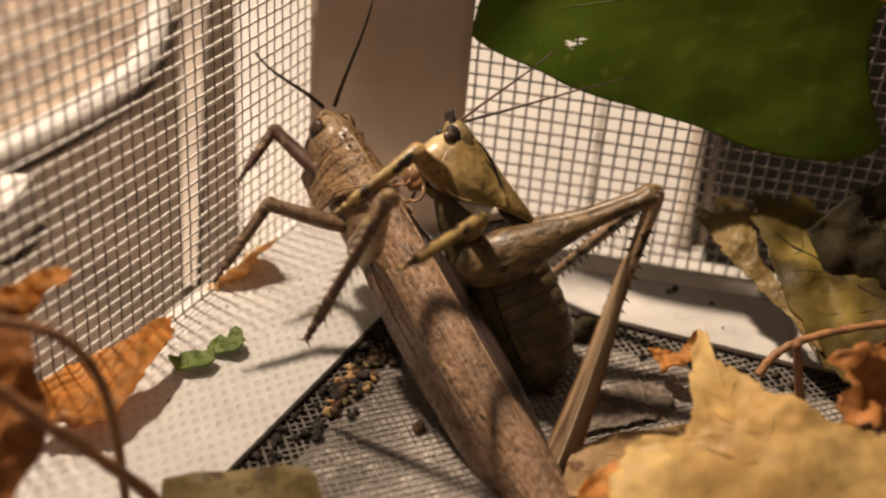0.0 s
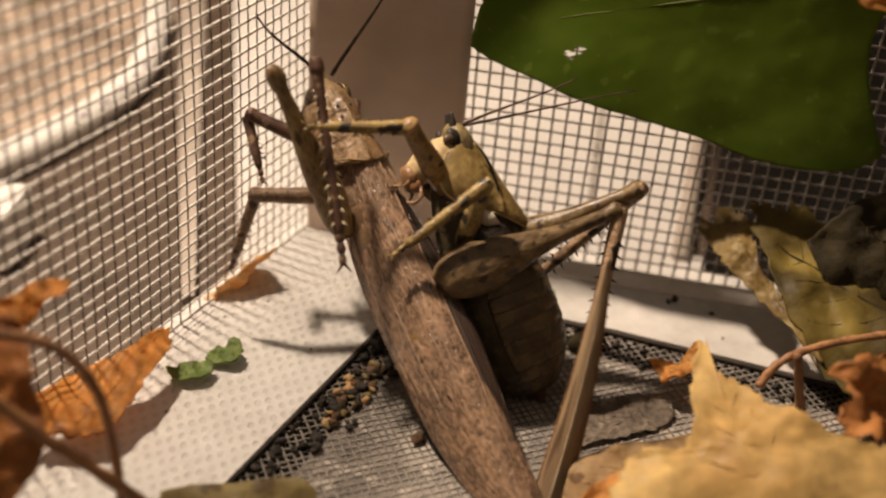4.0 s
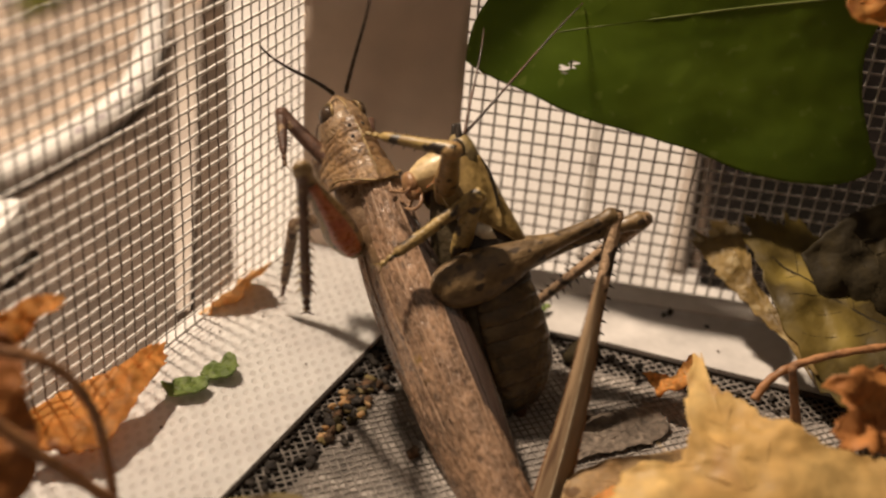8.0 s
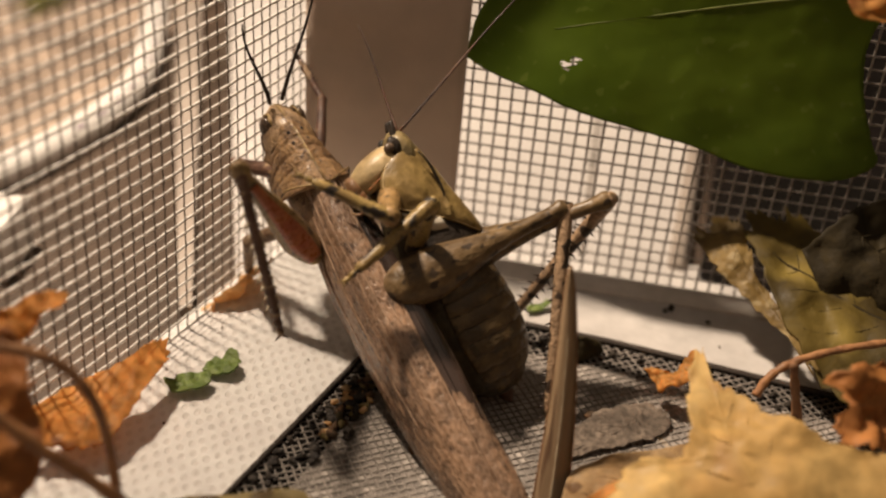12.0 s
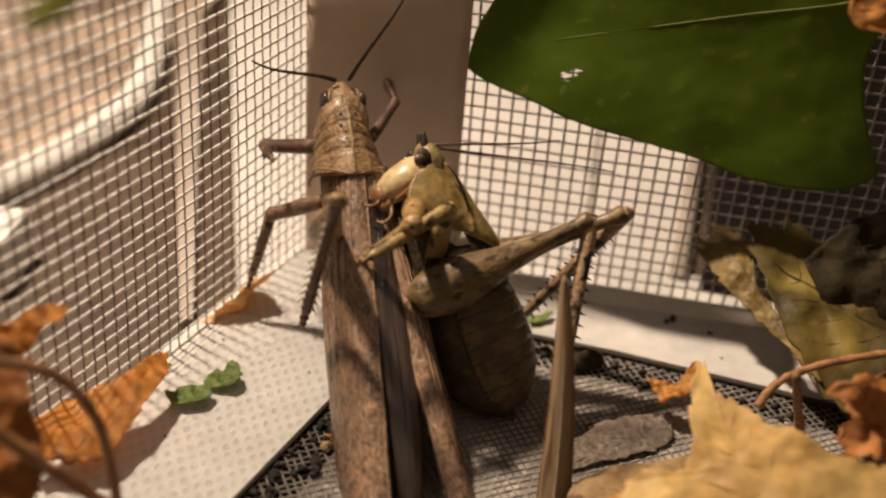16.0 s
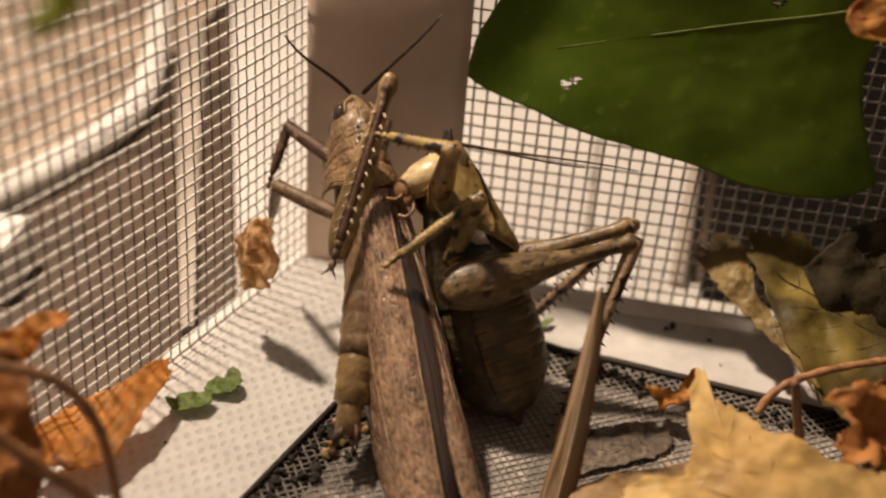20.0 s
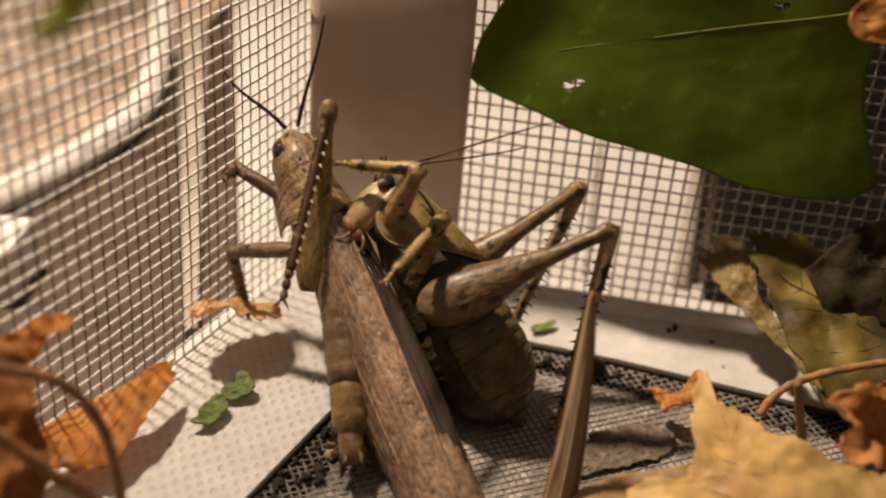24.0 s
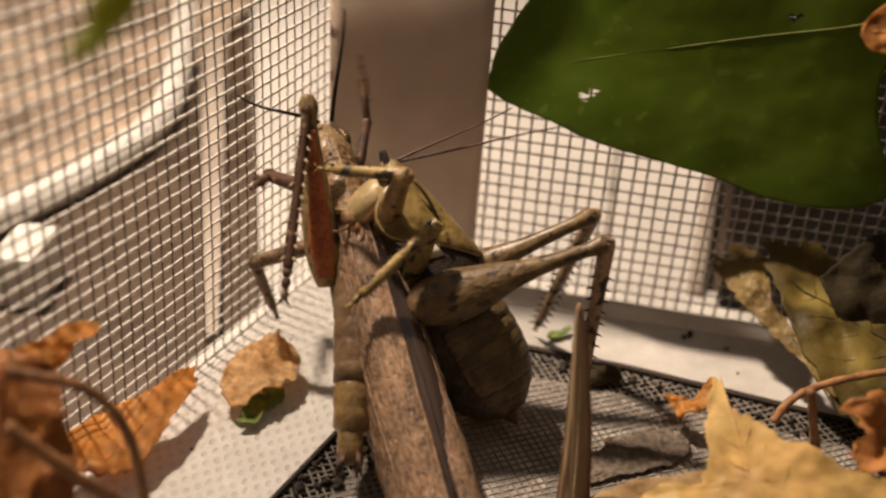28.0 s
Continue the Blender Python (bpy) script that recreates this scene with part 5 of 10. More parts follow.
def motions():
    walk(MOVERS['brown'], [
        (0, pose(-0.00872, 0.10139, 0.01665, 24.3, 6.0, 38.8)), (0.5, pose(-0.00905, 0.10168, 0.01674, 24.8, 3.6, 37.1)),
        (1, pose(-0.00628, 0.10242, 0.01803, 27.3, 4.9, 31.6)), (1.5, pose(-0.01192, 0.10024, 0.01499, 21.2, 0.5, 40.7)),
        (2, pose(-0.00959, 0.10254, 0.01817, 25.7, 6.1, 38.9)), (2.5, pose(-0.00857, 0.10261, 0.01802, 26.7, 6.3, 35.7)),
        (3, pose(-0.01139, 0.10111, 0.01574, 24.5, 2.5, 36.9)), (3.5, pose(-0.01012, 0.10331, 0.01835, 27.3, 4.2, 35.2)),
        (5.5, pose(-0.01052, 0.10473, 0.02054, 29.2, 5.1, 34.2)), (6, pose(-0.01110, 0.10405, 0.01978, 27.0, 2.6, 37.0)),
        (6.5, pose(-0.00695, 0.10545, 0.02175, 30.8, 0.6, 27.8)), (7, pose(-0.00490, 0.10417, 0.02012, 30.2, -5.6, 22.6)),
        (7.5, pose(-0.00479, 0.10356, 0.01958, 29.8, -0.6, 24.4)), (8, pose(-0.00831, 0.10383, 0.01945, 29.0, 0.9, 29.7)),
        (8.5, pose(-0.01015, 0.10370, 0.01924, 28.0, -0.1, 32.2)), (9, pose(-0.01099, 0.10351, 0.01906, 27.4, 0.2, 33.4)),
        (9.5, pose(-0.01095, 0.10348, 0.01879, 27.3, -0.1, 33.8)), (10, pose(-0.00977, 0.10333, 0.01878, 27.6, 0.6, 33.0)),
        (10.5, pose(-0.00974, 0.10409, 0.01970, 28.6, -0.6, 31.4)), (11, pose(-0.01211, 0.10413, 0.01906, 27.3, -4.3, 32.6)),
        (11.5, pose(-0.01378, 0.10333, 0.01828, 25.9, -8.1, 33.9)), (12, pose(-0.01380, 0.10324, 0.01844, 26.2, -9.5, 32.7)),
        (12.5, pose(-0.01270, 0.10506, 0.02102, 29.0, -10.6, 28.7)), (14.5, pose(-0.01162, 0.10380, 0.01975, 32.5, 1.5, 15.8)),
        (15, pose(-0.01159, 0.10399, 0.02016, 32.5, 1.1, 16.3)), (15.5, pose(-0.01189, 0.10452, 0.02076, 32.9, 1.1, 16.3)),
        (16, pose(-0.01069, 0.10459, 0.02082, 33.3, 1.5, 15.9)), (16.5, pose(-0.01120, 0.10480, 0.02106, 33.3, 1.7, 15.6)),
        (17, pose(-0.01186, 0.10496, 0.02116, 33.3, 6.5, 20.5)), (18, pose(-0.01177, 0.10442, 0.02108, 32.7, 5.5, 21.4)),
        (18.5, pose(-0.01152, 0.10367, 0.02025, 32.3, 5.5, 21.3)), (19, pose(-0.01369, 0.10310, 0.01917, 31.6, -17.1, 14.7)),
        (19.5, pose(-0.01398, 0.10305, 0.01920, 28.8, -2.5, 27.4)), (20, pose(-0.00885, 0.10384, 0.02078, 32.7, 5.0, 20.5)),
        (20.5, pose(-0.00983, 0.10438, 0.02183, 32.4, 3.3, 22.2)), (21, pose(-0.00683, 0.10400, 0.02145, 32.2, 3.0, 22.5)),
        (21.5, pose(-0.01186, 0.10259, 0.01921, 28.5, -2.6, 27.6)), (23.5, pose(-0.01489, 0.10209, 0.01916, 28.0, -3.8, 29.1)),
        (24, pose(-0.01360, 0.10177, 0.01833, 27.5, -3.6, 28.6)), (25, pose(-0.01463, 0.10292, 0.01977, 28.4, -3.7, 29.1)),
        (25.5, pose(-0.01441, 0.10324, 0.02016, 29.5, -2.1, 27.6)), (26, pose(-0.01057, 0.10310, 0.02046, 31.4, 1.7, 24.0)),
        (26.5, pose(-0.01139, 0.10319, 0.01993, 30.7, 1.3, 24.0)), (27, pose(-0.01244, 0.10271, 0.02052, 30.6, 0.7, 24.8)),
        (27.5, pose(-0.01377, 0.10207, 0.02026, 29.4, -0.9, 26.0)), (28, pose(-0.01300, 0.10061, 0.02046, 29.6, 1.1, 25.1)),
    ])
    walk(MOVERS['brown_fore_femur'], [
        (0, pose(-0.00260, 0.00500, -0.00220, -2.0, -41.4, 20.3)), (0.5, pose(-0.00260, 0.00500, -0.00220, -25.5, -40.2, 64.5)),
        (1, pose(-0.00260, 0.00500, -0.00220, -29.6, -39.9, 53.0)), (1.5, pose(-0.00260, 0.00500, -0.00220, -7.8, -35.2, 10.7)),
        (2, pose(-0.00260, 0.00500, -0.00220, -16.5, -39.8, 74.0)), (2.5, pose(-0.00260, 0.00500, -0.00220, 1.0, -41.8, 36.9)),
        (3, pose(-0.00260, 0.00500, -0.00220, 13.7, -33.4, 10.9)), (3.5, pose(-0.00260, 0.00500, -0.00220, 3.2, -40.3, 48.6)),
        (5.5, pose(-0.00260, 0.00500, -0.00220, -21.8, -40.1, 53.8)), (6, pose(-0.00260, 0.00500, -0.00220, -6.5, -40.0, 36.1)),
        (6.5, pose(-0.00260, 0.00500, -0.00220, -5.6, -34.6, 70.9)), (7, pose(-0.00260, 0.00500, -0.00220, 14.7, -29.9, 44.3)),
        (7.5, pose(-0.00260, 0.00500, -0.00220, 20.3, -30.0, 28.1)), (8, pose(-0.00260, 0.00500, -0.00220, 5.4, -32.3, 24.0)),
        (8.5, pose(-0.00260, 0.00500, -0.00220, -19.1, -36.1, 41.8)), (9, pose(-0.00260, 0.00500, -0.00220, -36.1, -37.4, 55.6)),
        (9.5, pose(-0.00260, 0.00500, -0.00220, -24.8, -37.2, 47.0)), (10, pose(-0.00260, 0.00500, -0.00220, -27.1, -37.4, 52.2)),
        (10.5, pose(-0.00260, 0.00500, -0.00220, -25.3, -35.8, 63.6)), (11, pose(-0.00260, 0.00500, -0.00220, -30.2, -33.3, 37.2)),
        (11.5, pose(-0.00260, 0.00500, -0.00220, -28.1, -31.7, 36.9)), (12, pose(-0.00260, 0.00500, -0.00220, -45.7, -32.6, 54.2)),
        (12.5, pose(-0.00260, 0.00500, -0.00220, -35.2, -30.9, 79.0)), (14.5, pose(-0.00260, 0.00500, -0.00220, -41.8, -30.2, 74.8)),
        (15, pose(-0.00260, 0.00500, -0.00220, -43.1, -30.2, 77.7)), (15.5, pose(-0.00260, 0.00500, -0.00220, -50.5, -29.4, 89.0)),
        (16, pose(-0.00260, 0.00500, -0.00220, -39.9, -29.3, 87.1)), (16.5, pose(-0.00260, 0.00500, -0.00220, -42.4, -29.2, 90.3)),
        (17, pose(-0.00260, 0.00500, -0.00220, -64.0, -28.1, 97.9)), (18, pose(-0.00260, 0.00500, -0.00220, -59.5, -28.9, 95.3)),
        (18.5, pose(-0.00260, 0.00500, -0.00220, -50.3, -31.9, 80.4)), (19, pose(-0.00260, 0.00500, -0.00220, -27.2, -21.5, 51.9)),
        (19.5, pose(-0.00260, 0.00500, -0.00220, -44.6, -32.6, 50.9)), (20, pose(-0.00260, 0.00500, -0.00220, -26.4, -31.9, 47.8)),
        (20.5, pose(-0.00260, 0.00500, -0.00220, 3.0, -31.6, 43.1)), (21, pose(-0.00260, 0.00500, -0.00220, 12.4, -32.3, 43.6)),
        (21.5, pose(-0.00260, 0.00500, -0.00220, -31.1, -27.9, 25.1)), (23.5, pose(-0.00260, 0.00500, -0.00220, -34.8, -31.5, 41.8)),
        (24, pose(-0.00260, 0.00500, -0.00220, -18.6, -30.9, 37.8)), (25, pose(-0.00260, 0.00500, -0.00220, -45.8, -33.4, 59.2)),
        (25.5, pose(-0.00260, 0.00500, -0.00220, -49.1, -33.0, 71.7)), (26, pose(-0.00260, 0.00500, -0.00220, -39.0, -32.8, 69.9)),
        (26.5, pose(-0.00260, 0.00500, -0.00220, -37.7, -32.8, 55.7)), (27, pose(-0.00260, 0.00500, -0.00220, -41.0, -32.9, 70.1)),
        (27.5, pose(-0.00260, 0.00500, -0.00220, -50.7, -33.0, 58.3)), (28, pose(-0.00260, 0.00500, -0.00220, -46.6, -33.2, 59.4)),
    ])
    walk(MOVERS['brown_fore_tibia'], [
        (0, pose(-0.00504, 0.01209, -0.00239, -26.2, -5.2, 129.0)), (0.5, pose(-0.00781, 0.00980, -0.00466, 1.4, 20.2, 161.2)),
        (1, pose(-0.00638, 0.01082, -0.00505, -17.4, 7.5, 148.5)), (1.5, pose(-0.00340, 0.01241, -0.00303, -24.0, 8.3, 147.3)),
        (2, pose(-0.00913, 0.00830, -0.00384, -28.9, 33.5, 177.7)), (2.5, pose(-0.00717, 0.01094, -0.00210, -16.0, 24.8, 166.9)),
        (3, pose(-0.00493, 0.01197, -0.00072, -13.2, 20.8, 165.9)), (3.5, pose(-0.00840, 0.00974, -0.00188, -18.1, 24.6, 170.8)),
        (5.5, pose(-0.00716, 0.01056, -0.00433, -16.0, 22.4, 167.6)), (6, pose(-0.00655, 0.01134, -0.00285, -20.6, 17.8, 159.9)),
        (6.5, pose(-0.00952, 0.00783, -0.00281, -4.6, 22.4, -179.8)), (7, pose(-0.00835, 0.00953, -0.00055, 1.1, -13.4, 132.2)),
        (7.5, pose(-0.00706, 0.01060, 0.00005, 20.4, -5.6, 140.6)), (8, pose(-0.00598, 0.01167, -0.00160, 3.9, 15.3, 166.1)),
        (8.5, pose(-0.00624, 0.01125, -0.00419, 24.4, 28.5, -169.8)), (9, pose(-0.00609, 0.01064, -0.00571, 5.2, 20.8, 172.4)),
        (9.5, pose(-0.00628, 0.01104, -0.00471, -24.0, 20.2, 171.1)), (10, pose(-0.00660, 0.01073, -0.00491, 0.5, 8.2, 152.8)),
        (10.5, pose(-0.00784, 0.00969, -0.00480, -13.1, 32.2, -156.7)), (11, pose(-0.00486, 0.01142, -0.00536, -32.9, 3.6, 152.2)),
        (11.5, pose(-0.00509, 0.01140, -0.00521, -9.2, 4.2, 156.3)), (12, pose(-0.00515, 0.01041, -0.00672, 34.1, 14.3, 175.7)),
        (12.5, pose(-0.00819, 0.00835, -0.00591, 12.3, 21.7, -162.6)), (14.5, pose(-0.00734, 0.00889, -0.00652, 51.5, 25.7, -139.4)),
        (15, pose(-0.00741, 0.00868, -0.00663, 49.4, 18.9, -159.8)), (15.5, pose(-0.00732, 0.00792, -0.00725, 56.8, 28.0, -129.3)),
        (16, pose(-0.00823, 0.00764, -0.00639, 54.2, 22.9, -149.3)), (16.5, pose(-0.00815, 0.00744, -0.00661, 20.5, 27.2, -133.3)),
        (17, pose(-0.00629, 0.00770, -0.00815, 60.4, 29.8, -143.2)), (18, pose(-0.00668, 0.00775, -0.00786, 62.2, 31.9, -133.1)),
        (18.5, pose(-0.00682, 0.00880, -0.00710, 18.1, 30.0, -143.8)), (19, pose(-0.00708, 0.01010, -0.00539, 18.3, -13.3, 162.5)),
        (19.5, pose(-0.00495, 0.01057, -0.00664, 6.9, 27.8, -152.7)), (20, pose(-0.00640, 0.01081, -0.00503, -30.6, 2.2, 156.0)),
        (20.5, pose(-0.00787, 0.01033, -0.00187, -16.9, 4.1, 158.8)), (21, pose(-0.00828, 0.00971, -0.00084, 11.6, 9.9, 165.2)),
        (21.5, pose(-0.00368, 0.01158, -0.00562, -3.6, -12.8, 132.0)), (23.5, pose(-0.00504, 0.01108, -0.00585, 7.6, 11.6, 171.7)),
        (24, pose(-0.00599, 0.01137, -0.00425, 43.5, -8.5, 140.3)), (25, pose(-0.00558, 0.01022, -0.00669, 20.5, 15.0, 177.2)),
        (25.5, pose(-0.00630, 0.00947, -0.00695, 17.2, 17.7, -177.7)), (26, pose(-0.00719, 0.00941, -0.00617, 44.3, 28.7, -150.8)),
        (26.5, pose(-0.00611, 0.01040, -0.00605, 9.0, 19.4, -173.9)), (27, pose(-0.00701, 0.00944, -0.00633, 13.8, 24.4, -161.9)),
        (27.5, pose(-0.00498, 0.01019, -0.00707, 17.1, 16.8, -178.1)), (28, pose(-0.00551, 0.01020, -0.00676, 43.0, -15.5, 128.3)),
    ])
    walk(MOVERS['brown_mid_femur'], [
        (0, pose(-0.00320, -0.00150, -0.00260, -6.3, -41.1, 56.8)), (0.5, pose(-0.00320, -0.00150, -0.00260, -33.0, -38.4, 60.6)),
        (1, pose(-0.00320, -0.00150, -0.00260, -20.5, -29.8, 89.2)), (1.25, pose(-0.00320, -0.00150, -0.00260, -34.6, -31.5, 60.6)),
        (1.5, pose(-0.00320, -0.00150, -0.00260, -46.6, -38.8, 31.8)), (2, pose(-0.00320, -0.00150, -0.00260, -11.7, -40.0, 62.3)),
        (2.5, pose(-0.00320, -0.00150, -0.00260, -29.2, -36.1, 74.1)), (3, pose(-0.00320, -0.00150, -0.00260, -39.5, -37.2, 59.5)),
        (3.5, pose(-0.00320, -0.00150, -0.00260, -11.1, -35.6, 69.8)), (5.5, pose(-0.00320, -0.00150, -0.00260, -32.2, -27.0, 95.1)),
        (6, pose(-0.00320, -0.00150, -0.00260, -31.7, -20.7, 106.7)), (6.5, pose(-0.00320, -0.00150, -0.00260, -24.8, -17.6, 113.4)),
        (7, pose(-0.00320, -0.00150, -0.00260, 4.7, -29.0, 61.6)), (7.5, pose(-0.00320, -0.00150, -0.00260, -5.5, -30.1, 75.0)),
        (8, pose(-0.00320, -0.00150, -0.00260, -69.3, -26.7, 92.7)), (8.5, pose(-0.00320, -0.00150, -0.00260, -58.2, -29.3, 85.6)),
        (9, pose(-0.00320, -0.00150, -0.00260, -71.8, -16.9, 114.4)), (9.5, pose(-0.00320, -0.00150, -0.00260, -74.7, -20.8, 106.8)),
        (10, pose(-0.00320, -0.00150, -0.00260, -78.4, -26.8, 93.3)), (10.5, pose(-0.00320, -0.00150, -0.00260, -36.7, -26.6, 93.2)),
        (11, pose(-0.00320, -0.00150, -0.00260, -58.7, -29.5, 82.2)), (11.5, pose(-0.00320, -0.00150, -0.00260, -58.2, -26.1, 94.6)),
        (12, pose(-0.00320, -0.00150, -0.00260, -58.5, -26.6, 91.9)), (12.5, pose(-0.00320, -0.00150, -0.00260, -39.5, -24.7, 98.4)),
        (14.5, pose(-0.00320, -0.00150, -0.00260, -48.9, -23.8, 105.4)), (15, pose(-0.00320, -0.00150, -0.00260, -57.3, -24.2, 103.6)),
        (15.5, pose(-0.00320, -0.00150, -0.00260, -67.4, -22.5, 110.4)), (16, pose(-0.00320, -0.00150, -0.00260, -59.0, -23.8, 103.4)),
        (16.5, pose(-0.00320, -0.00150, -0.00260, -58.2, -24.5, 102.0)), (17, pose(-0.00320, -0.00150, -0.00260, -75.3, -19.5, 114.4)),
        (18, pose(-0.00320, -0.00150, -0.00260, -68.8, -20.0, 112.8)), (18.5, pose(-0.00320, -0.00150, -0.00260, -63.7, -26.7, 92.5)),
        (19, pose(-0.00320, -0.00150, -0.00260, -27.4, -26.6, 99.3)), (19.5, pose(-0.00320, -0.00150, -0.00260, -69.2, -25.3, 99.1)),
        (20, pose(-0.00320, -0.00150, -0.00260, -27.0, -30.2, 59.5)), (20.5, pose(-0.00320, -0.00150, -0.00260, -34.7, -24.3, 100.3)),
        (21, pose(-0.00320, -0.00150, -0.00260, -58.3, -30.2, 43.0)), (21.5, pose(-0.00320, -0.00150, -0.00260, -38.7, -30.1, 75.0)),
        (23.5, pose(-0.00320, -0.00150, -0.00260, -55.5, -28.4, 86.9)), (24, pose(-0.00320, -0.00150, -0.00260, -34.5, -30.1, 76.3)),
        (25, pose(-0.00320, -0.00150, -0.00260, -49.8, -27.3, 91.6)), (25.5, pose(-0.00320, -0.00150, -0.00260, -59.8, -22.4, 107.4)),
        (26, pose(-0.00320, -0.00150, -0.00260, -34.7, -29.8, 73.3)), (26.5, pose(-0.00320, -0.00150, -0.00260, -8.7, -28.1, 86.5)),
        (27, pose(-0.00320, -0.00150, -0.00260, -20.1, -27.8, 88.2)), (27.5, pose(-0.00320, -0.00150, -0.00260, -35.2, -27.9, 88.6)),
        (28, pose(-0.00320, -0.00150, -0.00260, -44.1, -25.1, 99.3)),
    ])
    walk(MOVERS['brown_mid_tibia'], [
        (0, pose(-0.00954, 0.00334, -0.00326, -35.9, -4.0, 126.9)), (0.5, pose(-0.00772, 0.00415, -0.00601, -71.5, -22.6, 103.6)),
        (1, pose(-0.01067, -0.00000, -0.00503, -39.7, -30.2, 88.0)), (1.5, pose(-0.00300, 0.00509, -0.00713, -37.6, -2.5, 131.9)),
        (2, pose(-0.00965, 0.00307, -0.00385, -62.3, -30.0, 91.4)), (2.5, pose(-0.00929, 0.00262, -0.00575, -54.5, -6.7, 125.3)),
        (3, pose(-0.00695, 0.00428, -0.00666, -32.4, 6.6, 144.6)), (3.5, pose(-0.01026, 0.00205, -0.00385, -56.6, 4.5, 140.7)),
        (5.5, pose(-0.01012, -0.00018, -0.00640, -74.8, 10.0, 148.4)), (6, pose(-0.01015, -0.00203, -0.00653, -103.2, 2.7, 138.2)),
        (6.25, pose(-0.01021, -0.00274, -0.00616, -63.7, -6.0, 134.6)), (6.5, pose(-0.01027, -0.00345, -0.00579, -23.2, -10.4, 126.1)),
        (7, pose(-0.01037, 0.00201, -0.00203, -42.5, -26.8, 87.4)), (7.5, pose(-0.01079, 0.00093, -0.00327, -61.3, -10.4, 129.0)),
        (8, pose(-0.00618, 0.00173, -0.00928, -65.4, 6.8, 151.5)), (8.5, pose(-0.00715, 0.00214, -0.00853, -52.3, -7.8, 129.0)),
        (9, pose(-0.00639, -0.00052, -0.00987, -27.2, -7.2, 129.5)), (9.5, pose(-0.00601, 0.00051, -0.00982, -27.4, -4.4, 133.1)),
        (10, pose(-0.00501, 0.00194, -0.00959, -28.9, 2.7, 142.9)), (10.5, pose(-0.00972, 0.00028, -0.00688, -68.1, -9.3, 127.1)),
        (11, pose(-0.00686, 0.00240, -0.00855, -89.9, -13.0, 123.4)), (11.5, pose(-0.00764, 0.00114, -0.00871, -94.4, -3.3, 142.1)),
        (12, pose(-0.00747, 0.00142, -0.00870, -94.2, -0.0, 150.2)), (12.5, pose(-0.00962, -0.00029, -0.00722, -69.9, -3.7, 148.0)),
        (14.5, pose(-0.00891, -0.00055, -0.00812, -54.9, -4.3, 155.2)), (15, pose(-0.00805, 0.00016, -0.00874, -64.8, -1.1, 160.9)),
        (15.5, pose(-0.00707, 0.00008, -0.00942, -50.0, -3.9, 155.8)), (16, pose(-0.00785, 0.00024, -0.00887, -51.8, -2.4, 157.7)),
        (16.5, pose(-0.00791, 0.00038, -0.00879, -50.5, -0.4, 162.3)), (17, pose(-0.00611, 0.00002, -0.00990, -54.6, 3.1, 157.1)),
        (18, pose(-0.00686, -0.00027, -0.00960, -62.9, 2.9, 156.0)), (18.5, pose(-0.00688, 0.00157, -0.00901, -62.4, 6.4, 162.1)),
        (19, pose(-0.01047, -0.00101, -0.00589, -88.4, -2.5, -176.1)), (19.5, pose(-0.00651, 0.00121, -0.00936, -59.3, -3.4, 145.9)),
        (20, pose(-0.00841, 0.00370, -0.00574, -95.7, 4.1, 157.3)), (20.25, pose(-0.00921, 0.00143, -0.00624, -59.3, -4.9, 149.4)),
        (20.5, pose(-0.01001, -0.00084, -0.00675, -21.7, -7.3, 137.6)), (21, pose(-0.00357, 0.00391, -0.00848, -23.3, -9.0, 132.1)),
        (21.25, pose(-0.00608, 0.00322, -0.00770, -52.7, -0.8, 163.1)), (21.5, pose(-0.00858, 0.00254, -0.00692, -75.2, 20.3, -172.3)),
        (23.5, pose(-0.00755, 0.00188, -0.00840, -76.8, 17.8, -176.1)), (24, pose(-0.00906, 0.00228, -0.00652, -66.0, 11.7, 171.3)),
        (25, pose(-0.00844, 0.00116, -0.00803, -61.4, 11.6, 171.0)), (25.5, pose(-0.00783, -0.00019, -0.00899, -71.2, 17.8, -176.4)),
        (25.75, pose(-0.00834, 0.00118, -0.00777, -50.3, -9.5, 153.2)), (26, pose(-0.00886, 0.00256, -0.00655, -16.3, -19.6, 112.5)),
        (26.5, pose(-0.01106, -0.00045, -0.00367, -63.5, 10.3, 168.9)), (27, pose(-0.01067, 0.00002, -0.00504, -65.5, 14.1, 176.9)),
        (27.5, pose(-0.00969, 0.00081, -0.00667, -68.2, 24.9, -156.2)), (28, pose(-0.00925, -0.00010, -0.00764, -71.1, 17.8, -176.3)),
    ])
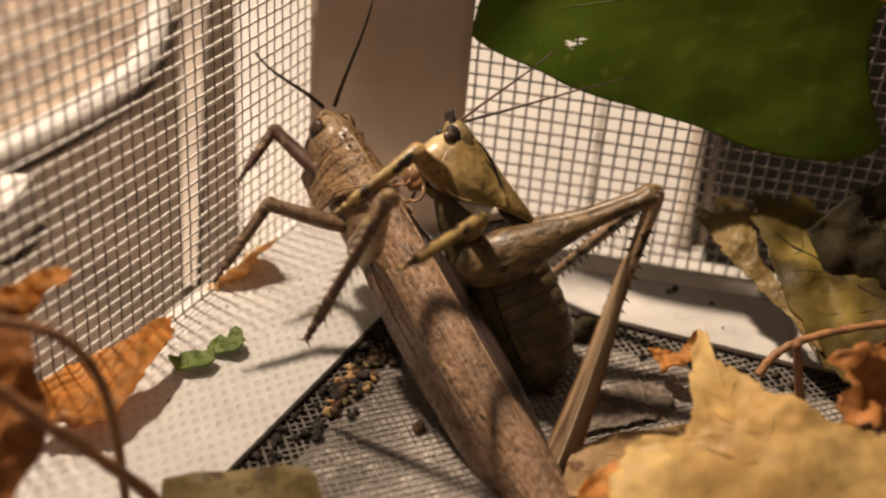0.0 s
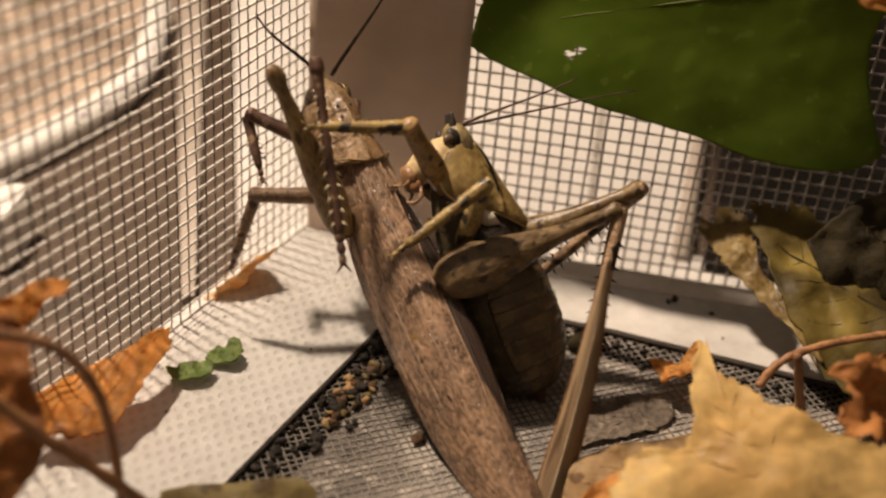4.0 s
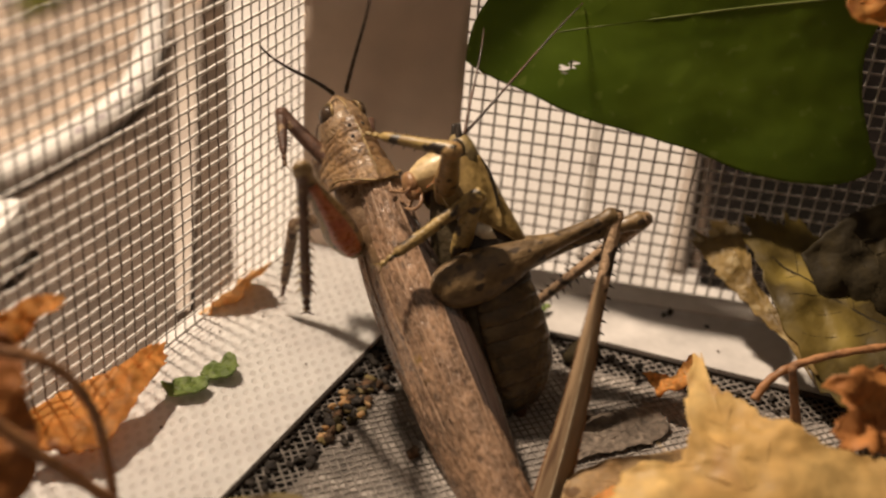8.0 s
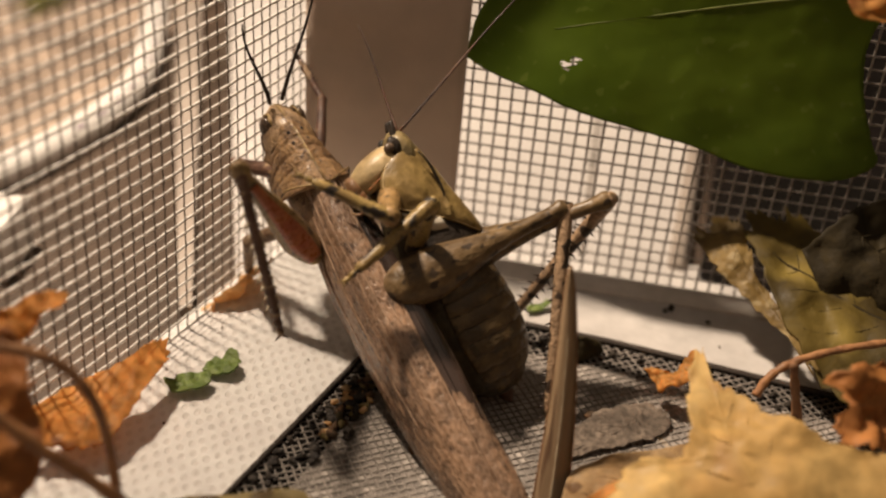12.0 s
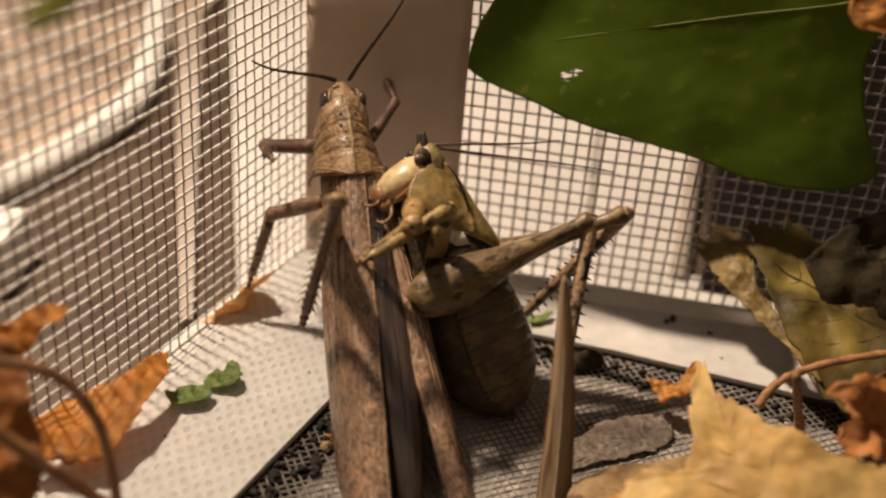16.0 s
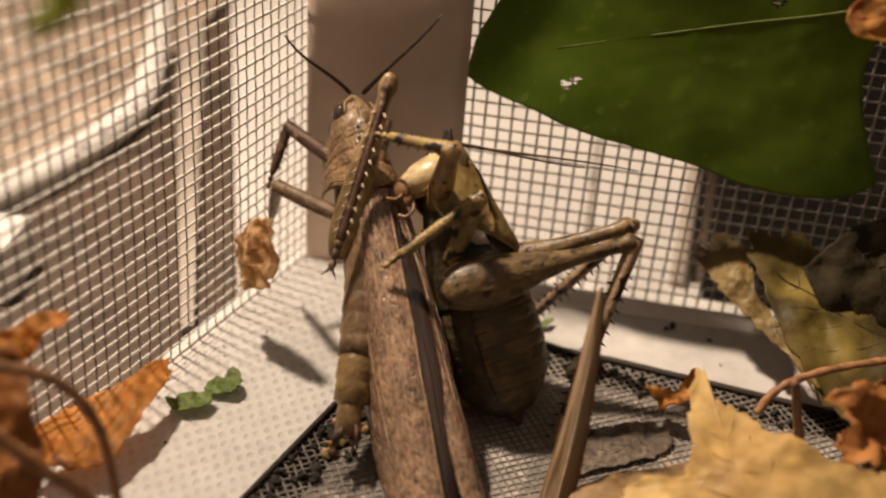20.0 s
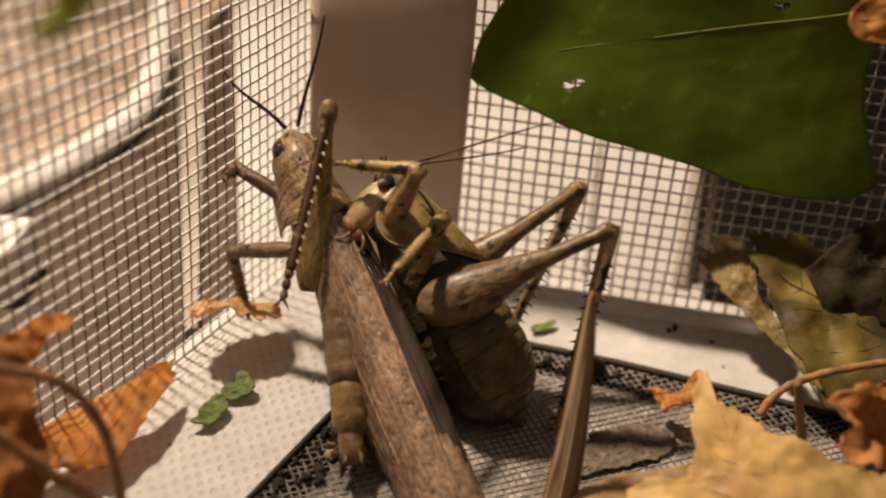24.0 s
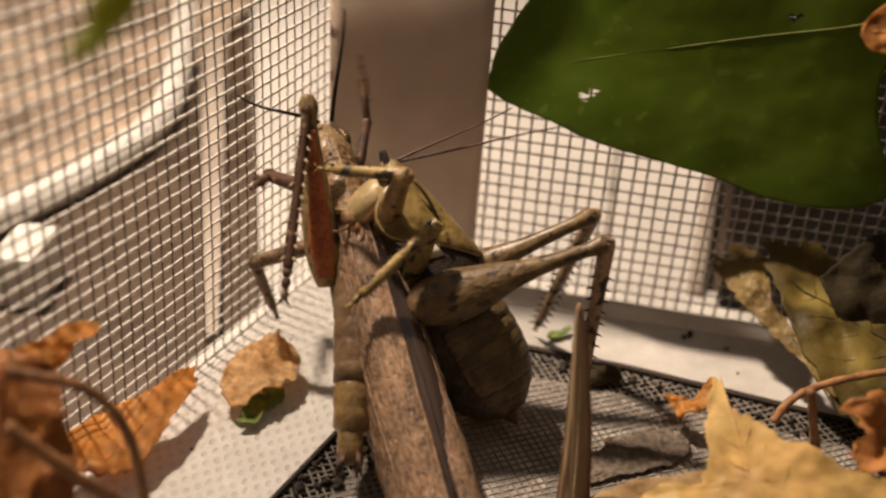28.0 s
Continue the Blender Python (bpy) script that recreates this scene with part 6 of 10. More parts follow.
    walk(MOVERS['brown_hind_femur'], [
        (0, pose(-0.00360, -0.00600, -0.00200, 111.9, -1.7, -49.0)), (0.5, pose(-0.00360, -0.00600, -0.00200, 107.1, -8.2, -38.3)),
        (0.75, pose(-0.00360, -0.00600, -0.00200, 114.6, 15.7, -86.3)), (1, pose(-0.00360, -0.00600, -0.00200, 99.0, 36.5, -141.9)),
        (1.25, pose(-0.00360, -0.00600, -0.00200, 111.9, 11.5, -83.9)), (1.5, pose(-0.00360, -0.00600, -0.00200, 98.3, -12.5, -31.1)),
        (2, pose(-0.00360, -0.00600, -0.00200, 100.8, 25.7, -84.8)), (2.5, pose(-0.00360, -0.00600, -0.00200, 113.6, -1.5, -47.3)),
        (2.75, pose(-0.00360, -0.00600, -0.00200, 123.1, 15.5, -105.3)), (3, pose(-0.00360, -0.00600, -0.00200, 112.0, 32.2, -169.0)),
        (3.17, pose(-0.00360, -0.00600, -0.00200, 108.9, -3.3, -127.9)), (3.33, pose(-0.00360, -0.00600, -0.00200, 80.8, -26.5, -78.5)),
        (3.5, pose(-0.00360, -0.00600, -0.00200, 43.3, -18.0, -21.9)), (4.5, pose(-0.00360, -0.00600, -0.00200, 57.7, -23.5, 17.2)),
        (5.5, pose(-0.00360, -0.00600, -0.00200, 65.6, -36.2, 57.4)), (5.67, pose(-0.00360, -0.00600, -0.00200, 114.6, -39.3, -11.2)),
        (5.83, pose(-0.00360, -0.00600, -0.00200, 139.0, -7.8, -58.8)), (6, pose(-0.00360, -0.00600, -0.00200, 134.4, 30.4, -97.2)),
        (6.5, pose(-0.00360, -0.00600, -0.00200, 96.7, 31.8, -137.4)), (6.75, pose(-0.00360, -0.00600, -0.00200, 74.6, -0.3, -85.8)),
        (7, pose(-0.00360, -0.00600, -0.00200, 39.1, -0.2, -28.2)), (7.5, pose(-0.00360, -0.00600, -0.00200, 38.4, -6.3, -24.8)),
        (7.67, pose(-0.00360, -0.00600, -0.00200, 67.1, -19.0, -77.1)), (7.83, pose(-0.00360, -0.00600, -0.00200, 94.6, -4.4, -128.7)),
        (8, pose(-0.00360, -0.00600, -0.00200, 97.1, 27.7, -172.8)), (8.5, pose(-0.00360, -0.00600, -0.00200, 53.8, 3.9, 148.8)),
        (9, pose(-0.00360, -0.00600, -0.00200, 56.3, -23.5, 110.3)), (9.5, pose(-0.00360, -0.00600, -0.00200, 54.0, -20.9, 115.5)),
        (10, pose(-0.00360, -0.00600, -0.00200, 93.9, -34.5, 38.1)), (10.5, pose(-0.00360, -0.00600, -0.00200, 62.6, -30.3, 93.3)),
        (10.67, pose(-0.00360, -0.00600, -0.00200, 58.7, 11.1, 133.4)), (10.83, pose(-0.00360, -0.00600, -0.00200, 86.3, 38.6, -172.0)),
        (11, pose(-0.00360, -0.00600, -0.00200, 127.7, 29.2, -104.3)), (11.5, pose(-0.00360, -0.00600, -0.00200, 118.9, 31.0, -131.6)),
        (12, pose(-0.00360, -0.00600, -0.00200, 103.6, 21.2, -169.6)), (12.5, pose(-0.00360, -0.00600, -0.00200, 119.9, 13.0, 179.8)),
        (14.5, pose(-0.00360, -0.00600, -0.00200, 109.0, 10.1, -175.8)), (15, pose(-0.00360, -0.00600, -0.00200, 100.8, 16.1, -171.7)),
        (15.5, pose(-0.00360, -0.00600, -0.00200, 103.2, 10.2, -175.7)), (15.67, pose(-0.00360, -0.00600, -0.00200, 106.5, 7.3, -123.3)),
        (15.83, pose(-0.00360, -0.00600, -0.00200, 106.3, 2.9, -71.5)), (16, pose(-0.00360, -0.00600, -0.00200, 103.9, 2.0, -19.3)),
        (16.17, pose(-0.00360, -0.00600, -0.00200, 101.1, 8.2, -73.0)), (16.33, pose(-0.00360, -0.00600, -0.00200, 93.8, 11.5, -127.4)),
        (16.5, pose(-0.00360, -0.00600, -0.00200, 86.8, 7.6, 178.2)), (17, pose(-0.00360, -0.00600, -0.00200, 78.8, 15.4, 179.5)),
        (18, pose(-0.00360, -0.00600, -0.00200, 110.5, 16.7, -178.5)), (18.17, pose(-0.00360, -0.00600, -0.00200, 112.8, -3.8, -125.5)),
        (18.33, pose(-0.00360, -0.00600, -0.00200, 96.8, -16.5, -69.6)), (18.5, pose(-0.00360, -0.00600, -0.00200, 77.1, -10.1, -12.0)),
        (18.67, pose(-0.00360, -0.00600, -0.00200, 92.4, -31.7, -66.8)), (18.83, pose(-0.00360, -0.00600, -0.00200, 122.6, -30.0, -131.7)),
        (19, pose(-0.00360, -0.00600, -0.00200, 135.0, -6.9, 175.1)), (19.5, pose(-0.00360, -0.00600, -0.00200, 141.2, 3.5, 156.1)),
        (19.67, pose(-0.00360, -0.00600, -0.00200, 126.0, -40.4, -159.3)), (19.83, pose(-0.00360, -0.00600, -0.00200, 61.6, -46.0, -73.3)),
        (20, pose(-0.00360, -0.00600, -0.00200, 38.2, -4.7, -23.1)), (20.5, pose(-0.00360, -0.00600, -0.00200, 38.2, -0.3, -31.2)),
        (21, pose(-0.00360, -0.00600, -0.00200, 38.7, -9.9, -16.8)), (21.5, pose(-0.00360, -0.00600, -0.00200, 37.5, -10.0, -13.9)),
        (23.5, pose(-0.00360, -0.00600, -0.00200, 53.0, -6.2, -19.1)), (24, pose(-0.00360, -0.00600, -0.00200, 38.9, -3.2, -25.1)),
        (25, pose(-0.00360, -0.00600, -0.00200, 69.0, -8.1, -16.1)), (25.5, pose(-0.00360, -0.00600, -0.00200, 77.2, -5.7, -20.5)),
        (26, pose(-0.00360, -0.00600, -0.00200, 71.8, -6.2, -21.1)), (26.5, pose(-0.00360, -0.00600, -0.00200, 67.2, -10.8, -10.7)),
        (26.67, pose(-0.00360, -0.00600, -0.00200, 69.8, 12.8, 44.2)), (26.83, pose(-0.00360, -0.00600, -0.00200, 92.4, 23.0, 106.0)),
        (27, pose(-0.00360, -0.00600, -0.00200, 112.3, 9.0, 166.4)), (27.5, pose(-0.00360, -0.00600, -0.00200, 121.5, 9.7, 168.2)),
        (28, pose(-0.00360, -0.00600, -0.00200, 144.1, 11.9, 171.2)),
    ])
    walk(MOVERS['brown_hind_tibia'], [
        (0, pose(-0.00899, -0.01003, 0.01469, -79.2, -0.6, 128.4)), (0.5, pose(-0.00881, -0.00863, 0.01503, -67.0, 4.5, 137.0)),
        (0.75, pose(-0.01079, -0.01090, 0.01376, -75.3, 5.1, 137.7)), (1, pose(-0.01366, -0.01031, 0.01229, -76.0, 10.9, 148.2)),
        (1.25, pose(-0.00992, -0.01002, 0.01437, -73.5, 7.2, 141.5)), (1.5, pose(-0.00824, -0.00623, 0.01539, -63.3, 11.7, 147.7)),
        (2, pose(-0.00626, -0.01394, 0.01393, -82.1, 2.1, 131.8)), (2.5, pose(-0.00919, -0.01057, 0.01449, -76.4, 11.0, 144.8)),
        (2.75, pose(-0.01414, -0.00729, 0.01253, -88.5, 20.0, 158.9)), (3, pose(-0.01362, -0.00108, 0.01212, -88.8, 16.4, 156.8)),
        (3.17, pose(-0.00760, -0.00164, 0.01500, -86.6, 3.8, 119.8)), (3.33, pose(-0.00236, 0.00234, 0.01390, -74.3, 5.4, 120.8)),
        (3.5, pose(-0.00225, 0.00758, 0.00974, -37.6, 13.0, 149.7)), (4.5, pose(-0.01224, 0.00139, 0.01195, -27.9, 14.4, 171.9)),
        (5.5, pose(-0.01508, -0.01015, 0.01123, -85.5, 13.0, 149.4)), (5.67, pose(-0.01522, -0.01134, 0.01066, -88.5, 15.3, 152.1)),
        (5.83, pose(-0.01605, -0.01167, 0.00970, -88.2, 21.0, 161.5)), (6, pose(-0.01691, -0.01088, 0.00909, -81.8, 27.0, 171.9)),
        (6.5, pose(-0.01196, -0.01083, 0.01319, -76.1, 13.6, 162.1)), (6.75, pose(0.00116, -0.00556, 0.01535, -25.7, 4.7, 125.1)),
        (7, pose(0.00296, 0.00634, 0.00934, -25.9, -3.9, 143.2)), (7.5, pose(0.00122, 0.00732, 0.00911, -29.8, 0.3, 145.1)),
        (7.67, pose(0.00202, 0.00083, 0.01368, -18.9, 3.4, 127.9)), (7.83, pose(-0.00387, -0.00402, 0.01589, -70.3, 1.8, 115.5)),
        (8, pose(-0.01210, -0.00484, 0.01382, -77.0, 13.0, 159.5)), (8.5, pose(-0.00994, -0.01459, 0.01249, -95.8, 21.8, 176.0)),
        (9, pose(-0.01090, -0.01508, 0.01172, -103.6, 20.0, 170.0)), (9.5, pose(-0.01091, -0.01524, 0.01160, -97.9, 25.3, -178.0)),
        (10, pose(-0.01084, -0.01323, 0.01281, -100.5, 11.5, 152.6)), (10.5, pose(-0.01140, -0.01452, 0.01181, -99.6, 17.8, 167.8)),
        (10.67, pose(-0.01243, -0.01027, 0.01309, -89.3, 18.7, 168.0)), (10.83, pose(-0.01454, -0.00871, 0.01204, -82.8, 23.4, -178.9)),
        (11, pose(-0.01597, -0.01002, 0.01044, -80.0, 27.6, -159.6)), (11.5, pose(-0.01549, -0.00629, 0.01151, -79.2, 17.6, 176.6)),
        (12, pose(-0.01058, -0.00298, 0.01431, -62.7, 9.5, 164.2)), (12.5, pose(-0.00708, 0.00298, 0.01320, -56.9, 6.9, 166.7)),
        (14.5, pose(-0.00701, -0.00037, 0.01476, -25.8, 3.9, 170.8)), (15, pose(-0.00895, -0.00336, 0.01498, -53.5, 7.0, 177.0)),
        (15.5, pose(-0.00700, -0.00213, 0.01525, -42.9, 5.0, 172.8)), (15.67, pose(-0.00908, -0.00503, 0.01512, -53.4, 7.0, 179.4)),
        (15.83, pose(-0.00811, -0.00843, 0.01525, -66.1, 5.4, 174.8)), (16, pose(-0.00444, -0.01028, 0.01546, -74.8, -0.5, 160.1)),
        (16.17, pose(-0.00618, -0.00942, 0.01548, -69.7, 1.3, 164.6)), (16.33, pose(-0.00672, -0.00812, 0.01560, -66.8, 1.7, 165.8)),
        (16.5, pose(-0.00601, -0.00693, 0.01581, -62.7, -0.1, 161.7)), (17, pose(-0.00831, -0.00945, 0.01503, -75.4, 11.3, 171.8)),
        (18, pose(-0.00862, 0.00017, 0.01415, -38.5, 10.3, 168.1)), (18.17, pose(-0.00864, -0.00105, 0.01456, -44.7, 9.4, 166.1)),
        (18.33, pose(-0.00737, -0.00198, 0.01514, -46.0, 7.9, 163.7)), (18.5, pose(-0.00577, -0.00143, 0.01527, -27.0, 7.1, 162.3)),
        (18.67, pose(-0.00802, 0.00239, 0.01330, -23.0, 5.3, 174.4)), (18.83, pose(-0.00580, 0.00611, 0.01113, -23.8, -2.1, 171.9)),
        (19, pose(-0.00099, 0.00655, 0.01064, -17.0, -13.0, 160.4)), (19.5, pose(0.00145, 0.00710, 0.00926, -25.2, -1.8, 146.6)),
        (19.67, pose(0.00149, 0.00723, 0.00909, -29.3, 0.0, 149.5)), (19.83, pose(0.00133, 0.00737, 0.00900, -28.3, 2.1, 152.8)),
        (20, pose(0.00111, 0.00737, 0.00909, -26.3, 4.3, 156.2)), (20.5, pose(0.00368, 0.00613, 0.00913, 8.1, -0.7, 147.0)),
        (21, pose(-0.00139, 0.00801, 0.00909, 14.7, 11.9, 167.1)), (21.5, pose(-0.00202, 0.00832, 0.00879, -25.4, 10.1, 166.3)),
        (23.5, pose(-0.00152, 0.00474, 0.01229, -24.9, 3.3, 155.6)), (24, pose(0.00177, 0.00695, 0.00929, -25.9, -0.3, 148.8)),
        (25, pose(-0.00409, 0.00085, 0.01464, -24.4, 4.3, 156.9)), (25.5, pose(-0.00384, -0.00165, 0.01547, -23.5, 3.3, 155.1)),
        (26, pose(-0.00330, -0.00009, 0.01500, -23.2, 4.3, 155.2)), (26.5, pose(-0.00536, 0.00143, 0.01430, -23.2, 5.5, 159.2)),
        (26.67, pose(-0.00525, 0.00107, 0.01447, -16.2, 5.1, 158.8)), (26.83, pose(-0.00481, 0.00096, 0.01455, -17.2, 4.4, 157.6)),
        (27, pose(-0.00453, 0.00125, 0.01445, -24.5, 4.0, 157.1)), (27.5, pose(-0.00421, 0.00374, 0.01313, -23.9, 4.1, 157.8)),
        (28, pose(-0.00352, 0.00874, 0.00833, -24.7, 5.9, 159.9)),
    ])
    walk(MOVERS['brown_foreR_femur'], [
        (0, pose(0.00260, 0.00500, -0.00220, -19.5, -22.8, -23.3)), (0.5, pose(0.00260, 0.00500, -0.00220, -22.3, -21.7, -20.5)),
        (1, pose(0.00260, 0.00500, -0.00220, -19.9, -17.4, -22.2)), (1.5, pose(0.00260, 0.00500, -0.00220, -26.8, -25.3, -14.1)),
        (2, pose(0.00260, 0.00500, -0.00220, -19.1, -22.4, -23.9)), (2.5, pose(0.00260, 0.00500, -0.00220, -18.8, -19.9, -23.8)),
        (3, pose(0.00260, 0.00500, -0.00220, -24.3, -20.9, -17.9)), (3.5, pose(0.00260, 0.00500, -0.00220, -21.3, -19.2, -21.4)),
        (5.5, pose(0.00260, 0.00500, -0.00220, -19.9, -18.1, -22.5)), (6, pose(0.00260, 0.00500, -0.00220, -22.8, -20.8, -19.8)),
        (6.5, pose(0.00260, 0.00500, -0.00220, -24.0, -14.4, -18.1)), (7, pose(0.00260, 0.00500, -0.00220, -29.3, -11.1, -11.1)),
        (7.5, pose(0.00260, 0.00500, -0.00220, -25.4, -12.4, -16.3)), (8, pose(0.00260, 0.00500, -0.00220, -24.6, -15.6, -17.7)),
        (8.5, pose(0.00260, 0.00500, -0.00220, 3.9, 2.8, -43.2)), (9, pose(0.00260, 0.00500, -0.00220, 32.1, 20.7, -68.6)),
        (9.5, pose(0.00260, 0.00500, -0.00220, 29.5, 22.4, -72.0)), (10, pose(0.00260, 0.00500, -0.00220, 40.5, -11.7, -26.1)),
        (10.5, pose(0.00260, 0.00500, -0.00220, -26.2, -16.9, -15.7)), (11, pose(0.00260, 0.00500, -0.00220, 35.8, 7.0, -46.0)),
        (11.5, pose(0.00260, 0.00500, -0.00220, 0.2, -6.9, -23.6)), (12, pose(0.00260, 0.00500, -0.00220, 3.4, -2.2, -28.0)),
        (12.5, pose(0.00260, 0.00500, -0.00220, -15.7, 8.7, -41.4)), (14.5, pose(0.00260, 0.00500, -0.00220, -24.2, -3.5, -14.0)),
        (15, pose(0.00260, 0.00500, -0.00220, -24.5, -3.8, -13.8)), (15.5, pose(0.00260, 0.00500, -0.00220, 29.1, 7.2, -32.2)),
        (16, pose(0.00260, 0.00500, -0.00220, -7.7, 8.2, -35.1)), (16.5, pose(0.00260, 0.00500, -0.00220, -7.7, 12.4, -41.8)),
        (17, pose(0.00260, 0.00500, -0.00220, 9.0, 11.8, -48.2)), (18, pose(0.00260, 0.00500, -0.00220, 10.5, 11.0, -47.3)),
        (18.5, pose(0.00260, 0.00500, -0.00220, 35.9, 6.5, -40.2)), (19, pose(0.00260, 0.00500, -0.00220, -4.9, 16.7, -30.1)),
        (19.5, pose(0.00260, 0.00500, -0.00220, -28.0, -12.5, -11.1)), (20, pose(0.00260, 0.00500, -0.00220, -21.1, -8.1, -18.9)),
        (20.5, pose(0.00260, 0.00500, -0.00220, -22.4, -9.0, -17.8)), (21, pose(0.00260, 0.00500, -0.00220, -22.7, -10.2, -18.6)),
        (21.5, pose(0.00260, 0.00500, -0.00220, 15.0, -5.3, -23.9)), (23.5, pose(0.00260, 0.00500, -0.00220, 10.9, 1.5, -32.4)),
        (24, pose(0.00260, 0.00500, -0.00220, -29.0, -13.7, -9.7)), (25, pose(0.00260, 0.00500, -0.00220, -29.1, -13.8, -9.6)),
        (25.5, pose(0.00260, 0.00500, -0.00220, -22.6, 5.8, -39.2)), (26, pose(0.00260, 0.00500, -0.00220, -24.4, -10.3, -16.3)),
        (26.5, pose(0.00260, 0.00500, -0.00220, -24.5, -9.9, -15.5)), (27, pose(0.00260, 0.00500, -0.00220, -25.0, -10.0, -14.8)),
        (27.5, pose(0.00260, 0.00500, -0.00220, -26.5, -11.0, -12.8)), (28, pose(0.00260, 0.00500, -0.00220, 16.0, -4.9, -23.4)),
    ])
    walk(MOVERS['brown_foreR_tibia'], [
        (0, pose(0.00629, 0.01111, -0.00451, -93.8, 12.4, 144.6)), (0.5, pose(0.00601, 0.01113, -0.00484, -91.7, 10.4, 145.5)),
        (1, pose(0.00597, 0.01124, -0.00464, -89.9, 12.1, 151.0)), (1.5, pose(0.00563, 0.01114, -0.00526, -92.0, 5.7, 141.5)),
        (2, pose(0.00633, 0.01110, -0.00447, -93.6, 13.0, 145.2)), (2.5, pose(0.00621, 0.01117, -0.00447, -91.9, 13.3, 148.2)),
        (3, pose(0.00575, 0.01117, -0.00508, -90.3, 8.5, 146.1)), (3.5, pose(0.00598, 0.01118, -0.00478, -90.3, 11.4, 148.5)),
        (5.5, pose(0.00603, 0.01121, -0.00462, -90.1, 12.5, 150.2)), (6, pose(0.00591, 0.01116, -0.00491, -90.8, 9.9, 146.4)),
        (6.5, pose(0.00545, 0.01128, -0.00515, -86.2, 8.5, 153.4)), (7, pose(0.00456, 0.01128, -0.00580, -82.6, 2.1, 154.2)),
        (7.5, pose(0.00517, 0.01131, -0.00534, -84.6, 6.7, 155.1)), (8, pose(0.00547, 0.01125, -0.00521, -86.6, 8.2, 151.8)),
        (8.17, pose(0.00623, 0.01097, -0.00403, -80.2, -23.8, 108.9)), (8.33, pose(0.00698, 0.01070, -0.00286, -46.0, -39.1, 48.3)),
        (8.5, pose(0.00774, 0.01043, -0.00169, -14.2, -21.0, -10.1)), (9, pose(0.00903, 0.00600, 0.00153, -32.8, -29.1, 3.9)),
        (9.5, pose(0.00924, 0.00568, 0.00121, -28.8, -28.7, 2.8)), (10, pose(0.00422, 0.01056, 0.00257, 38.8, -22.4, -10.0)),
        (10.17, pose(0.00460, 0.01078, -0.00008, -4.2, -58.2, 43.5)), (10.33, pose(0.00497, 0.01100, -0.00272, -73.2, -38.7, 122.2)),
        (10.5, pose(0.00535, 0.01122, -0.00537, -86.8, 6.8, 149.8)), (11, pose(0.00735, 0.00883, 0.00216, -90.8, -4.3, 137.8)),
        (11.25, pose(0.00647, 0.01035, -0.00001, -36.7, -55.3, 74.6)), (11.5, pose(0.00560, 0.01187, -0.00218, 37.0, -17.1, -7.4)),
        (12, pose(0.00609, 0.01162, -0.00176, 4.4, -19.0, -0.5)), (12.5, pose(0.00714, 0.01062, -0.00420, -17.8, -23.7, 16.5)),
        (13.5, pose(0.00579, 0.01111, -0.00474, -62.2, -32.6, 99.2)), (14.5, pose(0.00443, 0.01159, -0.00527, -81.2, 3.0, 165.2)),
        (15, pose(0.00442, 0.01158, -0.00531, -81.3, 2.8, 164.6)), (15.25, pose(0.00545, 0.01094, -0.00195, -60.7, -30.4, 96.0)),
        (15.5, pose(0.00648, 0.01031, 0.00141, -19.9, -18.9, 15.0)), (16, pose(0.00675, 0.01117, -0.00319, -19.6, -18.0, 12.2)),
        (16.5, pose(0.00739, 0.01069, -0.00318, -22.0, -19.2, 15.6)), (17, pose(0.00828, 0.00976, -0.00105, -25.2, -24.2, 12.4)),
        (18, pose(0.00819, 0.00981, -0.00086, -24.4, -23.2, 9.1)), (18.5, pose(0.00690, 0.00932, 0.00217, -28.2, -22.5, 7.4)),
        (18.75, pose(0.00654, 0.01044, -0.00032, -64.9, -41.9, 76.7)), (19, pose(0.00619, 0.01156, -0.00281, -98.4, -19.3, 143.5)),
        (19.5, pose(0.00462, 0.01136, -0.00563, -84.1, 2.3, 153.3)), (20, pose(0.00522, 0.01150, -0.00488, -83.2, 9.1, 162.7)),
        (20.5, pose(0.00514, 0.01147, -0.00502, -83.7, 7.9, 160.5)), (21, pose(0.00529, 0.01140, -0.00504, -83.9, 8.8, 159.3)),
        (21.17, pose(0.00532, 0.01150, -0.00345, -56.6, 49.7, -153.5)), (21.33, pose(0.00535, 0.01159, -0.00186, 12.5, 42.4, -67.9)),
        (21.5, pose(0.00538, 0.01169, -0.00027, 29.2, -1.9, -28.9)), (23.5, pose(0.00657, 0.01120, -0.00078, 40.7, -8.5, -17.5)),
        (23.67, pose(0.00590, 0.01124, -0.00243, 12.9, -52.7, 25.4)), (23.83, pose(0.00523, 0.01128, -0.00408, -66.2, -45.5, 116.8)),
        (24, pose(0.00456, 0.01132, -0.00574, -84.3, 1.4, 151.6)), (25, pose(0.00455, 0.01132, -0.00574, -84.2, 1.4, 151.4)),
        (25.17, pose(0.00528, 0.01106, -0.00552, -67.5, 32.0, -156.7)), (25.33, pose(0.00602, 0.01081, -0.00529, -26.5, 32.7, -87.1)),
        (25.5, pose(0.00675, 0.01055, -0.00507, -8.5, 2.7, -34.5)), (25.67, pose(0.00618, 0.01083, -0.00513, -24.8, 31.8, -84.1)),
        (25.83, pose(0.00562, 0.01112, -0.00519, -64.1, 34.0, -150.6)), (26, pose(0.00505, 0.01140, -0.00525, -83.8, 6.5, 157.8)),
        (26.5, pose(0.00494, 0.01143, -0.00526, -83.9, 5.7, 158.0)), (27, pose(0.00487, 0.01143, -0.00532, -83.9, 5.0, 157.5)),
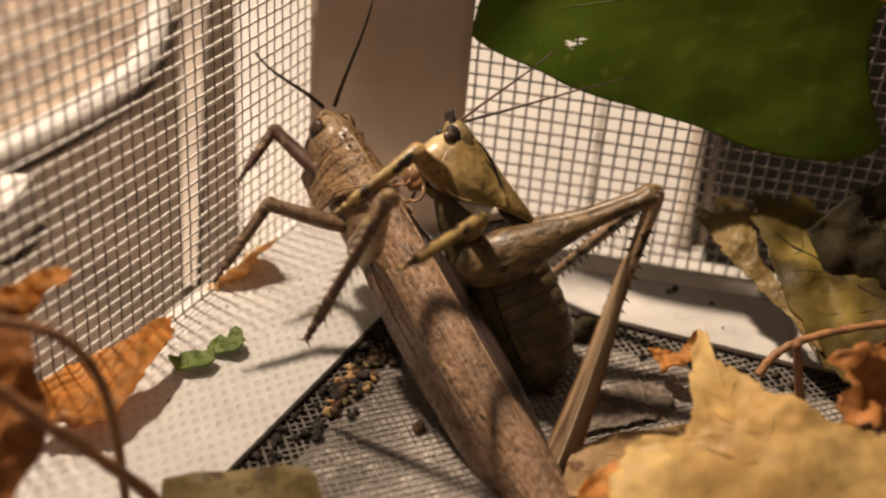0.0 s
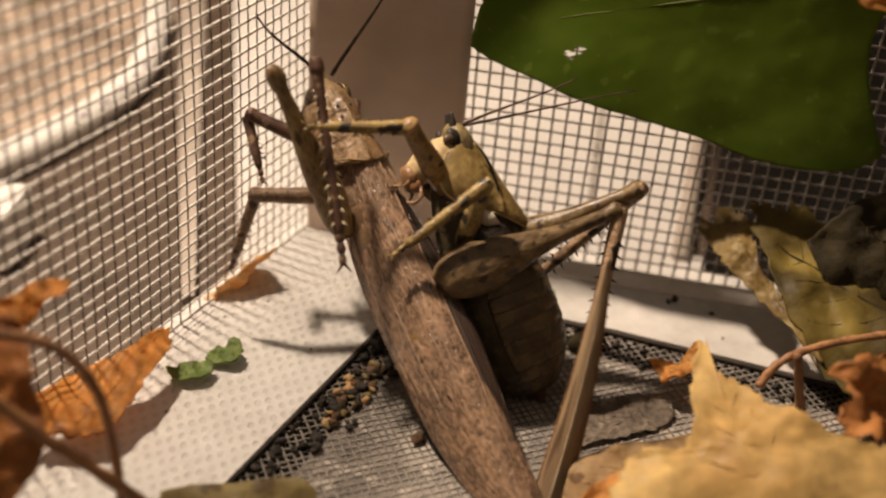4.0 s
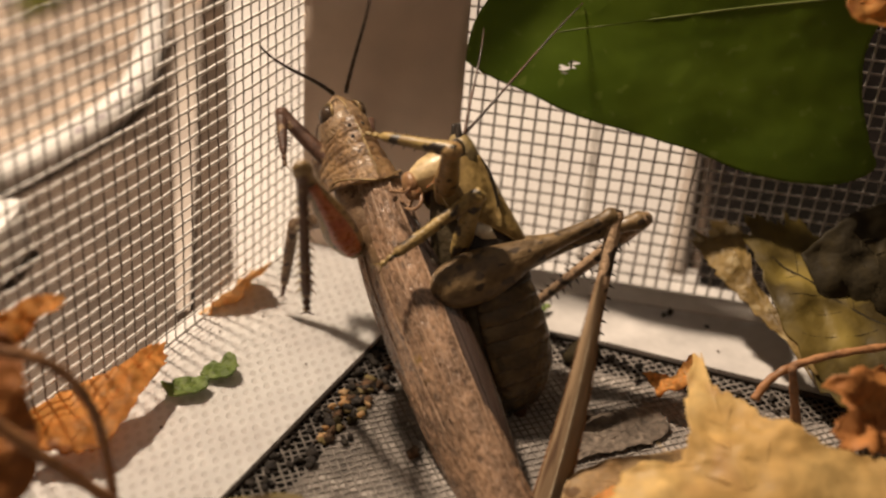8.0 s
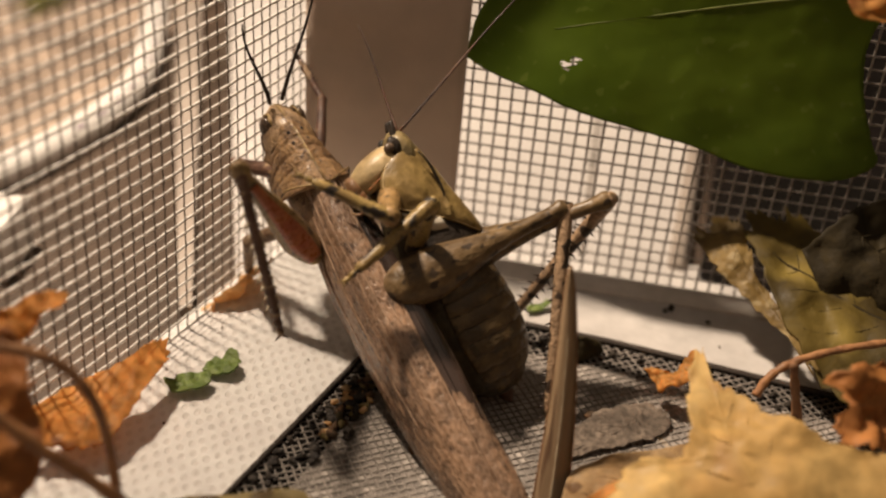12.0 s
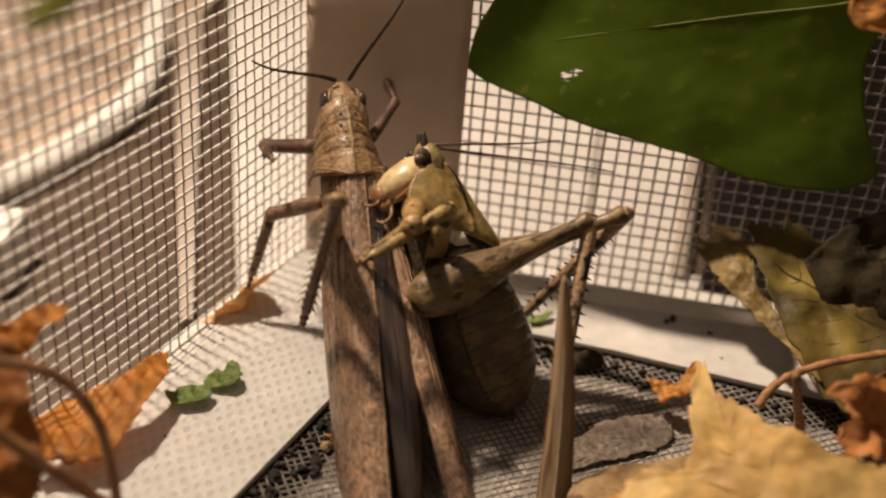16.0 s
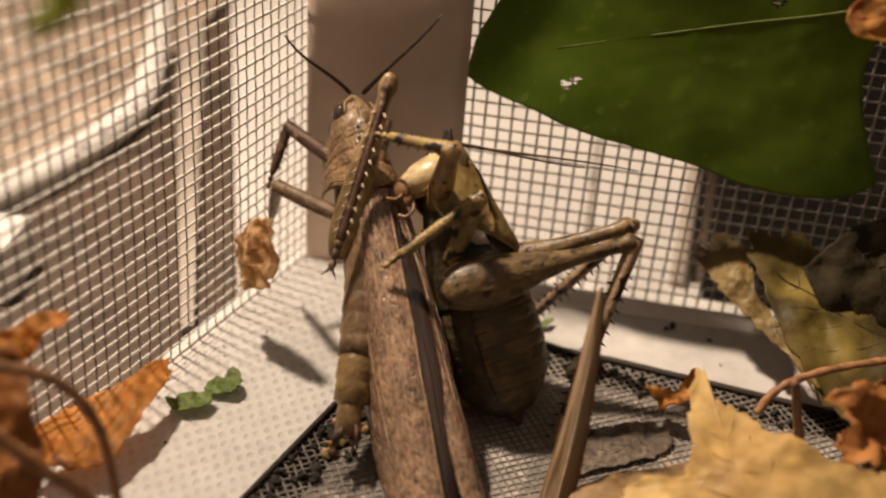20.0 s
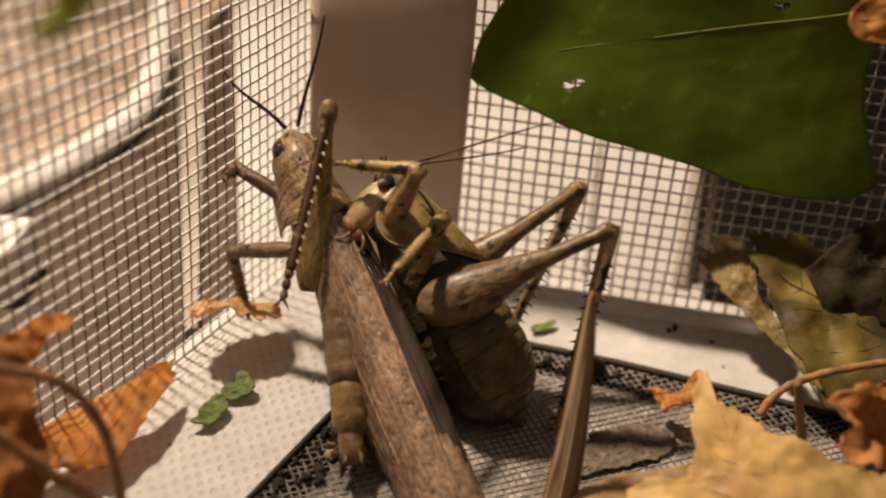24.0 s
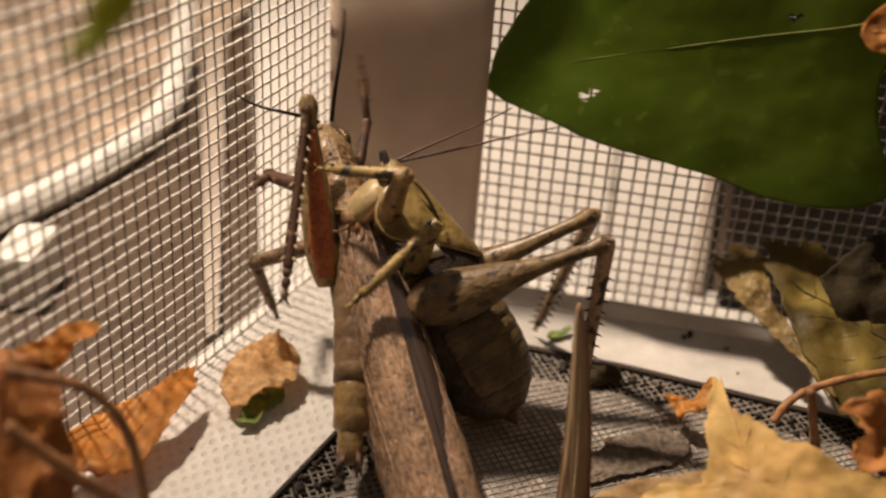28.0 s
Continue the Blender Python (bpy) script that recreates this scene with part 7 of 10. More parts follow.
        (27.5, pose(0.00472, 0.01140, -0.00549, -84.0, 3.4, 155.5)), (27.67, pose(0.00491, 0.01150, -0.00371, -67.7, -42.0, 122.2)),
        (27.83, pose(0.00511, 0.01159, -0.00193, 4.8, -53.7, 37.5)), (28, pose(0.00530, 0.01169, -0.00014, 37.8, -13.6, -9.8)),
    ])
    walk(MOVERS['brown_antennaL'], [
        (0, pose(-0.00070, 0.01100, 0.00160, 40.0, -43.0, 16.5)), (0.5, pose(-0.00070, 0.01100, 0.00160, 19.2, -44.7, 51.6)),
        (1, pose(-0.00070, 0.01100, 0.00160, 23.4, -42.9, 43.7)), (1.5, pose(-0.00070, 0.01100, 0.00160, 58.4, -34.9, 4.5)),
        (2, pose(-0.00070, 0.01100, 0.00160, 42.7, -43.1, 17.3)), (2.5, pose(-0.00070, 0.01100, 0.00160, 37.1, -42.0, 20.7)),
        (3, pose(-0.00070, 0.01100, 0.00160, 44.9, -38.7, 19.3)), (3.5, pose(-0.00070, 0.01100, 0.00160, 43.9, -37.1, 12.7)),
        (5.5, pose(-0.00070, 0.01100, 0.00160, 33.7, -42.8, 38.7)), (6, pose(-0.00070, 0.01100, 0.00160, 49.0, -37.8, 13.7)),
        (6.5, pose(-0.00070, 0.01100, 0.00160, 23.5, -38.7, 50.5)), (7, pose(-0.00070, 0.01100, 0.00160, 44.1, -25.3, 18.1)),
        (7.5, pose(-0.00070, 0.01100, 0.00160, 47.0, -26.9, 12.0)), (8, pose(-0.00070, 0.01100, 0.00160, 33.9, -36.7, 30.7)),
        (8.5, pose(-0.00070, 0.01100, 0.00160, 32.7, -37.8, 33.1)), (9, pose(-0.00070, 0.01100, 0.00160, 39.0, -36.5, 23.7)),
        (9.5, pose(-0.00070, 0.01100, 0.00160, 40.3, -36.5, 23.7)), (10, pose(-0.00070, 0.01100, 0.00160, 42.1, -34.4, 16.5)),
        (10.5, pose(-0.00070, 0.01100, 0.00160, 35.9, -37.4, 34.0)), (11, pose(-0.00070, 0.01100, 0.00160, 56.4, -27.3, 9.2)),
        (11.5, pose(-0.00070, 0.01100, 0.00160, 66.4, -8.6, -17.5)), (12, pose(-0.00070, 0.01100, 0.00160, 65.0, -8.4, -15.1)),
        (12.5, pose(-0.00070, 0.01100, 0.00160, 47.4, -27.2, 24.9)), (14.5, pose(-0.00070, 0.01100, 0.00160, 34.8, -31.5, 52.2)),
        (15, pose(-0.00070, 0.01100, 0.00160, 35.4, -31.8, 53.0)), (15.5, pose(-0.00070, 0.01100, 0.00160, 33.9, -32.8, 60.6)),
        (16, pose(-0.00070, 0.01100, 0.00160, 27.7, -33.1, 65.1)), (16.5, pose(-0.00070, 0.01100, 0.00160, 27.8, -33.4, 67.6)),
        (17, pose(-0.00070, 0.01100, 0.00160, 24.7, -36.1, 67.8)), (18, pose(-0.00070, 0.01100, 0.00160, 29.3, -36.3, 61.0)),
        (18.5, pose(-0.00070, 0.01100, 0.00160, 32.1, -35.7, 50.9)), (19, pose(-0.00070, 0.01100, 0.00160, 66.5, 0.7, 4.0)),
        (19.5, pose(-0.00070, 0.01100, 0.00160, 56.6, -21.0, 5.6)), (20, pose(-0.00070, 0.01100, 0.00160, 40.3, -32.0, 32.2)),
        (20.5, pose(-0.00070, 0.01100, 0.00160, 47.1, -22.9, 8.2)), (21, pose(-0.00070, 0.01100, 0.00160, 38.5, -34.7, 38.9)),
        (21.5, pose(-0.00070, 0.01100, 0.00160, 51.3, -23.1, 7.6)), (23.5, pose(-0.00070, 0.01100, 0.00160, 49.6, -29.7, 24.2)),
        (24, pose(-0.00070, 0.01100, 0.00160, 50.9, -26.8, 16.4)), (25, pose(-0.00070, 0.01100, 0.00160, 46.9, -31.4, 28.7)),
        (25.5, pose(-0.00070, 0.01100, 0.00160, 34.3, -34.9, 43.5)), (26, pose(-0.00070, 0.01100, 0.00160, 46.2, -32.4, 32.2)),
        (26.5, pose(-0.00070, 0.01100, 0.00160, 36.0, -34.3, 41.8)), (27, pose(-0.00070, 0.01100, 0.00160, 38.6, -33.3, 37.7)),
        (27.5, pose(-0.00070, 0.01100, 0.00160, 51.8, -32.9, 36.0)), (28, pose(-0.00070, 0.01100, 0.00160, 33.2, -36.1, 51.9)),
    ])
    walk(MOVERS['brown_antennaR'], [
        (0, pose(0.00070, 0.01100, 0.00160, 67.0, -5.6, -39.2)), (0.5, pose(0.00070, 0.01100, 0.00160, 64.0, -0.9, -41.3)),
        (1, pose(0.00070, 0.01100, 0.00160, 62.8, -8.7, -30.3)), (1.5, pose(0.00070, 0.01100, 0.00160, 64.7, 1.2, -42.3)),
        (2, pose(0.00070, 0.01100, 0.00160, 67.4, 10.2, -54.2)), (2.5, pose(0.00070, 0.01100, 0.00160, 65.0, -6.7, -36.0)),
        (3, pose(0.00070, 0.01100, 0.00160, 62.8, 8.3, -48.9)), (3.5, pose(0.00070, 0.01100, 0.00160, 63.8, 5.1, -46.3)),
        (5.5, pose(0.00070, 0.01100, 0.00160, 67.8, 2.3, -43.0)), (6, pose(0.00070, 0.01100, 0.00160, 66.6, 2.6, -43.8)),
        (6.5, pose(0.00070, 0.01100, 0.00160, 67.3, 2.7, -37.7)), (7, pose(0.00070, 0.01100, 0.00160, 48.3, 17.2, -51.4)),
        (7.5, pose(0.00070, 0.01100, 0.00160, 55.0, 15.3, -51.8)), (8, pose(0.00070, 0.01100, 0.00160, 58.6, -5.8, -28.2)),
        (8.5, pose(0.00070, 0.01100, 0.00160, 56.9, -12.3, -21.0)), (9, pose(0.00070, 0.01100, 0.00160, 60.1, -7.3, -28.1)),
        (9.5, pose(0.00070, 0.01100, 0.00160, 59.7, -5.8, -30.2)), (10, pose(0.00070, 0.01100, 0.00160, 58.4, -8.8, -26.9)),
        (10.5, pose(0.00070, 0.01100, 0.00160, 59.7, -8.0, -25.6)), (11, pose(0.00070, 0.01100, 0.00160, 58.2, -2.3, -29.6)),
        (11.5, pose(0.00070, 0.01100, 0.00160, 55.5, -0.1, -29.7)), (12, pose(0.00070, 0.01100, 0.00160, 54.5, 6.4, -36.3)),
        (12.5, pose(0.00070, 0.01100, 0.00160, 61.7, -0.6, -23.0)), (14.5, pose(0.00070, 0.01100, 0.00160, 52.6, 6.1, -25.8)),
        (15, pose(0.00070, 0.01100, 0.00160, 53.8, 3.9, -22.9)), (15.5, pose(0.00070, 0.01100, 0.00160, 55.6, 1.2, -18.7)),
        (16, pose(0.00070, 0.01100, 0.00160, 52.6, 9.6, -32.4)), (16.5, pose(0.00070, 0.01100, 0.00160, 54.8, 5.3, -24.9)),
        (17, pose(0.00070, 0.01100, 0.00160, 58.5, -2.6, -22.8)), (18, pose(0.00070, 0.01100, 0.00160, 57.9, 0.0, -26.9)),
        (18.5, pose(0.00070, 0.01100, 0.00160, 54.9, 3.8, -31.9)), (19, pose(0.00070, 0.01100, 0.00160, 41.9, 21.3, -34.0)),
        (19.5, pose(0.00070, 0.01100, 0.00160, 49.5, 18.8, -53.4)), (20, pose(0.00070, 0.01100, 0.00160, 53.4, 11.5, -43.6)),
        (20.5, pose(0.00070, 0.01100, 0.00160, 52.0, 20.4, -57.5)), (21, pose(0.00070, 0.01100, 0.00160, 54.2, 6.3, -38.5)),
        (21.5, pose(0.00070, 0.01100, 0.00160, 62.4, 7.2, -37.6)), (23.5, pose(0.00070, 0.01100, 0.00160, 54.8, -0.7, -25.7)),
        (24, pose(0.00070, 0.01100, 0.00160, 54.2, 0.8, -27.9)), (25, pose(0.00070, 0.01100, 0.00160, 53.3, -1.7, -24.8)),
        (25.5, pose(0.00070, 0.01100, 0.00160, 56.0, -6.0, -18.9)), (26, pose(0.00070, 0.01100, 0.00160, 56.6, 2.2, -31.2)),
        (26.5, pose(0.00070, 0.01100, 0.00160, 54.5, 9.7, -40.2)), (27, pose(0.00070, 0.01100, 0.00160, 56.0, 8.1, -37.5)),
        (27.5, pose(0.00070, 0.01100, 0.00160, 52.4, 29.7, -75.7)), (28, pose(0.00070, 0.01100, 0.00160, 54.8, -7.0, -17.5)),
    ])
    walk(MOVERS['brown_hindwing'], [
        (0, pose(0, 0, 0, 0, 0, 0.0)), (0.5, pose(0, 0, 0, 0, 0, 0.0)), (1, pose(0, 0, 0, 0, 0, 0.0)), (1.5, pose(0, 0, 0, 0, 0, 0.0)),
        (2, pose(0, 0, 0, 0, 0, 0.0)), (2.5, pose(0, 0, 0, 0, 0, 0.0)), (3, pose(0, 0, 0, 0, 0, 0.0)), (3.5, pose(0, 0, 0, 0, 0, 0.0)),
        (5.5, pose(0, 0, 0, 0, 0, 0.0)), (6, pose(0, 0, 0, 0, 0, 0.0)), (6.5, pose(0, 0, 0, 0, 0, 0.0)), (7, pose(0, 0, 0, 0, 0, 0.0)),
        (7.5, pose(0, 0, 0, 0, 0, 0.0)), (8, pose(0, 0, 0, 0, 0, 0.0)), (8.5, pose(0, 0, 0, 0, 0, 0.6)), (9, pose(0, 0, 0, 0, 0, 1.2)),
        (9.5, pose(0, 0, 0, 0, 0, 0.6)), (10, pose(0, 0, 0, 0, 0, 0.0)), (10.5, pose(0, 0, 0, 0, 0, -1.8)), (11, pose(0, 0, 0, 0, 0, -3.6)),
        (11.5, pose(0, 0, 0, 0, 0, -3.0)), (12, pose(0, 0, 0, 0, 0, -2.4)), (12.5, pose(0, 0, 0, 0, 0, -1.5)), (14.5, pose(0, 0, 0, 0, 0, 0.0)),
        (15, pose(0, 0, 0, 0, 0, 0.8)), (15.5, pose(0, 0, 0, 0, 0, -0.3)), (16, pose(0, 0, 0, 0, 0, -1.4)), (16.5, pose(0, 0, 0, 0, 0, -1.4)),
        (17, pose(0, 0, 0, 0, 0, -1.5)), (18, pose(0, 0, 0, 0, 0, -2.0)), (18.5, pose(0, 0, 0, 0, 0, -1.8)), (19, pose(0, 0, 0, 0, 0, -4.9)),
        (19.5, pose(0, 0, 0, 0, 0, 0.5)), (20, pose(0, 0, 0, 0, 0, 0.0)), (20.5, pose(0, 0, 0, 0, 0, 0.0)), (21, pose(0, 0, 0, 0, 0, 0.0)),
        (21.5, pose(0, 0, 0, 0, 0, 0.0)), (23.5, pose(0, 0, 0, 0, 0, 0.0)), (24, pose(0, 0, 0, 0, 0, -0.8)), (25, pose(0, 0, 0, 0, 0, -1.9)),
        (25.5, pose(0, 0, 0, 0, 0, -1.2)), (26, pose(0, 0, 0, 0, 0, -2.0)), (26.5, pose(0, 0, 0, 0, 0, -3.0)), (27, pose(0, 0, 0, 0, 0, -3.3)),
        (27.5, pose(0, 0, 0, 0, 0, -2.8)), (28, pose(0, 0, 0, 0, 0, -0.9)),
    ])
    walk(MOVERS['brown_tegmenL'], [
        (0, pose(-0.00040, 0.00150, 0.00120, 0.0, -0.0, 2.0)), (0.5, pose(-0.00040, 0.00150, 0.00120, 0.0, -0.0, 2.0)),
        (1, pose(-0.00040, 0.00150, 0.00120, 0.0, -0.0, 2.0)), (1.5, pose(-0.00040, 0.00150, 0.00120, 0.0, -0.0, 2.0)),
        (2, pose(-0.00040, 0.00150, 0.00120, 0.0, -0.0, 2.0)), (2.5, pose(-0.00040, 0.00150, 0.00120, 0.0, -0.0, 2.0)),
        (3, pose(-0.00040, 0.00150, 0.00120, 0.0, -0.0, 2.0)), (3.5, pose(-0.00040, 0.00150, 0.00120, 0.0, -0.0, 2.0)),
        (5.5, pose(-0.00040, 0.00150, 0.00120, 0.0, -0.0, 2.0)), (6, pose(-0.00040, 0.00150, 0.00120, 0.0, -0.0, 2.0)),
        (6.5, pose(-0.00040, 0.00150, 0.00120, 0.0, -0.0, 1.9)), (7, pose(-0.00040, 0.00150, 0.00120, 0.0, -0.0, 1.9)),
        (7.5, pose(-0.00040, 0.00150, 0.00120, 0.0, -0.0, 1.9)), (8, pose(-0.00040, 0.00150, 0.00120, 0.0, -0.0, 2.0)),
        (8.5, pose(-0.00040, 0.00150, 0.00120, 0.0, -0.0, 2.6)), (9, pose(-0.00040, 0.00150, 0.00120, 0.0, -0.0, 3.2)),
        (9.5, pose(-0.00040, 0.00150, 0.00120, 0.0, -0.0, 2.6)), (10, pose(-0.00040, 0.00150, 0.00120, 0.0, -0.0, 2.0)),
        (10.5, pose(-0.00040, 0.00150, 0.00120, 0.0, -0.0, 0.2)), (11, pose(-0.00040, 0.00150, 0.00120, 0.0, -0.0, -1.6)),
        (11.5, pose(-0.00040, 0.00150, 0.00120, 0.0, -0.0, -1.1)), (12, pose(-0.00040, 0.00150, 0.00120, 0.0, -0.0, -0.5)),
        (12.5, pose(-0.00040, 0.00150, 0.00120, 0.0, -0.0, 0.3)), (14.5, pose(-0.00040, 0.00150, 0.00120, 0.0, -0.0, 1.4)),
        (15, pose(-0.00040, 0.00150, 0.00120, 0.0, -0.0, 0.9)), (15.5, pose(-0.00040, 0.00150, 0.00120, 0.0, -0.0, -0.6)),
        (16, pose(-0.00040, 0.00150, 0.00120, 0.0, -0.0, -2.1)), (16.5, pose(-0.00040, 0.00150, 0.00120, 0.0, -0.0, -1.9)),
        (17, pose(-0.00040, 0.00150, 0.00120, 0.0, -0.0, -1.6)), (18, pose(-0.00040, 0.00150, 0.00120, 0.0, -0.0, -1.4)),
        (18.5, pose(-0.00040, 0.00150, 0.00120, 0.0, -0.0, -1.6)), (19, pose(-0.00040, 0.00150, 0.00120, 0.0, -0.0, -4.4)),
        (19.5, pose(-0.00040, 0.00150, 0.00120, 0.0, -0.0, 2.0)), (20, pose(-0.00040, 0.00150, 0.00120, 0.0, -0.0, 1.5)),
        (20.5, pose(-0.00040, 0.00150, 0.00120, 0.0, -0.0, 1.6)), (21, pose(-0.00040, 0.00150, 0.00120, 0.0, -0.0, 1.6)),
        (21.5, pose(-0.00040, 0.00150, 0.00120, 0.0, -0.0, 1.7)), (23.5, pose(-0.00040, 0.00150, 0.00120, 0.0, -0.0, 1.8)),
        (24, pose(-0.00040, 0.00150, 0.00120, 0.0, -0.0, 1.1)), (25, pose(-0.00040, 0.00150, 0.00120, 0.0, -0.0, 0.0)),
        (25.5, pose(-0.00040, 0.00150, 0.00120, 0.0, -0.0, 0.6)), (26, pose(-0.00040, 0.00150, 0.00120, 0.0, -0.0, -0.2)),
        (26.5, pose(-0.00040, 0.00150, 0.00120, 0.0, -0.0, -1.3)), (27, pose(-0.00040, 0.00150, 0.00120, 0.0, -0.0, -1.7)),
        (27.5, pose(-0.00040, 0.00150, 0.00120, 0.0, -0.0, -1.2)), (28, pose(-0.0004, 0.0015, 0.0012, 0, -0, 0.7)),
    ])
    walk(MOVERS['brown_tegmenR'], [
        (0, pose(0.00200, 0.00150, 0.00120, 0.0, -0.0, 2.0)), (0.5, pose(0.00200, 0.00150, 0.00120, 0.0, -0.0, 2.0)),
        (1, pose(0.00200, 0.00150, 0.00120, 0.0, -0.0, 2.0)), (1.5, pose(0.00200, 0.00150, 0.00120, 0.0, -0.0, 2.0)),
        (2, pose(0.00200, 0.00150, 0.00120, 0.0, -0.0, 2.0)), (2.5, pose(0.00200, 0.00150, 0.00120, 0.0, -0.0, 2.0)),
        (3, pose(0.00200, 0.00150, 0.00120, 0.0, -0.0, 2.0)), (3.5, pose(0.00200, 0.00150, 0.00120, 0.0, -0.0, 2.0)),
        (5.5, pose(0.00200, 0.00150, 0.00120, 0.0, -0.0, 2.0)), (6, pose(0.00200, 0.00150, 0.00120, 0.0, -0.0, 2.0)),
        (6.5, pose(0.00200, 0.00150, 0.00120, 0.0, -0.0, 2.5)), (7, pose(0.00200, 0.00150, 0.00120, 0.0, -0.0, 3.0)),
        (7.5, pose(0.00200, 0.00150, 0.00120, 0.0, -0.0, 2.5)), (8, pose(0.00200, 0.00150, 0.00120, 0.0, -0.0, 2.0)),
        (8.5, pose(0.00200, 0.00150, 0.00120, 0.0, -0.0, 2.6)), (9, pose(0.00200, 0.00150, 0.00120, 0.0, -0.0, 3.2)),
        (9.5, pose(0.00200, 0.00150, 0.00120, 0.0, -0.0, 2.6)), (10, pose(0.00200, 0.00150, 0.00120, 0.0, -0.0, 2.0)),
        (10.5, pose(0.00200, 0.00150, 0.00120, 0.0, -0.0, 0.2)), (11, pose(0.00200, 0.00150, 0.00120, 0.0, -0.0, -1.6)),
        (11.5, pose(0.00200, 0.00150, 0.00120, 0.0, -0.0, -0.5)), (12, pose(0.00200, 0.00150, 0.00120, 0.0, -0.0, 0.6)),
        (12.5, pose(0.00200, 0.00150, 0.00120, 0.0, -0.0, 2.5)), (14.5, pose(0.00200, 0.00150, 0.00120, 0.0, -0.0, 7.0)),
        (15, pose(0.00200, 0.00150, 0.00120, 0.0, -0.0, 9.0)), (15.5, pose(0.00200, 0.00150, 0.00120, 0.0, -0.0, 8.4)),
        (16, pose(0.00200, 0.00150, 0.00120, 0.0, -0.0, 7.8)), (16.5, pose(0.00200, 0.00150, 0.00120, 0.0, -0.0, 7.4)),
        (17, pose(0.00200, 0.00150, 0.00120, 0.0, -0.0, 7.0)), (18, pose(0.00200, 0.00150, 0.00120, 0.0, -0.0, 5.8)),
        (18.5, pose(0.00200, 0.00150, 0.00120, 0.0, -0.0, 6.4)), (19, pose(0.002, 0.0015, 0.0012, 0, -0, 2.9)),
        (19.5, pose(0.00200, 0.00150, 0.00120, 0.0, -0.0, 7.0)), (20, pose(0.00200, 0.00150, 0.00120, 0.0, -0.0, 6.0)),
        (20.5, pose(0.00200, 0.00150, 0.00120, 0.0, -0.0, 5.5)), (21, pose(0.00200, 0.00150, 0.00120, 0.0, -0.0, 5.0)),
        (21.5, pose(0.00200, 0.00150, 0.00120, 0.0, -0.0, 4.7)), (23.5, pose(0.00200, 0.00150, 0.00120, 0.0, -0.0, 3.3)),
        (24, pose(0.00200, 0.00150, 0.00120, 0.0, -0.0, 2.2)), (25, pose(0.00200, 0.00150, 0.00120, 0.0, -0.0, 1.1)),
        (25.5, pose(0.00200, 0.00150, 0.00120, 0.0, -0.0, 2.3)), (26, pose(0.00200, 0.00150, 0.00120, 0.0, -0.0, 2.0)),
        (26.5, pose(0.00200, 0.00150, 0.00120, 0.0, -0.0, 1.5)), (27, pose(0.00200, 0.00150, 0.00120, 0.0, -0.0, 1.7)),
        (27.5, pose(0.00200, 0.00150, 0.00120, 0.0, -0.0, 2.2)), (28, pose(0.002, 0.0015, 0.0012, 0, -0, 4.1)),
    ])
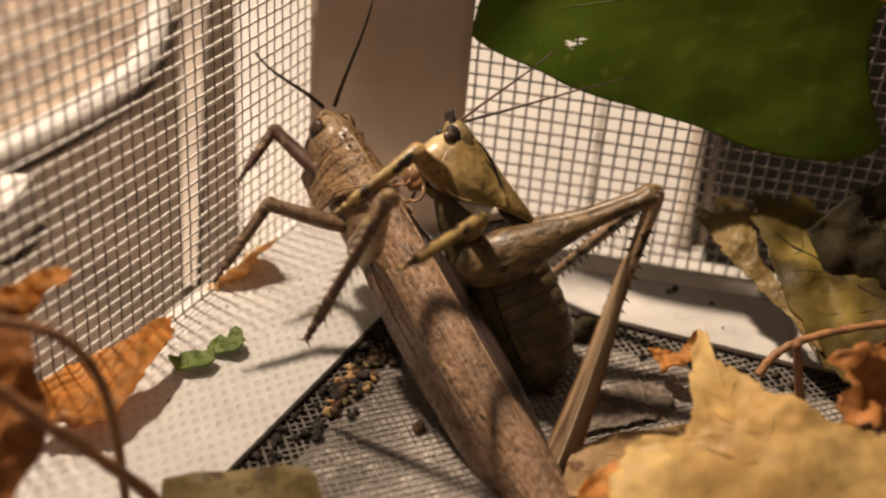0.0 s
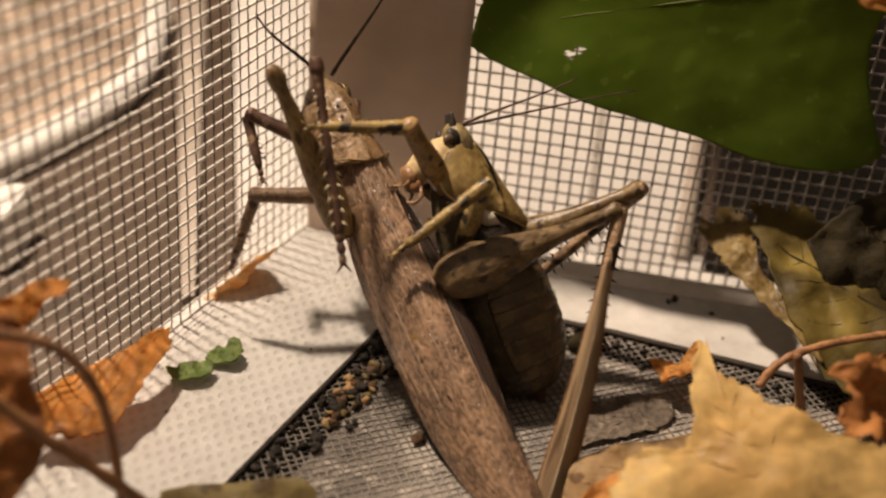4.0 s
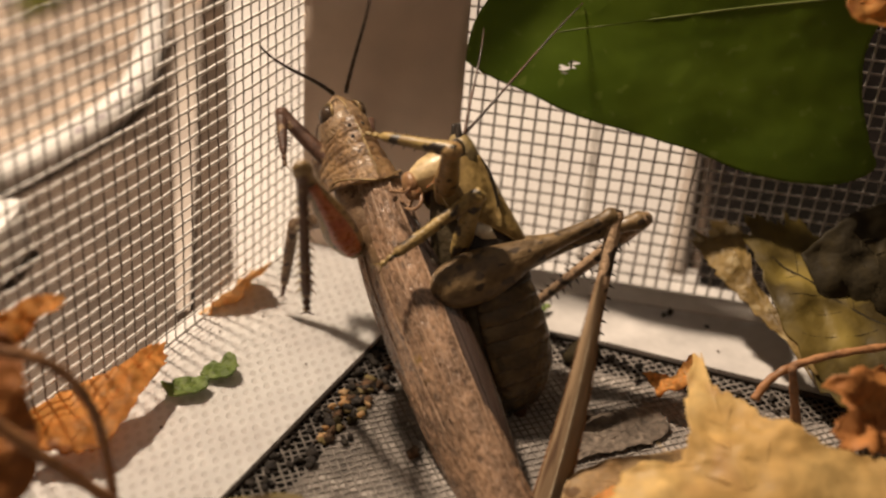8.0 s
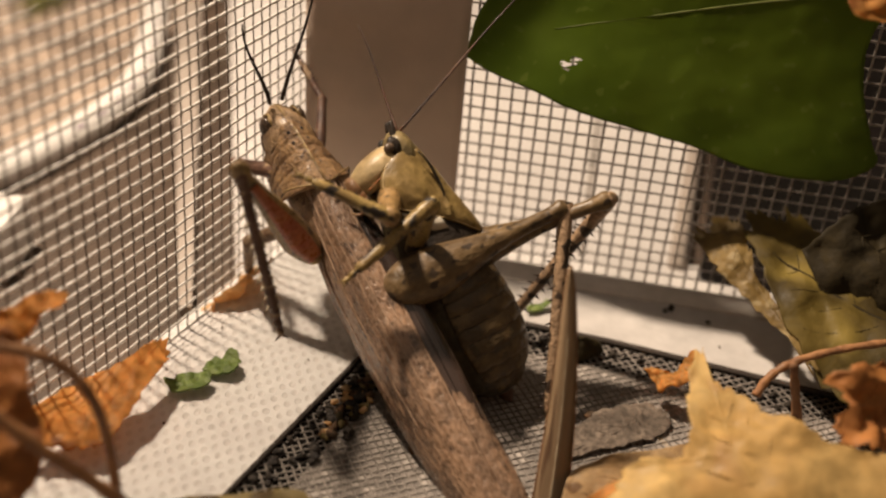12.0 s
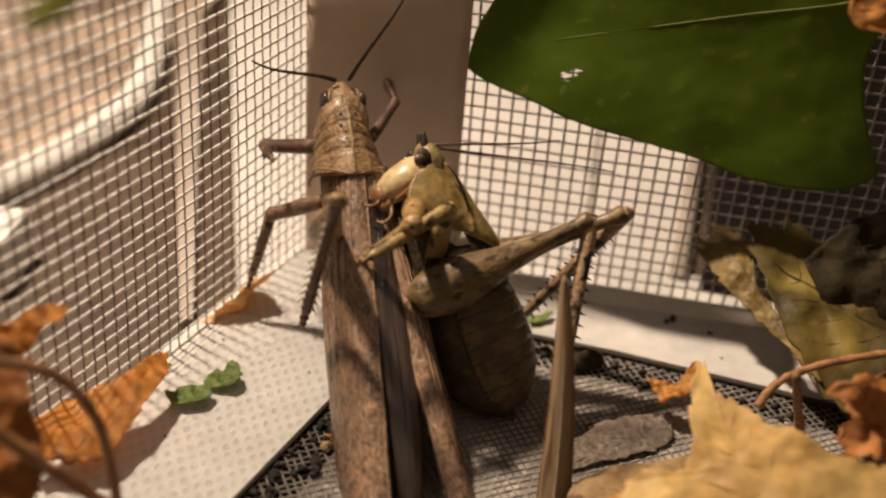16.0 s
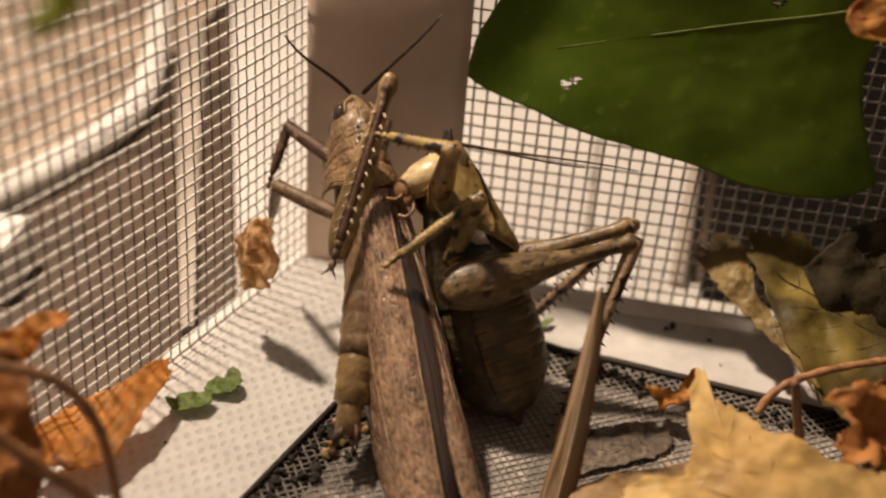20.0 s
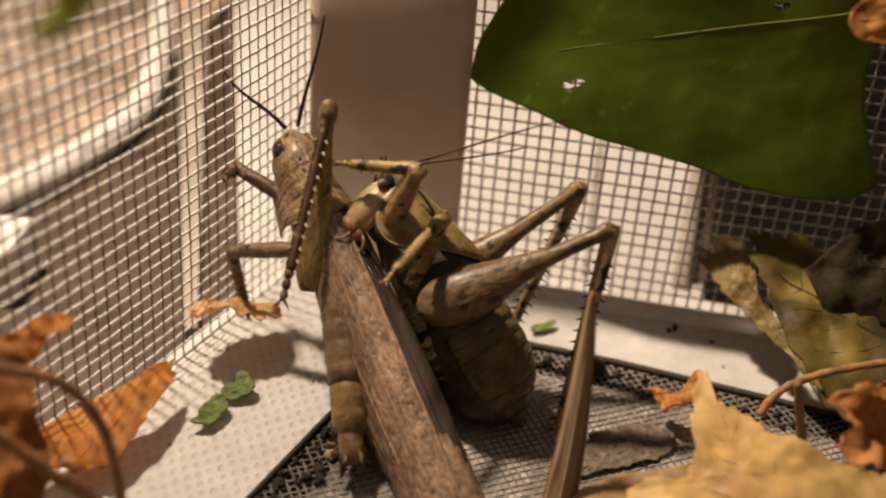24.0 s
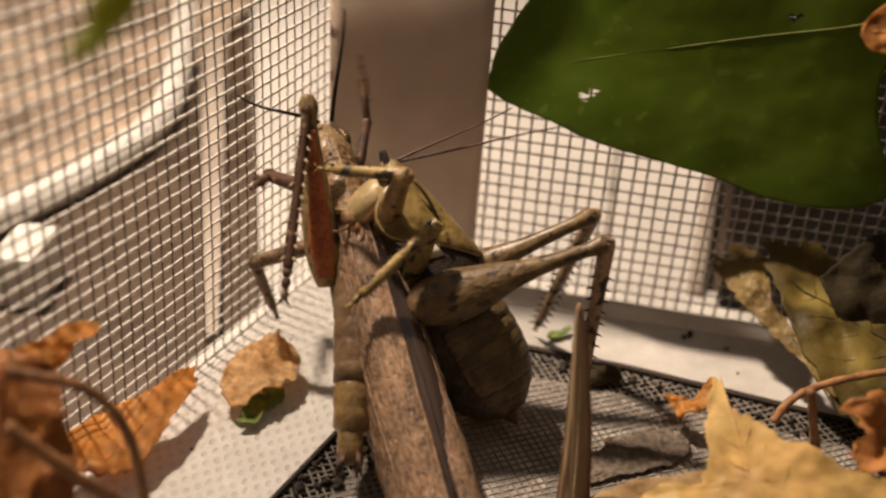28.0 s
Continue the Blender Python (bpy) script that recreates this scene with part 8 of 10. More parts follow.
    walk(MOVERS['brown_abdomen'], [
        (0, pose(0.00000, -0.00600, -0.00150, 0.0, -0.0, 0.0)), (0.5, pose(0.00000, -0.00600, -0.00150, 0.0, -0.0, 0.0)),
        (1, pose(0.00000, -0.00600, -0.00150, 0.0, -0.0, 0.0)), (1.5, pose(0.00000, -0.00600, -0.00150, 0.0, -0.0, 0.0)),
        (2, pose(0.00000, -0.00600, -0.00150, 0.0, -0.0, 0.0)), (2.5, pose(0.00000, -0.00600, -0.00150, 0.0, -0.0, 0.0)),
        (3, pose(0.00000, -0.00600, -0.00150, 0.0, -0.0, 0.0)), (3.5, pose(0.00000, -0.00600, -0.00150, 0.0, -0.0, 0.0)),
        (5.5, pose(0.00000, -0.00600, -0.00150, 0.0, -0.0, 0.0)), (6, pose(0.00000, -0.00600, -0.00150, 0.0, -0.0, 0.0)),
        (6.5, pose(0.00000, -0.00600, -0.00150, 0.6, -0.0, -1.0)), (7, pose(0.00000, -0.00600, -0.00150, 1.2, -0.0, -2.0)),
        (7.5, pose(0.00000, -0.00600, -0.00150, 0.6, -0.0, -1.0)), (8, pose(0.00000, -0.00600, -0.00150, 0.0, -0.0, 0.0)),
        (8.5, pose(0.00000, -0.00600, -0.00150, 0.0, -0.0, 0.0)), (9, pose(0.00000, -0.00600, -0.00150, 0.0, -0.0, 0.0)),
        (9.5, pose(0.00000, -0.00600, -0.00150, 0.0, -0.0, 0.0)), (10, pose(0.00000, -0.00600, -0.00150, 0.0, -0.0, 0.0)),
        (10.5, pose(0.00000, -0.00600, -0.00150, 0.0, -0.0, 0.0)), (11, pose(0.00000, -0.00600, -0.00150, 0.0, -0.0, 0.0)),
        (11.5, pose(0.00000, -0.00600, -0.00150, 0.0, -0.0, 0.0)), (12, pose(0.00000, -0.00600, -0.00150, 0.0, -0.0, 0.0)),
        (12.5, pose(0.00000, -0.00600, -0.00150, 0.0, -0.0, 0.0)), (14.5, pose(0.00000, -0.00600, -0.00150, 0.0, -0.0, 0.0)),
        (15, pose(0.00000, -0.00600, -0.00150, 0.0, -0.0, 0.0)), (15.5, pose(0.00000, -0.00600, -0.00150, 0.0, -0.0, 0.0)),
        (16, pose(0.00000, -0.00600, -0.00150, 0.0, -0.0, 0.0)), (16.5, pose(0.00000, -0.00600, -0.00150, 0.0, -0.0, 0.0)),
        (17, pose(0.00000, -0.00600, -0.00150, 0.0, -0.0, 0.0)), (18, pose(0.00000, -0.00600, -0.00150, 0.0, -0.0, 0.0)),
        (18.5, pose(0.00000, -0.00600, -0.00150, 0.9, -0.0, -1.5)), (19, pose(0.00000, -0.00600, -0.00150, 1.8, -0.0, -3.0)),
        (19.5, pose(0.00000, -0.00600, -0.00150, 6.9, -0.0, -11.5)), (20, pose(0.00000, -0.00600, -0.00150, 9.0, -0.0, -14.9)),
        (20.5, pose(0.00000, -0.00600, -0.00150, 9.0, -0.0, -14.9)), (21, pose(0.00000, -0.00600, -0.00150, 9.0, -0.0, -14.9)),
        (21.5, pose(0.00000, -0.00600, -0.00150, 9.1, -0.0, -15.1)), (23.5, pose(0.00000, -0.00600, -0.00150, 9.5, -0.0, -15.9)),
        (24, pose(0.00000, -0.00600, -0.00150, 9.7, -0.0, -16.1)), (25, pose(0.00000, -0.00600, -0.00150, 9.7, -0.0, -16.1)),
        (25.5, pose(0.00000, -0.00600, -0.00150, 9.7, -0.0, -16.1)), (26, pose(0.00000, -0.00600, -0.00150, 9.7, -0.0, -16.1)),
        (26.5, pose(0.00000, -0.00600, -0.00150, 9.7, -0.0, -16.1)), (27, pose(0.00000, -0.00600, -0.00150, 9.7, -0.0, -16.1)),
        (27.5, pose(0.00000, -0.00600, -0.00150, 9.7, -0.0, -16.1)), (28, pose(0.00000, -0.00600, -0.00150, 9.7, -0.0, -16.1)),
    ])
    walk(MOVERS['green'], [
        (0, pose(0.00450, 0.09955, 0.01441, 73.8, 33.3, 113.8)), (0.5, pose(0.00493, 0.09960, 0.01435, 74.8, 32.9, 113.8)),
        (1, pose(0.00556, 0.09959, 0.01442, 80.4, 31.1, 114.2)), (1.5, pose(0.00314, 0.09964, 0.01465, 70.2, 34.5, 113.5)),
        (2, pose(0.00545, 0.09959, 0.01458, 76.4, 32.3, 114.0)), (2.5, pose(0.00555, 0.09952, 0.01398, 76.2, 32.2, 113.9)),
        (3, pose(0.00231, 0.09903, 0.01312, 64.2, 35.7, 112.8)), (3.5, pose(0.00420, 0.09981, 0.01408, 73.9, 32.9, 113.7)),
        (5.5, pose(0.00369, 0.10046, 0.01520, 76.6, 31.8, 113.8)), (6, pose(0.00381, 0.10015, 0.01501, 76.7, 31.8, 114.0)),
        (6.5, pose(0.00616, 0.10041, 0.01550, 81.3, 30.3, 114.0)), (7, pose(0.00657, 0.10011, 0.01487, 85.6, 28.1, 114.1)),
        (7.5, pose(0.00657, 0.09997, 0.01481, 85.1, 28.3, 114.0)), (8, pose(0.00416, 0.10020, 0.01481, 80.5, 29.9, 113.8)),
        (8.5, pose(0.00329, 0.10046, 0.01544, 77.9, 31.2, 113.6)), (9, pose(0.00225, 0.10013, 0.01506, 75.5, 32.1, 113.5)),
        (9.5, pose(0.00241, 0.10037, 0.01529, 75.7, 32.1, 113.5)), (10, pose(0.00318, 0.10012, 0.01491, 76.9, 31.4, 113.6)),
        (10.5, pose(0.00293, 0.10032, 0.01520, 76.5, 31.6, 113.5)), (11, pose(0.00074, 0.10046, 0.01486, 73.2, 32.8, 113.3)),
        (11.5, pose(-0.00055, 0.10026, 0.01516, 69.7, 34.0, 112.8)), (12, pose(-0.00071, 0.10003, 0.01506, 70.2, 33.8, 113.0)),
        (12.5, pose(0.00080, 0.10085, 0.01663, 76.1, 32.4, 113.6)), (14.5, pose(0.00087, 0.10091, 0.01625, 79.7, 30.7, 113.8)),
        (15, pose(-0.00015, 0.10024, 0.01519, 76.3, 31.3, 113.6)), (15.5, pose(0.00014, 0.10058, 0.01559, 76.5, 31.2, 113.7)),
        (16, pose(0.00125, 0.10013, 0.01478, 76.0, 31.0, 113.6)), (16.5, pose(-0.00009, 0.10046, 0.01519, 74.0, 31.6, 113.3)),
        (17, pose(-0.00063, 0.10078, 0.01551, 74.1, 31.8, 113.3)), (18, pose(0.00004, 0.10040, 0.01561, 75.6, 31.3, 113.6)),
        (18.5, pose(-0.00089, 0.10066, 0.01614, 70.2, 32.1, 111.4)), (19, pose(-0.00200, 0.09989, 0.01483, 66.5, 32.1, 109.6)),
        (19.5, pose(0.00024, 0.10008, 0.01516, 71.2, 31.5, 111.4)), (20, pose(0.00309, 0.10035, 0.01584, 79.4, 29.4, 113.8)),
        (20.5, pose(0.00228, 0.10023, 0.01613, 80.1, 29.5, 113.9)), (21, pose(0.00436, 0.10081, 0.01742, 81.4, 29.6, 114.0)),
        (21.5, pose(0.00012, 0.10014, 0.01603, 71.6, 32.1, 112.3)), (23.5, pose(-0.00238, 0.09949, 0.01563, 63.1, 32.7, 108.7)),
        (24, pose(-0.00098, 0.09912, 0.01439, 63.7, 31.7, 107.9)), (25, pose(-0.00245, 0.09980, 0.01542, 66.4, 31.3, 108.2)),
        (25.5, pose(-0.00144, 0.10000, 0.01621, 69.7, 32.0, 109.5)), (26, pose(0.00172, 0.09931, 0.01535, 75.3, 30.4, 111.1)),
        (26.5, pose(-0.00138, 0.09992, 0.01574, 69.6, 32.1, 109.8)), (27, pose(-0.00223, 0.09992, 0.01712, 69.0, 32.2, 109.3)),
        (27.5, pose(-0.00357, 0.09909, 0.01608, 62.1, 32.7, 108.1)), (28, pose(-0.00312, 0.09813, 0.01642, 65.4, 31.6, 108.9)),
    ])
    walk(MOVERS['green_fore_femur'], [
        (0, pose(-0.00160, 0.00700, -0.00300, -73.6, -61.8, 125.9)), (0.5, pose(-0.00160, 0.00700, -0.00300, -70.6, -57.7, 119.2)),
        (1, pose(-0.00160, 0.00700, -0.00300, -83.5, -58.5, 123.1)), (1.5, pose(-0.00160, 0.00700, -0.00300, -69.6, -57.9, 117.2)),
        (2, pose(-0.00160, 0.00700, -0.00300, -69.6, -64.1, 133.6)), (2.5, pose(-0.00160, 0.00700, -0.00300, -74.1, -59.3, 121.8)),
        (3, pose(-0.00160, 0.00700, -0.00300, -143.1, -72.6, -168.1)), (3.5, pose(-0.00160, 0.00700, -0.00300, -134.6, -70.4, 160.2)),
        (5.5, pose(-0.00160, 0.00700, -0.00300, -68.2, -61.5, 125.4)), (6, pose(-0.00160, 0.00700, -0.00300, 173.5, -44.0, -115.0)),
        (6.5, pose(-0.00160, 0.00700, -0.00300, 178.9, -49.3, -121.9)), (7, pose(-0.00160, 0.00700, -0.00300, 172.5, -45.1, -119.6)),
        (7.5, pose(-0.00160, 0.00700, -0.00300, 173.2, -48.3, -122.5)), (8, pose(-0.00160, 0.00700, -0.00300, -173.3, -56.9, -129.0)),
        (8.5, pose(-0.00160, 0.00700, -0.00300, -167.5, -56.1, -125.8)), (9, pose(-0.00160, 0.00700, -0.00300, 179.8, -42.5, -112.4)),
        (9.5, pose(-0.00160, 0.00700, -0.00300, -176.2, -44.8, -114.0)), (10, pose(-0.00160, 0.00700, -0.00300, -162.8, -60.3, -131.9)),
        (10.5, pose(-0.00160, 0.00700, -0.00300, -165.9, -56.5, -125.7)), (11, pose(-0.00160, 0.00700, -0.00300, -165.2, -58.6, -125.0)),
        (11.17, pose(-0.00160, 0.00700, -0.00300, -47.4, -56.0, 109.5)), (11.33, pose(-0.00160, 0.00700, -0.00300, -33.1, -2.0, 85.0)),
        (11.5, pose(-0.00160, 0.00700, -0.00300, -42.7, 52.5, 63.6)), (12, pose(-0.00160, 0.00700, -0.00300, -49.2, 59.8, 55.4)),
        (12.5, pose(-0.00160, 0.00700, -0.00300, -47.8, 45.6, 67.0)), (14.5, pose(-0.00160, 0.00700, -0.00300, -53.5, 45.3, 66.1)),
        (15, pose(-0.00160, 0.00700, -0.00300, -70.4, 68.0, 34.4)), (15.5, pose(-0.00160, 0.00700, -0.00300, -46.0, 49.7, 63.3)),
        (16, pose(-0.00160, 0.00700, -0.00300, -47.6, 57.2, 54.5)), (16.5, pose(-0.00160, 0.00700, -0.00300, -39.3, 41.6, 69.2)),
        (17, pose(-0.00160, 0.00700, -0.00300, -46.8, 54.2, 60.7)), (17.33, pose(-0.00160, 0.00700, -0.00300, -36.5, 4.4, 81.5)),
        (17.67, pose(-0.00160, 0.00700, -0.00300, -44.6, -45.6, 99.9)), (18, pose(-0.00160, 0.00700, -0.00300, -143.5, -70.1, -154.2)),
        (18.5, pose(-0.00160, 0.00700, -0.00300, 168.3, -25.4, -101.6)), (19, pose(-0.00160, 0.00700, -0.00300, 160.1, -35.5, -103.7)),
        (19.5, pose(-0.00160, 0.00700, -0.00300, 175.1, -24.1, -102.5)), (20, pose(-0.00160, 0.00700, -0.00300, 173.3, -50.5, -121.0)),
        (20.5, pose(-0.00160, 0.00700, -0.00300, -179.4, -27.1, -105.8)), (21, pose(-0.00160, 0.00700, -0.00300, 165.9, -55.7, -127.7)),
        (21.5, pose(-0.00160, 0.00700, -0.00300, 162.4, -59.5, -124.2)), (23.5, pose(-0.00160, 0.00700, -0.00300, 152.4, -22.5, -99.0)),
        (24, pose(-0.00160, 0.00700, -0.00300, 139.1, -29.3, -101.7)), (25, pose(-0.00160, 0.00700, -0.00300, 164.3, -38.8, -103.5)),
        (25.5, pose(-0.00160, 0.00700, -0.00300, 173.2, -30.4, -101.5)), (26, pose(-0.00160, 0.00700, -0.00300, 162.8, -30.6, -105.1)),
        (26.5, pose(-0.00160, 0.00700, -0.00300, 170.3, -29.1, -101.4)), (27, pose(-0.00160, 0.00700, -0.00300, 167.8, -25.6, -99.1)),
        (27.5, pose(-0.00160, 0.00700, -0.00300, 160.4, -34.6, -101.2)), (28, pose(-0.00160, 0.00700, -0.00300, 156.4, -36.7, -103.4)),
    ])
    walk(MOVERS['green_fore_tibia'], [
        (0, pose(-0.00776, 0.01141, -0.00686, -104.3, 11.8, 80.6)), (0.5, pose(-0.00737, 0.01153, -0.00728, -150.0, 6.1, 82.5)),
        (1, pose(-0.00635, 0.01250, -0.00741, -174.3, -8.6, 88.2)), (1.5, pose(-0.00732, 0.01164, -0.00724, -174.2, 13.9, 80.5)),
        (2, pose(-0.00869, 0.01015, -0.00648, -104.1, 6.5, 82.1)), (2.5, pose(-0.00728, 0.01176, -0.00717, -170.0, 6.6, 81.6)),
        (3, pose(-0.00776, 0.01265, -0.00453, -177.5, -27.9, 93.3)), (3.5, pose(-0.00494, 0.01455, -0.00503, -103.1, -26.3, 94.3)),
        (5.5, pose(-0.00819, 0.01082, -0.00677, -102.8, -12.6, 89.4)), (6, pose(-0.00897, 0.01117, -0.00230, -118.9, -54.9, 115.0)),
        (6.5, pose(-0.00875, 0.01160, -0.00290, -108.8, -22.2, 93.9)), (7, pose(-0.00854, 0.01184, -0.00222, -134.6, -61.8, 132.1)),
        (7.5, pose(-0.00831, 0.01217, -0.00233, -152.9, -36.4, 100.8)), (8, pose(-0.00868, 0.01167, -0.00354, -137.4, -27.4, 94.9)),
        (8.5, pose(-0.00922, 0.01061, -0.00403, -150.9, -25.1, 94.3)), (9, pose(-0.00945, 0.01026, -0.00298, -134.1, -26.1, 94.5)),
        (9.5, pose(-0.00951, 0.01009, -0.00340, -129.9, -23.7, 93.8)), (10, pose(-0.00911, 0.01079, -0.00425, -137.8, -25.1, 93.8)),
        (10.5, pose(-0.00930, 0.01041, -0.00414, -117.2, -24.2, 93.7)), (11, pose(-0.00939, 0.01019, -0.00413, -128.7, -24.2, 93.5)),
        (11.5, pose(-0.00923, 0.00568, -0.00650, -132.1, -50.7, 107.1)), (12, pose(-0.00933, 0.00557, -0.00624, -111.9, -50.0, 106.4)),
        (12.5, pose(-0.00861, 0.00509, -0.00741, -113.4, -47.9, 108.3)), (14.5, pose(-0.00819, 0.00460, -0.00781, -118.5, -8.1, 88.7)),
        (15, pose(-0.00934, 0.00515, -0.00600, -104.2, -21.1, 91.9)), (15.5, pose(-0.00897, 0.00548, -0.00695, -135.1, -16.1, 90.4)),
        (16, pose(-0.00933, 0.00602, -0.00640, -151.0, 11.5, 80.4)), (16.5, pose(-0.00902, 0.00600, -0.00702, -155.7, -21.9, 91.8)),
        (17, pose(-0.00913, 0.00547, -0.00663, -155.7, -21.7, 92.1)), (18, pose(-0.00886, 0.01108, -0.00472, -132.0, -21.4, 91.9)),
        (18.5, pose(-0.00960, 0.00940, -0.00144, -109.1, -18.8, 90.8)), (19, pose(-0.00897, 0.01053, -0.00065, -100.0, -25.2, 90.8)),
        (19.5, pose(-0.00981, 0.00912, -0.00234, -164.3, -39.6, 97.3)), (20, pose(-0.00844, 0.01201, -0.00236, -147.3, -30.6, 95.5)),
        (20.5, pose(-0.00979, 0.00928, -0.00308, -158.1, -12.9, 88.8)), (21, pose(-0.00708, 0.01339, -0.00183, -154.5, -41.3, 104.2)),
        (21.5, pose(-0.00706, 0.01338, -0.00170, -137.5, -30.7, 94.9)), (23.5, pose(-0.00880, 0.00967, 0.00064, -131.2, -36.9, 94.2)),
        (24, pose(-0.00734, 0.01098, 0.00185, -132.7, -36.9, 92.3)), (25, pose(-0.00922, 0.01030, -0.00121, -128.8, -23.0, 89.8)),
        (25.5, pose(-0.00977, 0.00919, -0.00213, -118.6, -22.1, 91.6)), (26, pose(-0.00911, 0.01036, -0.00084, -130.8, -21.7, 90.9)),
        (26.5, pose(-0.00968, 0.00934, -0.00175, -136.7, -32.8, 94.7)), (27, pose(-0.00968, 0.00908, -0.00138, -128.4, -26.2, 93.1)),
        (27.5, pose(-0.00914, 0.01015, -0.00065, -136.5, -31.5, 92.2)), (28, pose(-0.00871, 0.01078, -0.00028, -130.1, -35.0, 92.5)),
    ])
    walk(MOVERS['green_mid_femur'], [
        (0, pose(-0.00200, 0.00100, -0.00340, -175.2, -24.0, -107.2)), (0.5, pose(-0.00200, 0.00100, -0.00340, 173.3, -52.1, -125.4)),
        (1, pose(-0.00200, 0.00100, -0.00340, -155.8, -64.0, -148.3)), (1.5, pose(-0.00200, 0.00100, -0.00340, 174.8, -57.5, -129.0)),
        (2, pose(-0.00200, 0.00100, -0.00340, -162.3, -65.3, -150.6)), (2.5, pose(-0.00200, 0.00100, -0.00340, 178.2, -60.7, -138.9)),
        (3, pose(-0.00200, 0.00100, -0.00340, 147.4, -45.4, -116.3)), (3.5, pose(-0.00200, 0.00100, -0.00340, 147.4, -40.6, -115.8)),
        (5.5, pose(-0.00200, 0.00100, -0.00340, 163.1, -42.1, -116.6)), (6, pose(-0.00200, 0.00100, -0.00340, 156.0, -38.3, -114.2)),
        (6.5, pose(-0.00200, 0.00100, -0.00340, 153.9, -30.5, -111.4)), (7, pose(-0.00200, 0.00100, -0.00340, 150.7, -39.8, -118.4)),
        (7.5, pose(-0.00200, 0.00100, -0.00340, 151.1, -43.1, -120.8)), (8, pose(-0.00200, 0.00100, -0.00340, 157.2, -48.5, -122.4)),
        (8.5, pose(-0.00200, 0.00100, -0.00340, 158.4, -34.8, -111.8)), (9, pose(-0.00200, 0.00100, -0.00340, 145.7, -33.7, -110.5)),
        (9.5, pose(-0.00200, 0.00100, -0.00340, 151.3, -34.5, -110.9)), (10, pose(-0.00200, 0.00100, -0.00340, 143.0, -36.2, -112.6)),
        (10.5, pose(-0.00200, 0.00100, -0.00340, 149.7, -37.4, -112.9)), (11, pose(-0.00200, 0.00100, -0.00340, 149.3, -40.5, -112.8)),
        (11.5, pose(-0.00200, 0.00100, -0.00340, 161.6, -36.5, -109.3)), (12, pose(-0.00200, 0.00100, -0.00340, 160.9, -36.1, -109.5)),
        (12.5, pose(-0.00200, 0.00100, -0.00340, 177.6, -35.5, -109.9)), (14.5, pose(-0.00200, 0.00100, -0.00340, -160.2, -54.7, -125.1)),
        (15, pose(-0.00200, 0.00100, -0.00340, 169.0, -46.2, -116.8)), (15.5, pose(-0.00200, 0.00100, -0.00340, 173.6, -48.2, -118.3)),
        (16, pose(-0.00200, 0.00100, -0.00340, 160.2, -46.1, -118.0)), (16.5, pose(-0.00200, 0.00100, -0.00340, 161.5, -48.0, -117.7)),
        (17, pose(-0.00200, 0.00100, -0.00340, 163.6, -50.9, -119.2)), (18, pose(-0.00200, 0.00100, -0.00340, 169.9, -50.7, -120.2)),
        (18.5, pose(-0.00200, 0.00100, -0.00340, 159.3, -33.6, -107.5)), (19, pose(-0.00200, 0.00100, -0.00340, 173.8, -52.3, -113.8)),
        (19.5, pose(-0.00200, 0.00100, -0.00340, 135.3, -23.7, -105.3)), (20, pose(-0.00200, 0.00100, -0.00340, 142.7, -41.6, -117.0)),
        (20.5, pose(-0.00200, 0.00100, -0.00340, 114.2, -23.9, -107.5)), (21, pose(-0.00200, 0.00100, -0.00340, 144.5, -11.5, -102.2)),
        (21.5, pose(-0.00200, 0.00100, -0.00340, 141.8, -34.4, -109.2)), (23.5, pose(-0.00200, 0.00100, -0.00340, 128.9, -22.2, -101.9)),
        (24, pose(-0.00200, 0.00100, -0.00340, 115.8, -31.3, -105.1)), (25, pose(-0.00200, 0.00100, -0.00340, 145.1, -29.9, -103.9)),
        (25.5, pose(-0.00200, 0.00100, -0.00340, 160.1, -24.6, -102.8)), (26, pose(-0.00200, 0.00100, -0.00340, 152.6, -33.4, -109.2)),
        (26.5, pose(-0.00200, 0.00100, -0.00340, 130.1, -25.4, -103.2)), (27, pose(-0.00200, 0.00100, -0.00340, 144.9, -21.0, -100.9)),
        (27.5, pose(-0.00200, 0.00100, -0.00340, 132.9, -29.9, -102.9)), (28, pose(-0.00200, 0.00100, -0.00340, 144.5, -32.0, -104.9)),
    ])
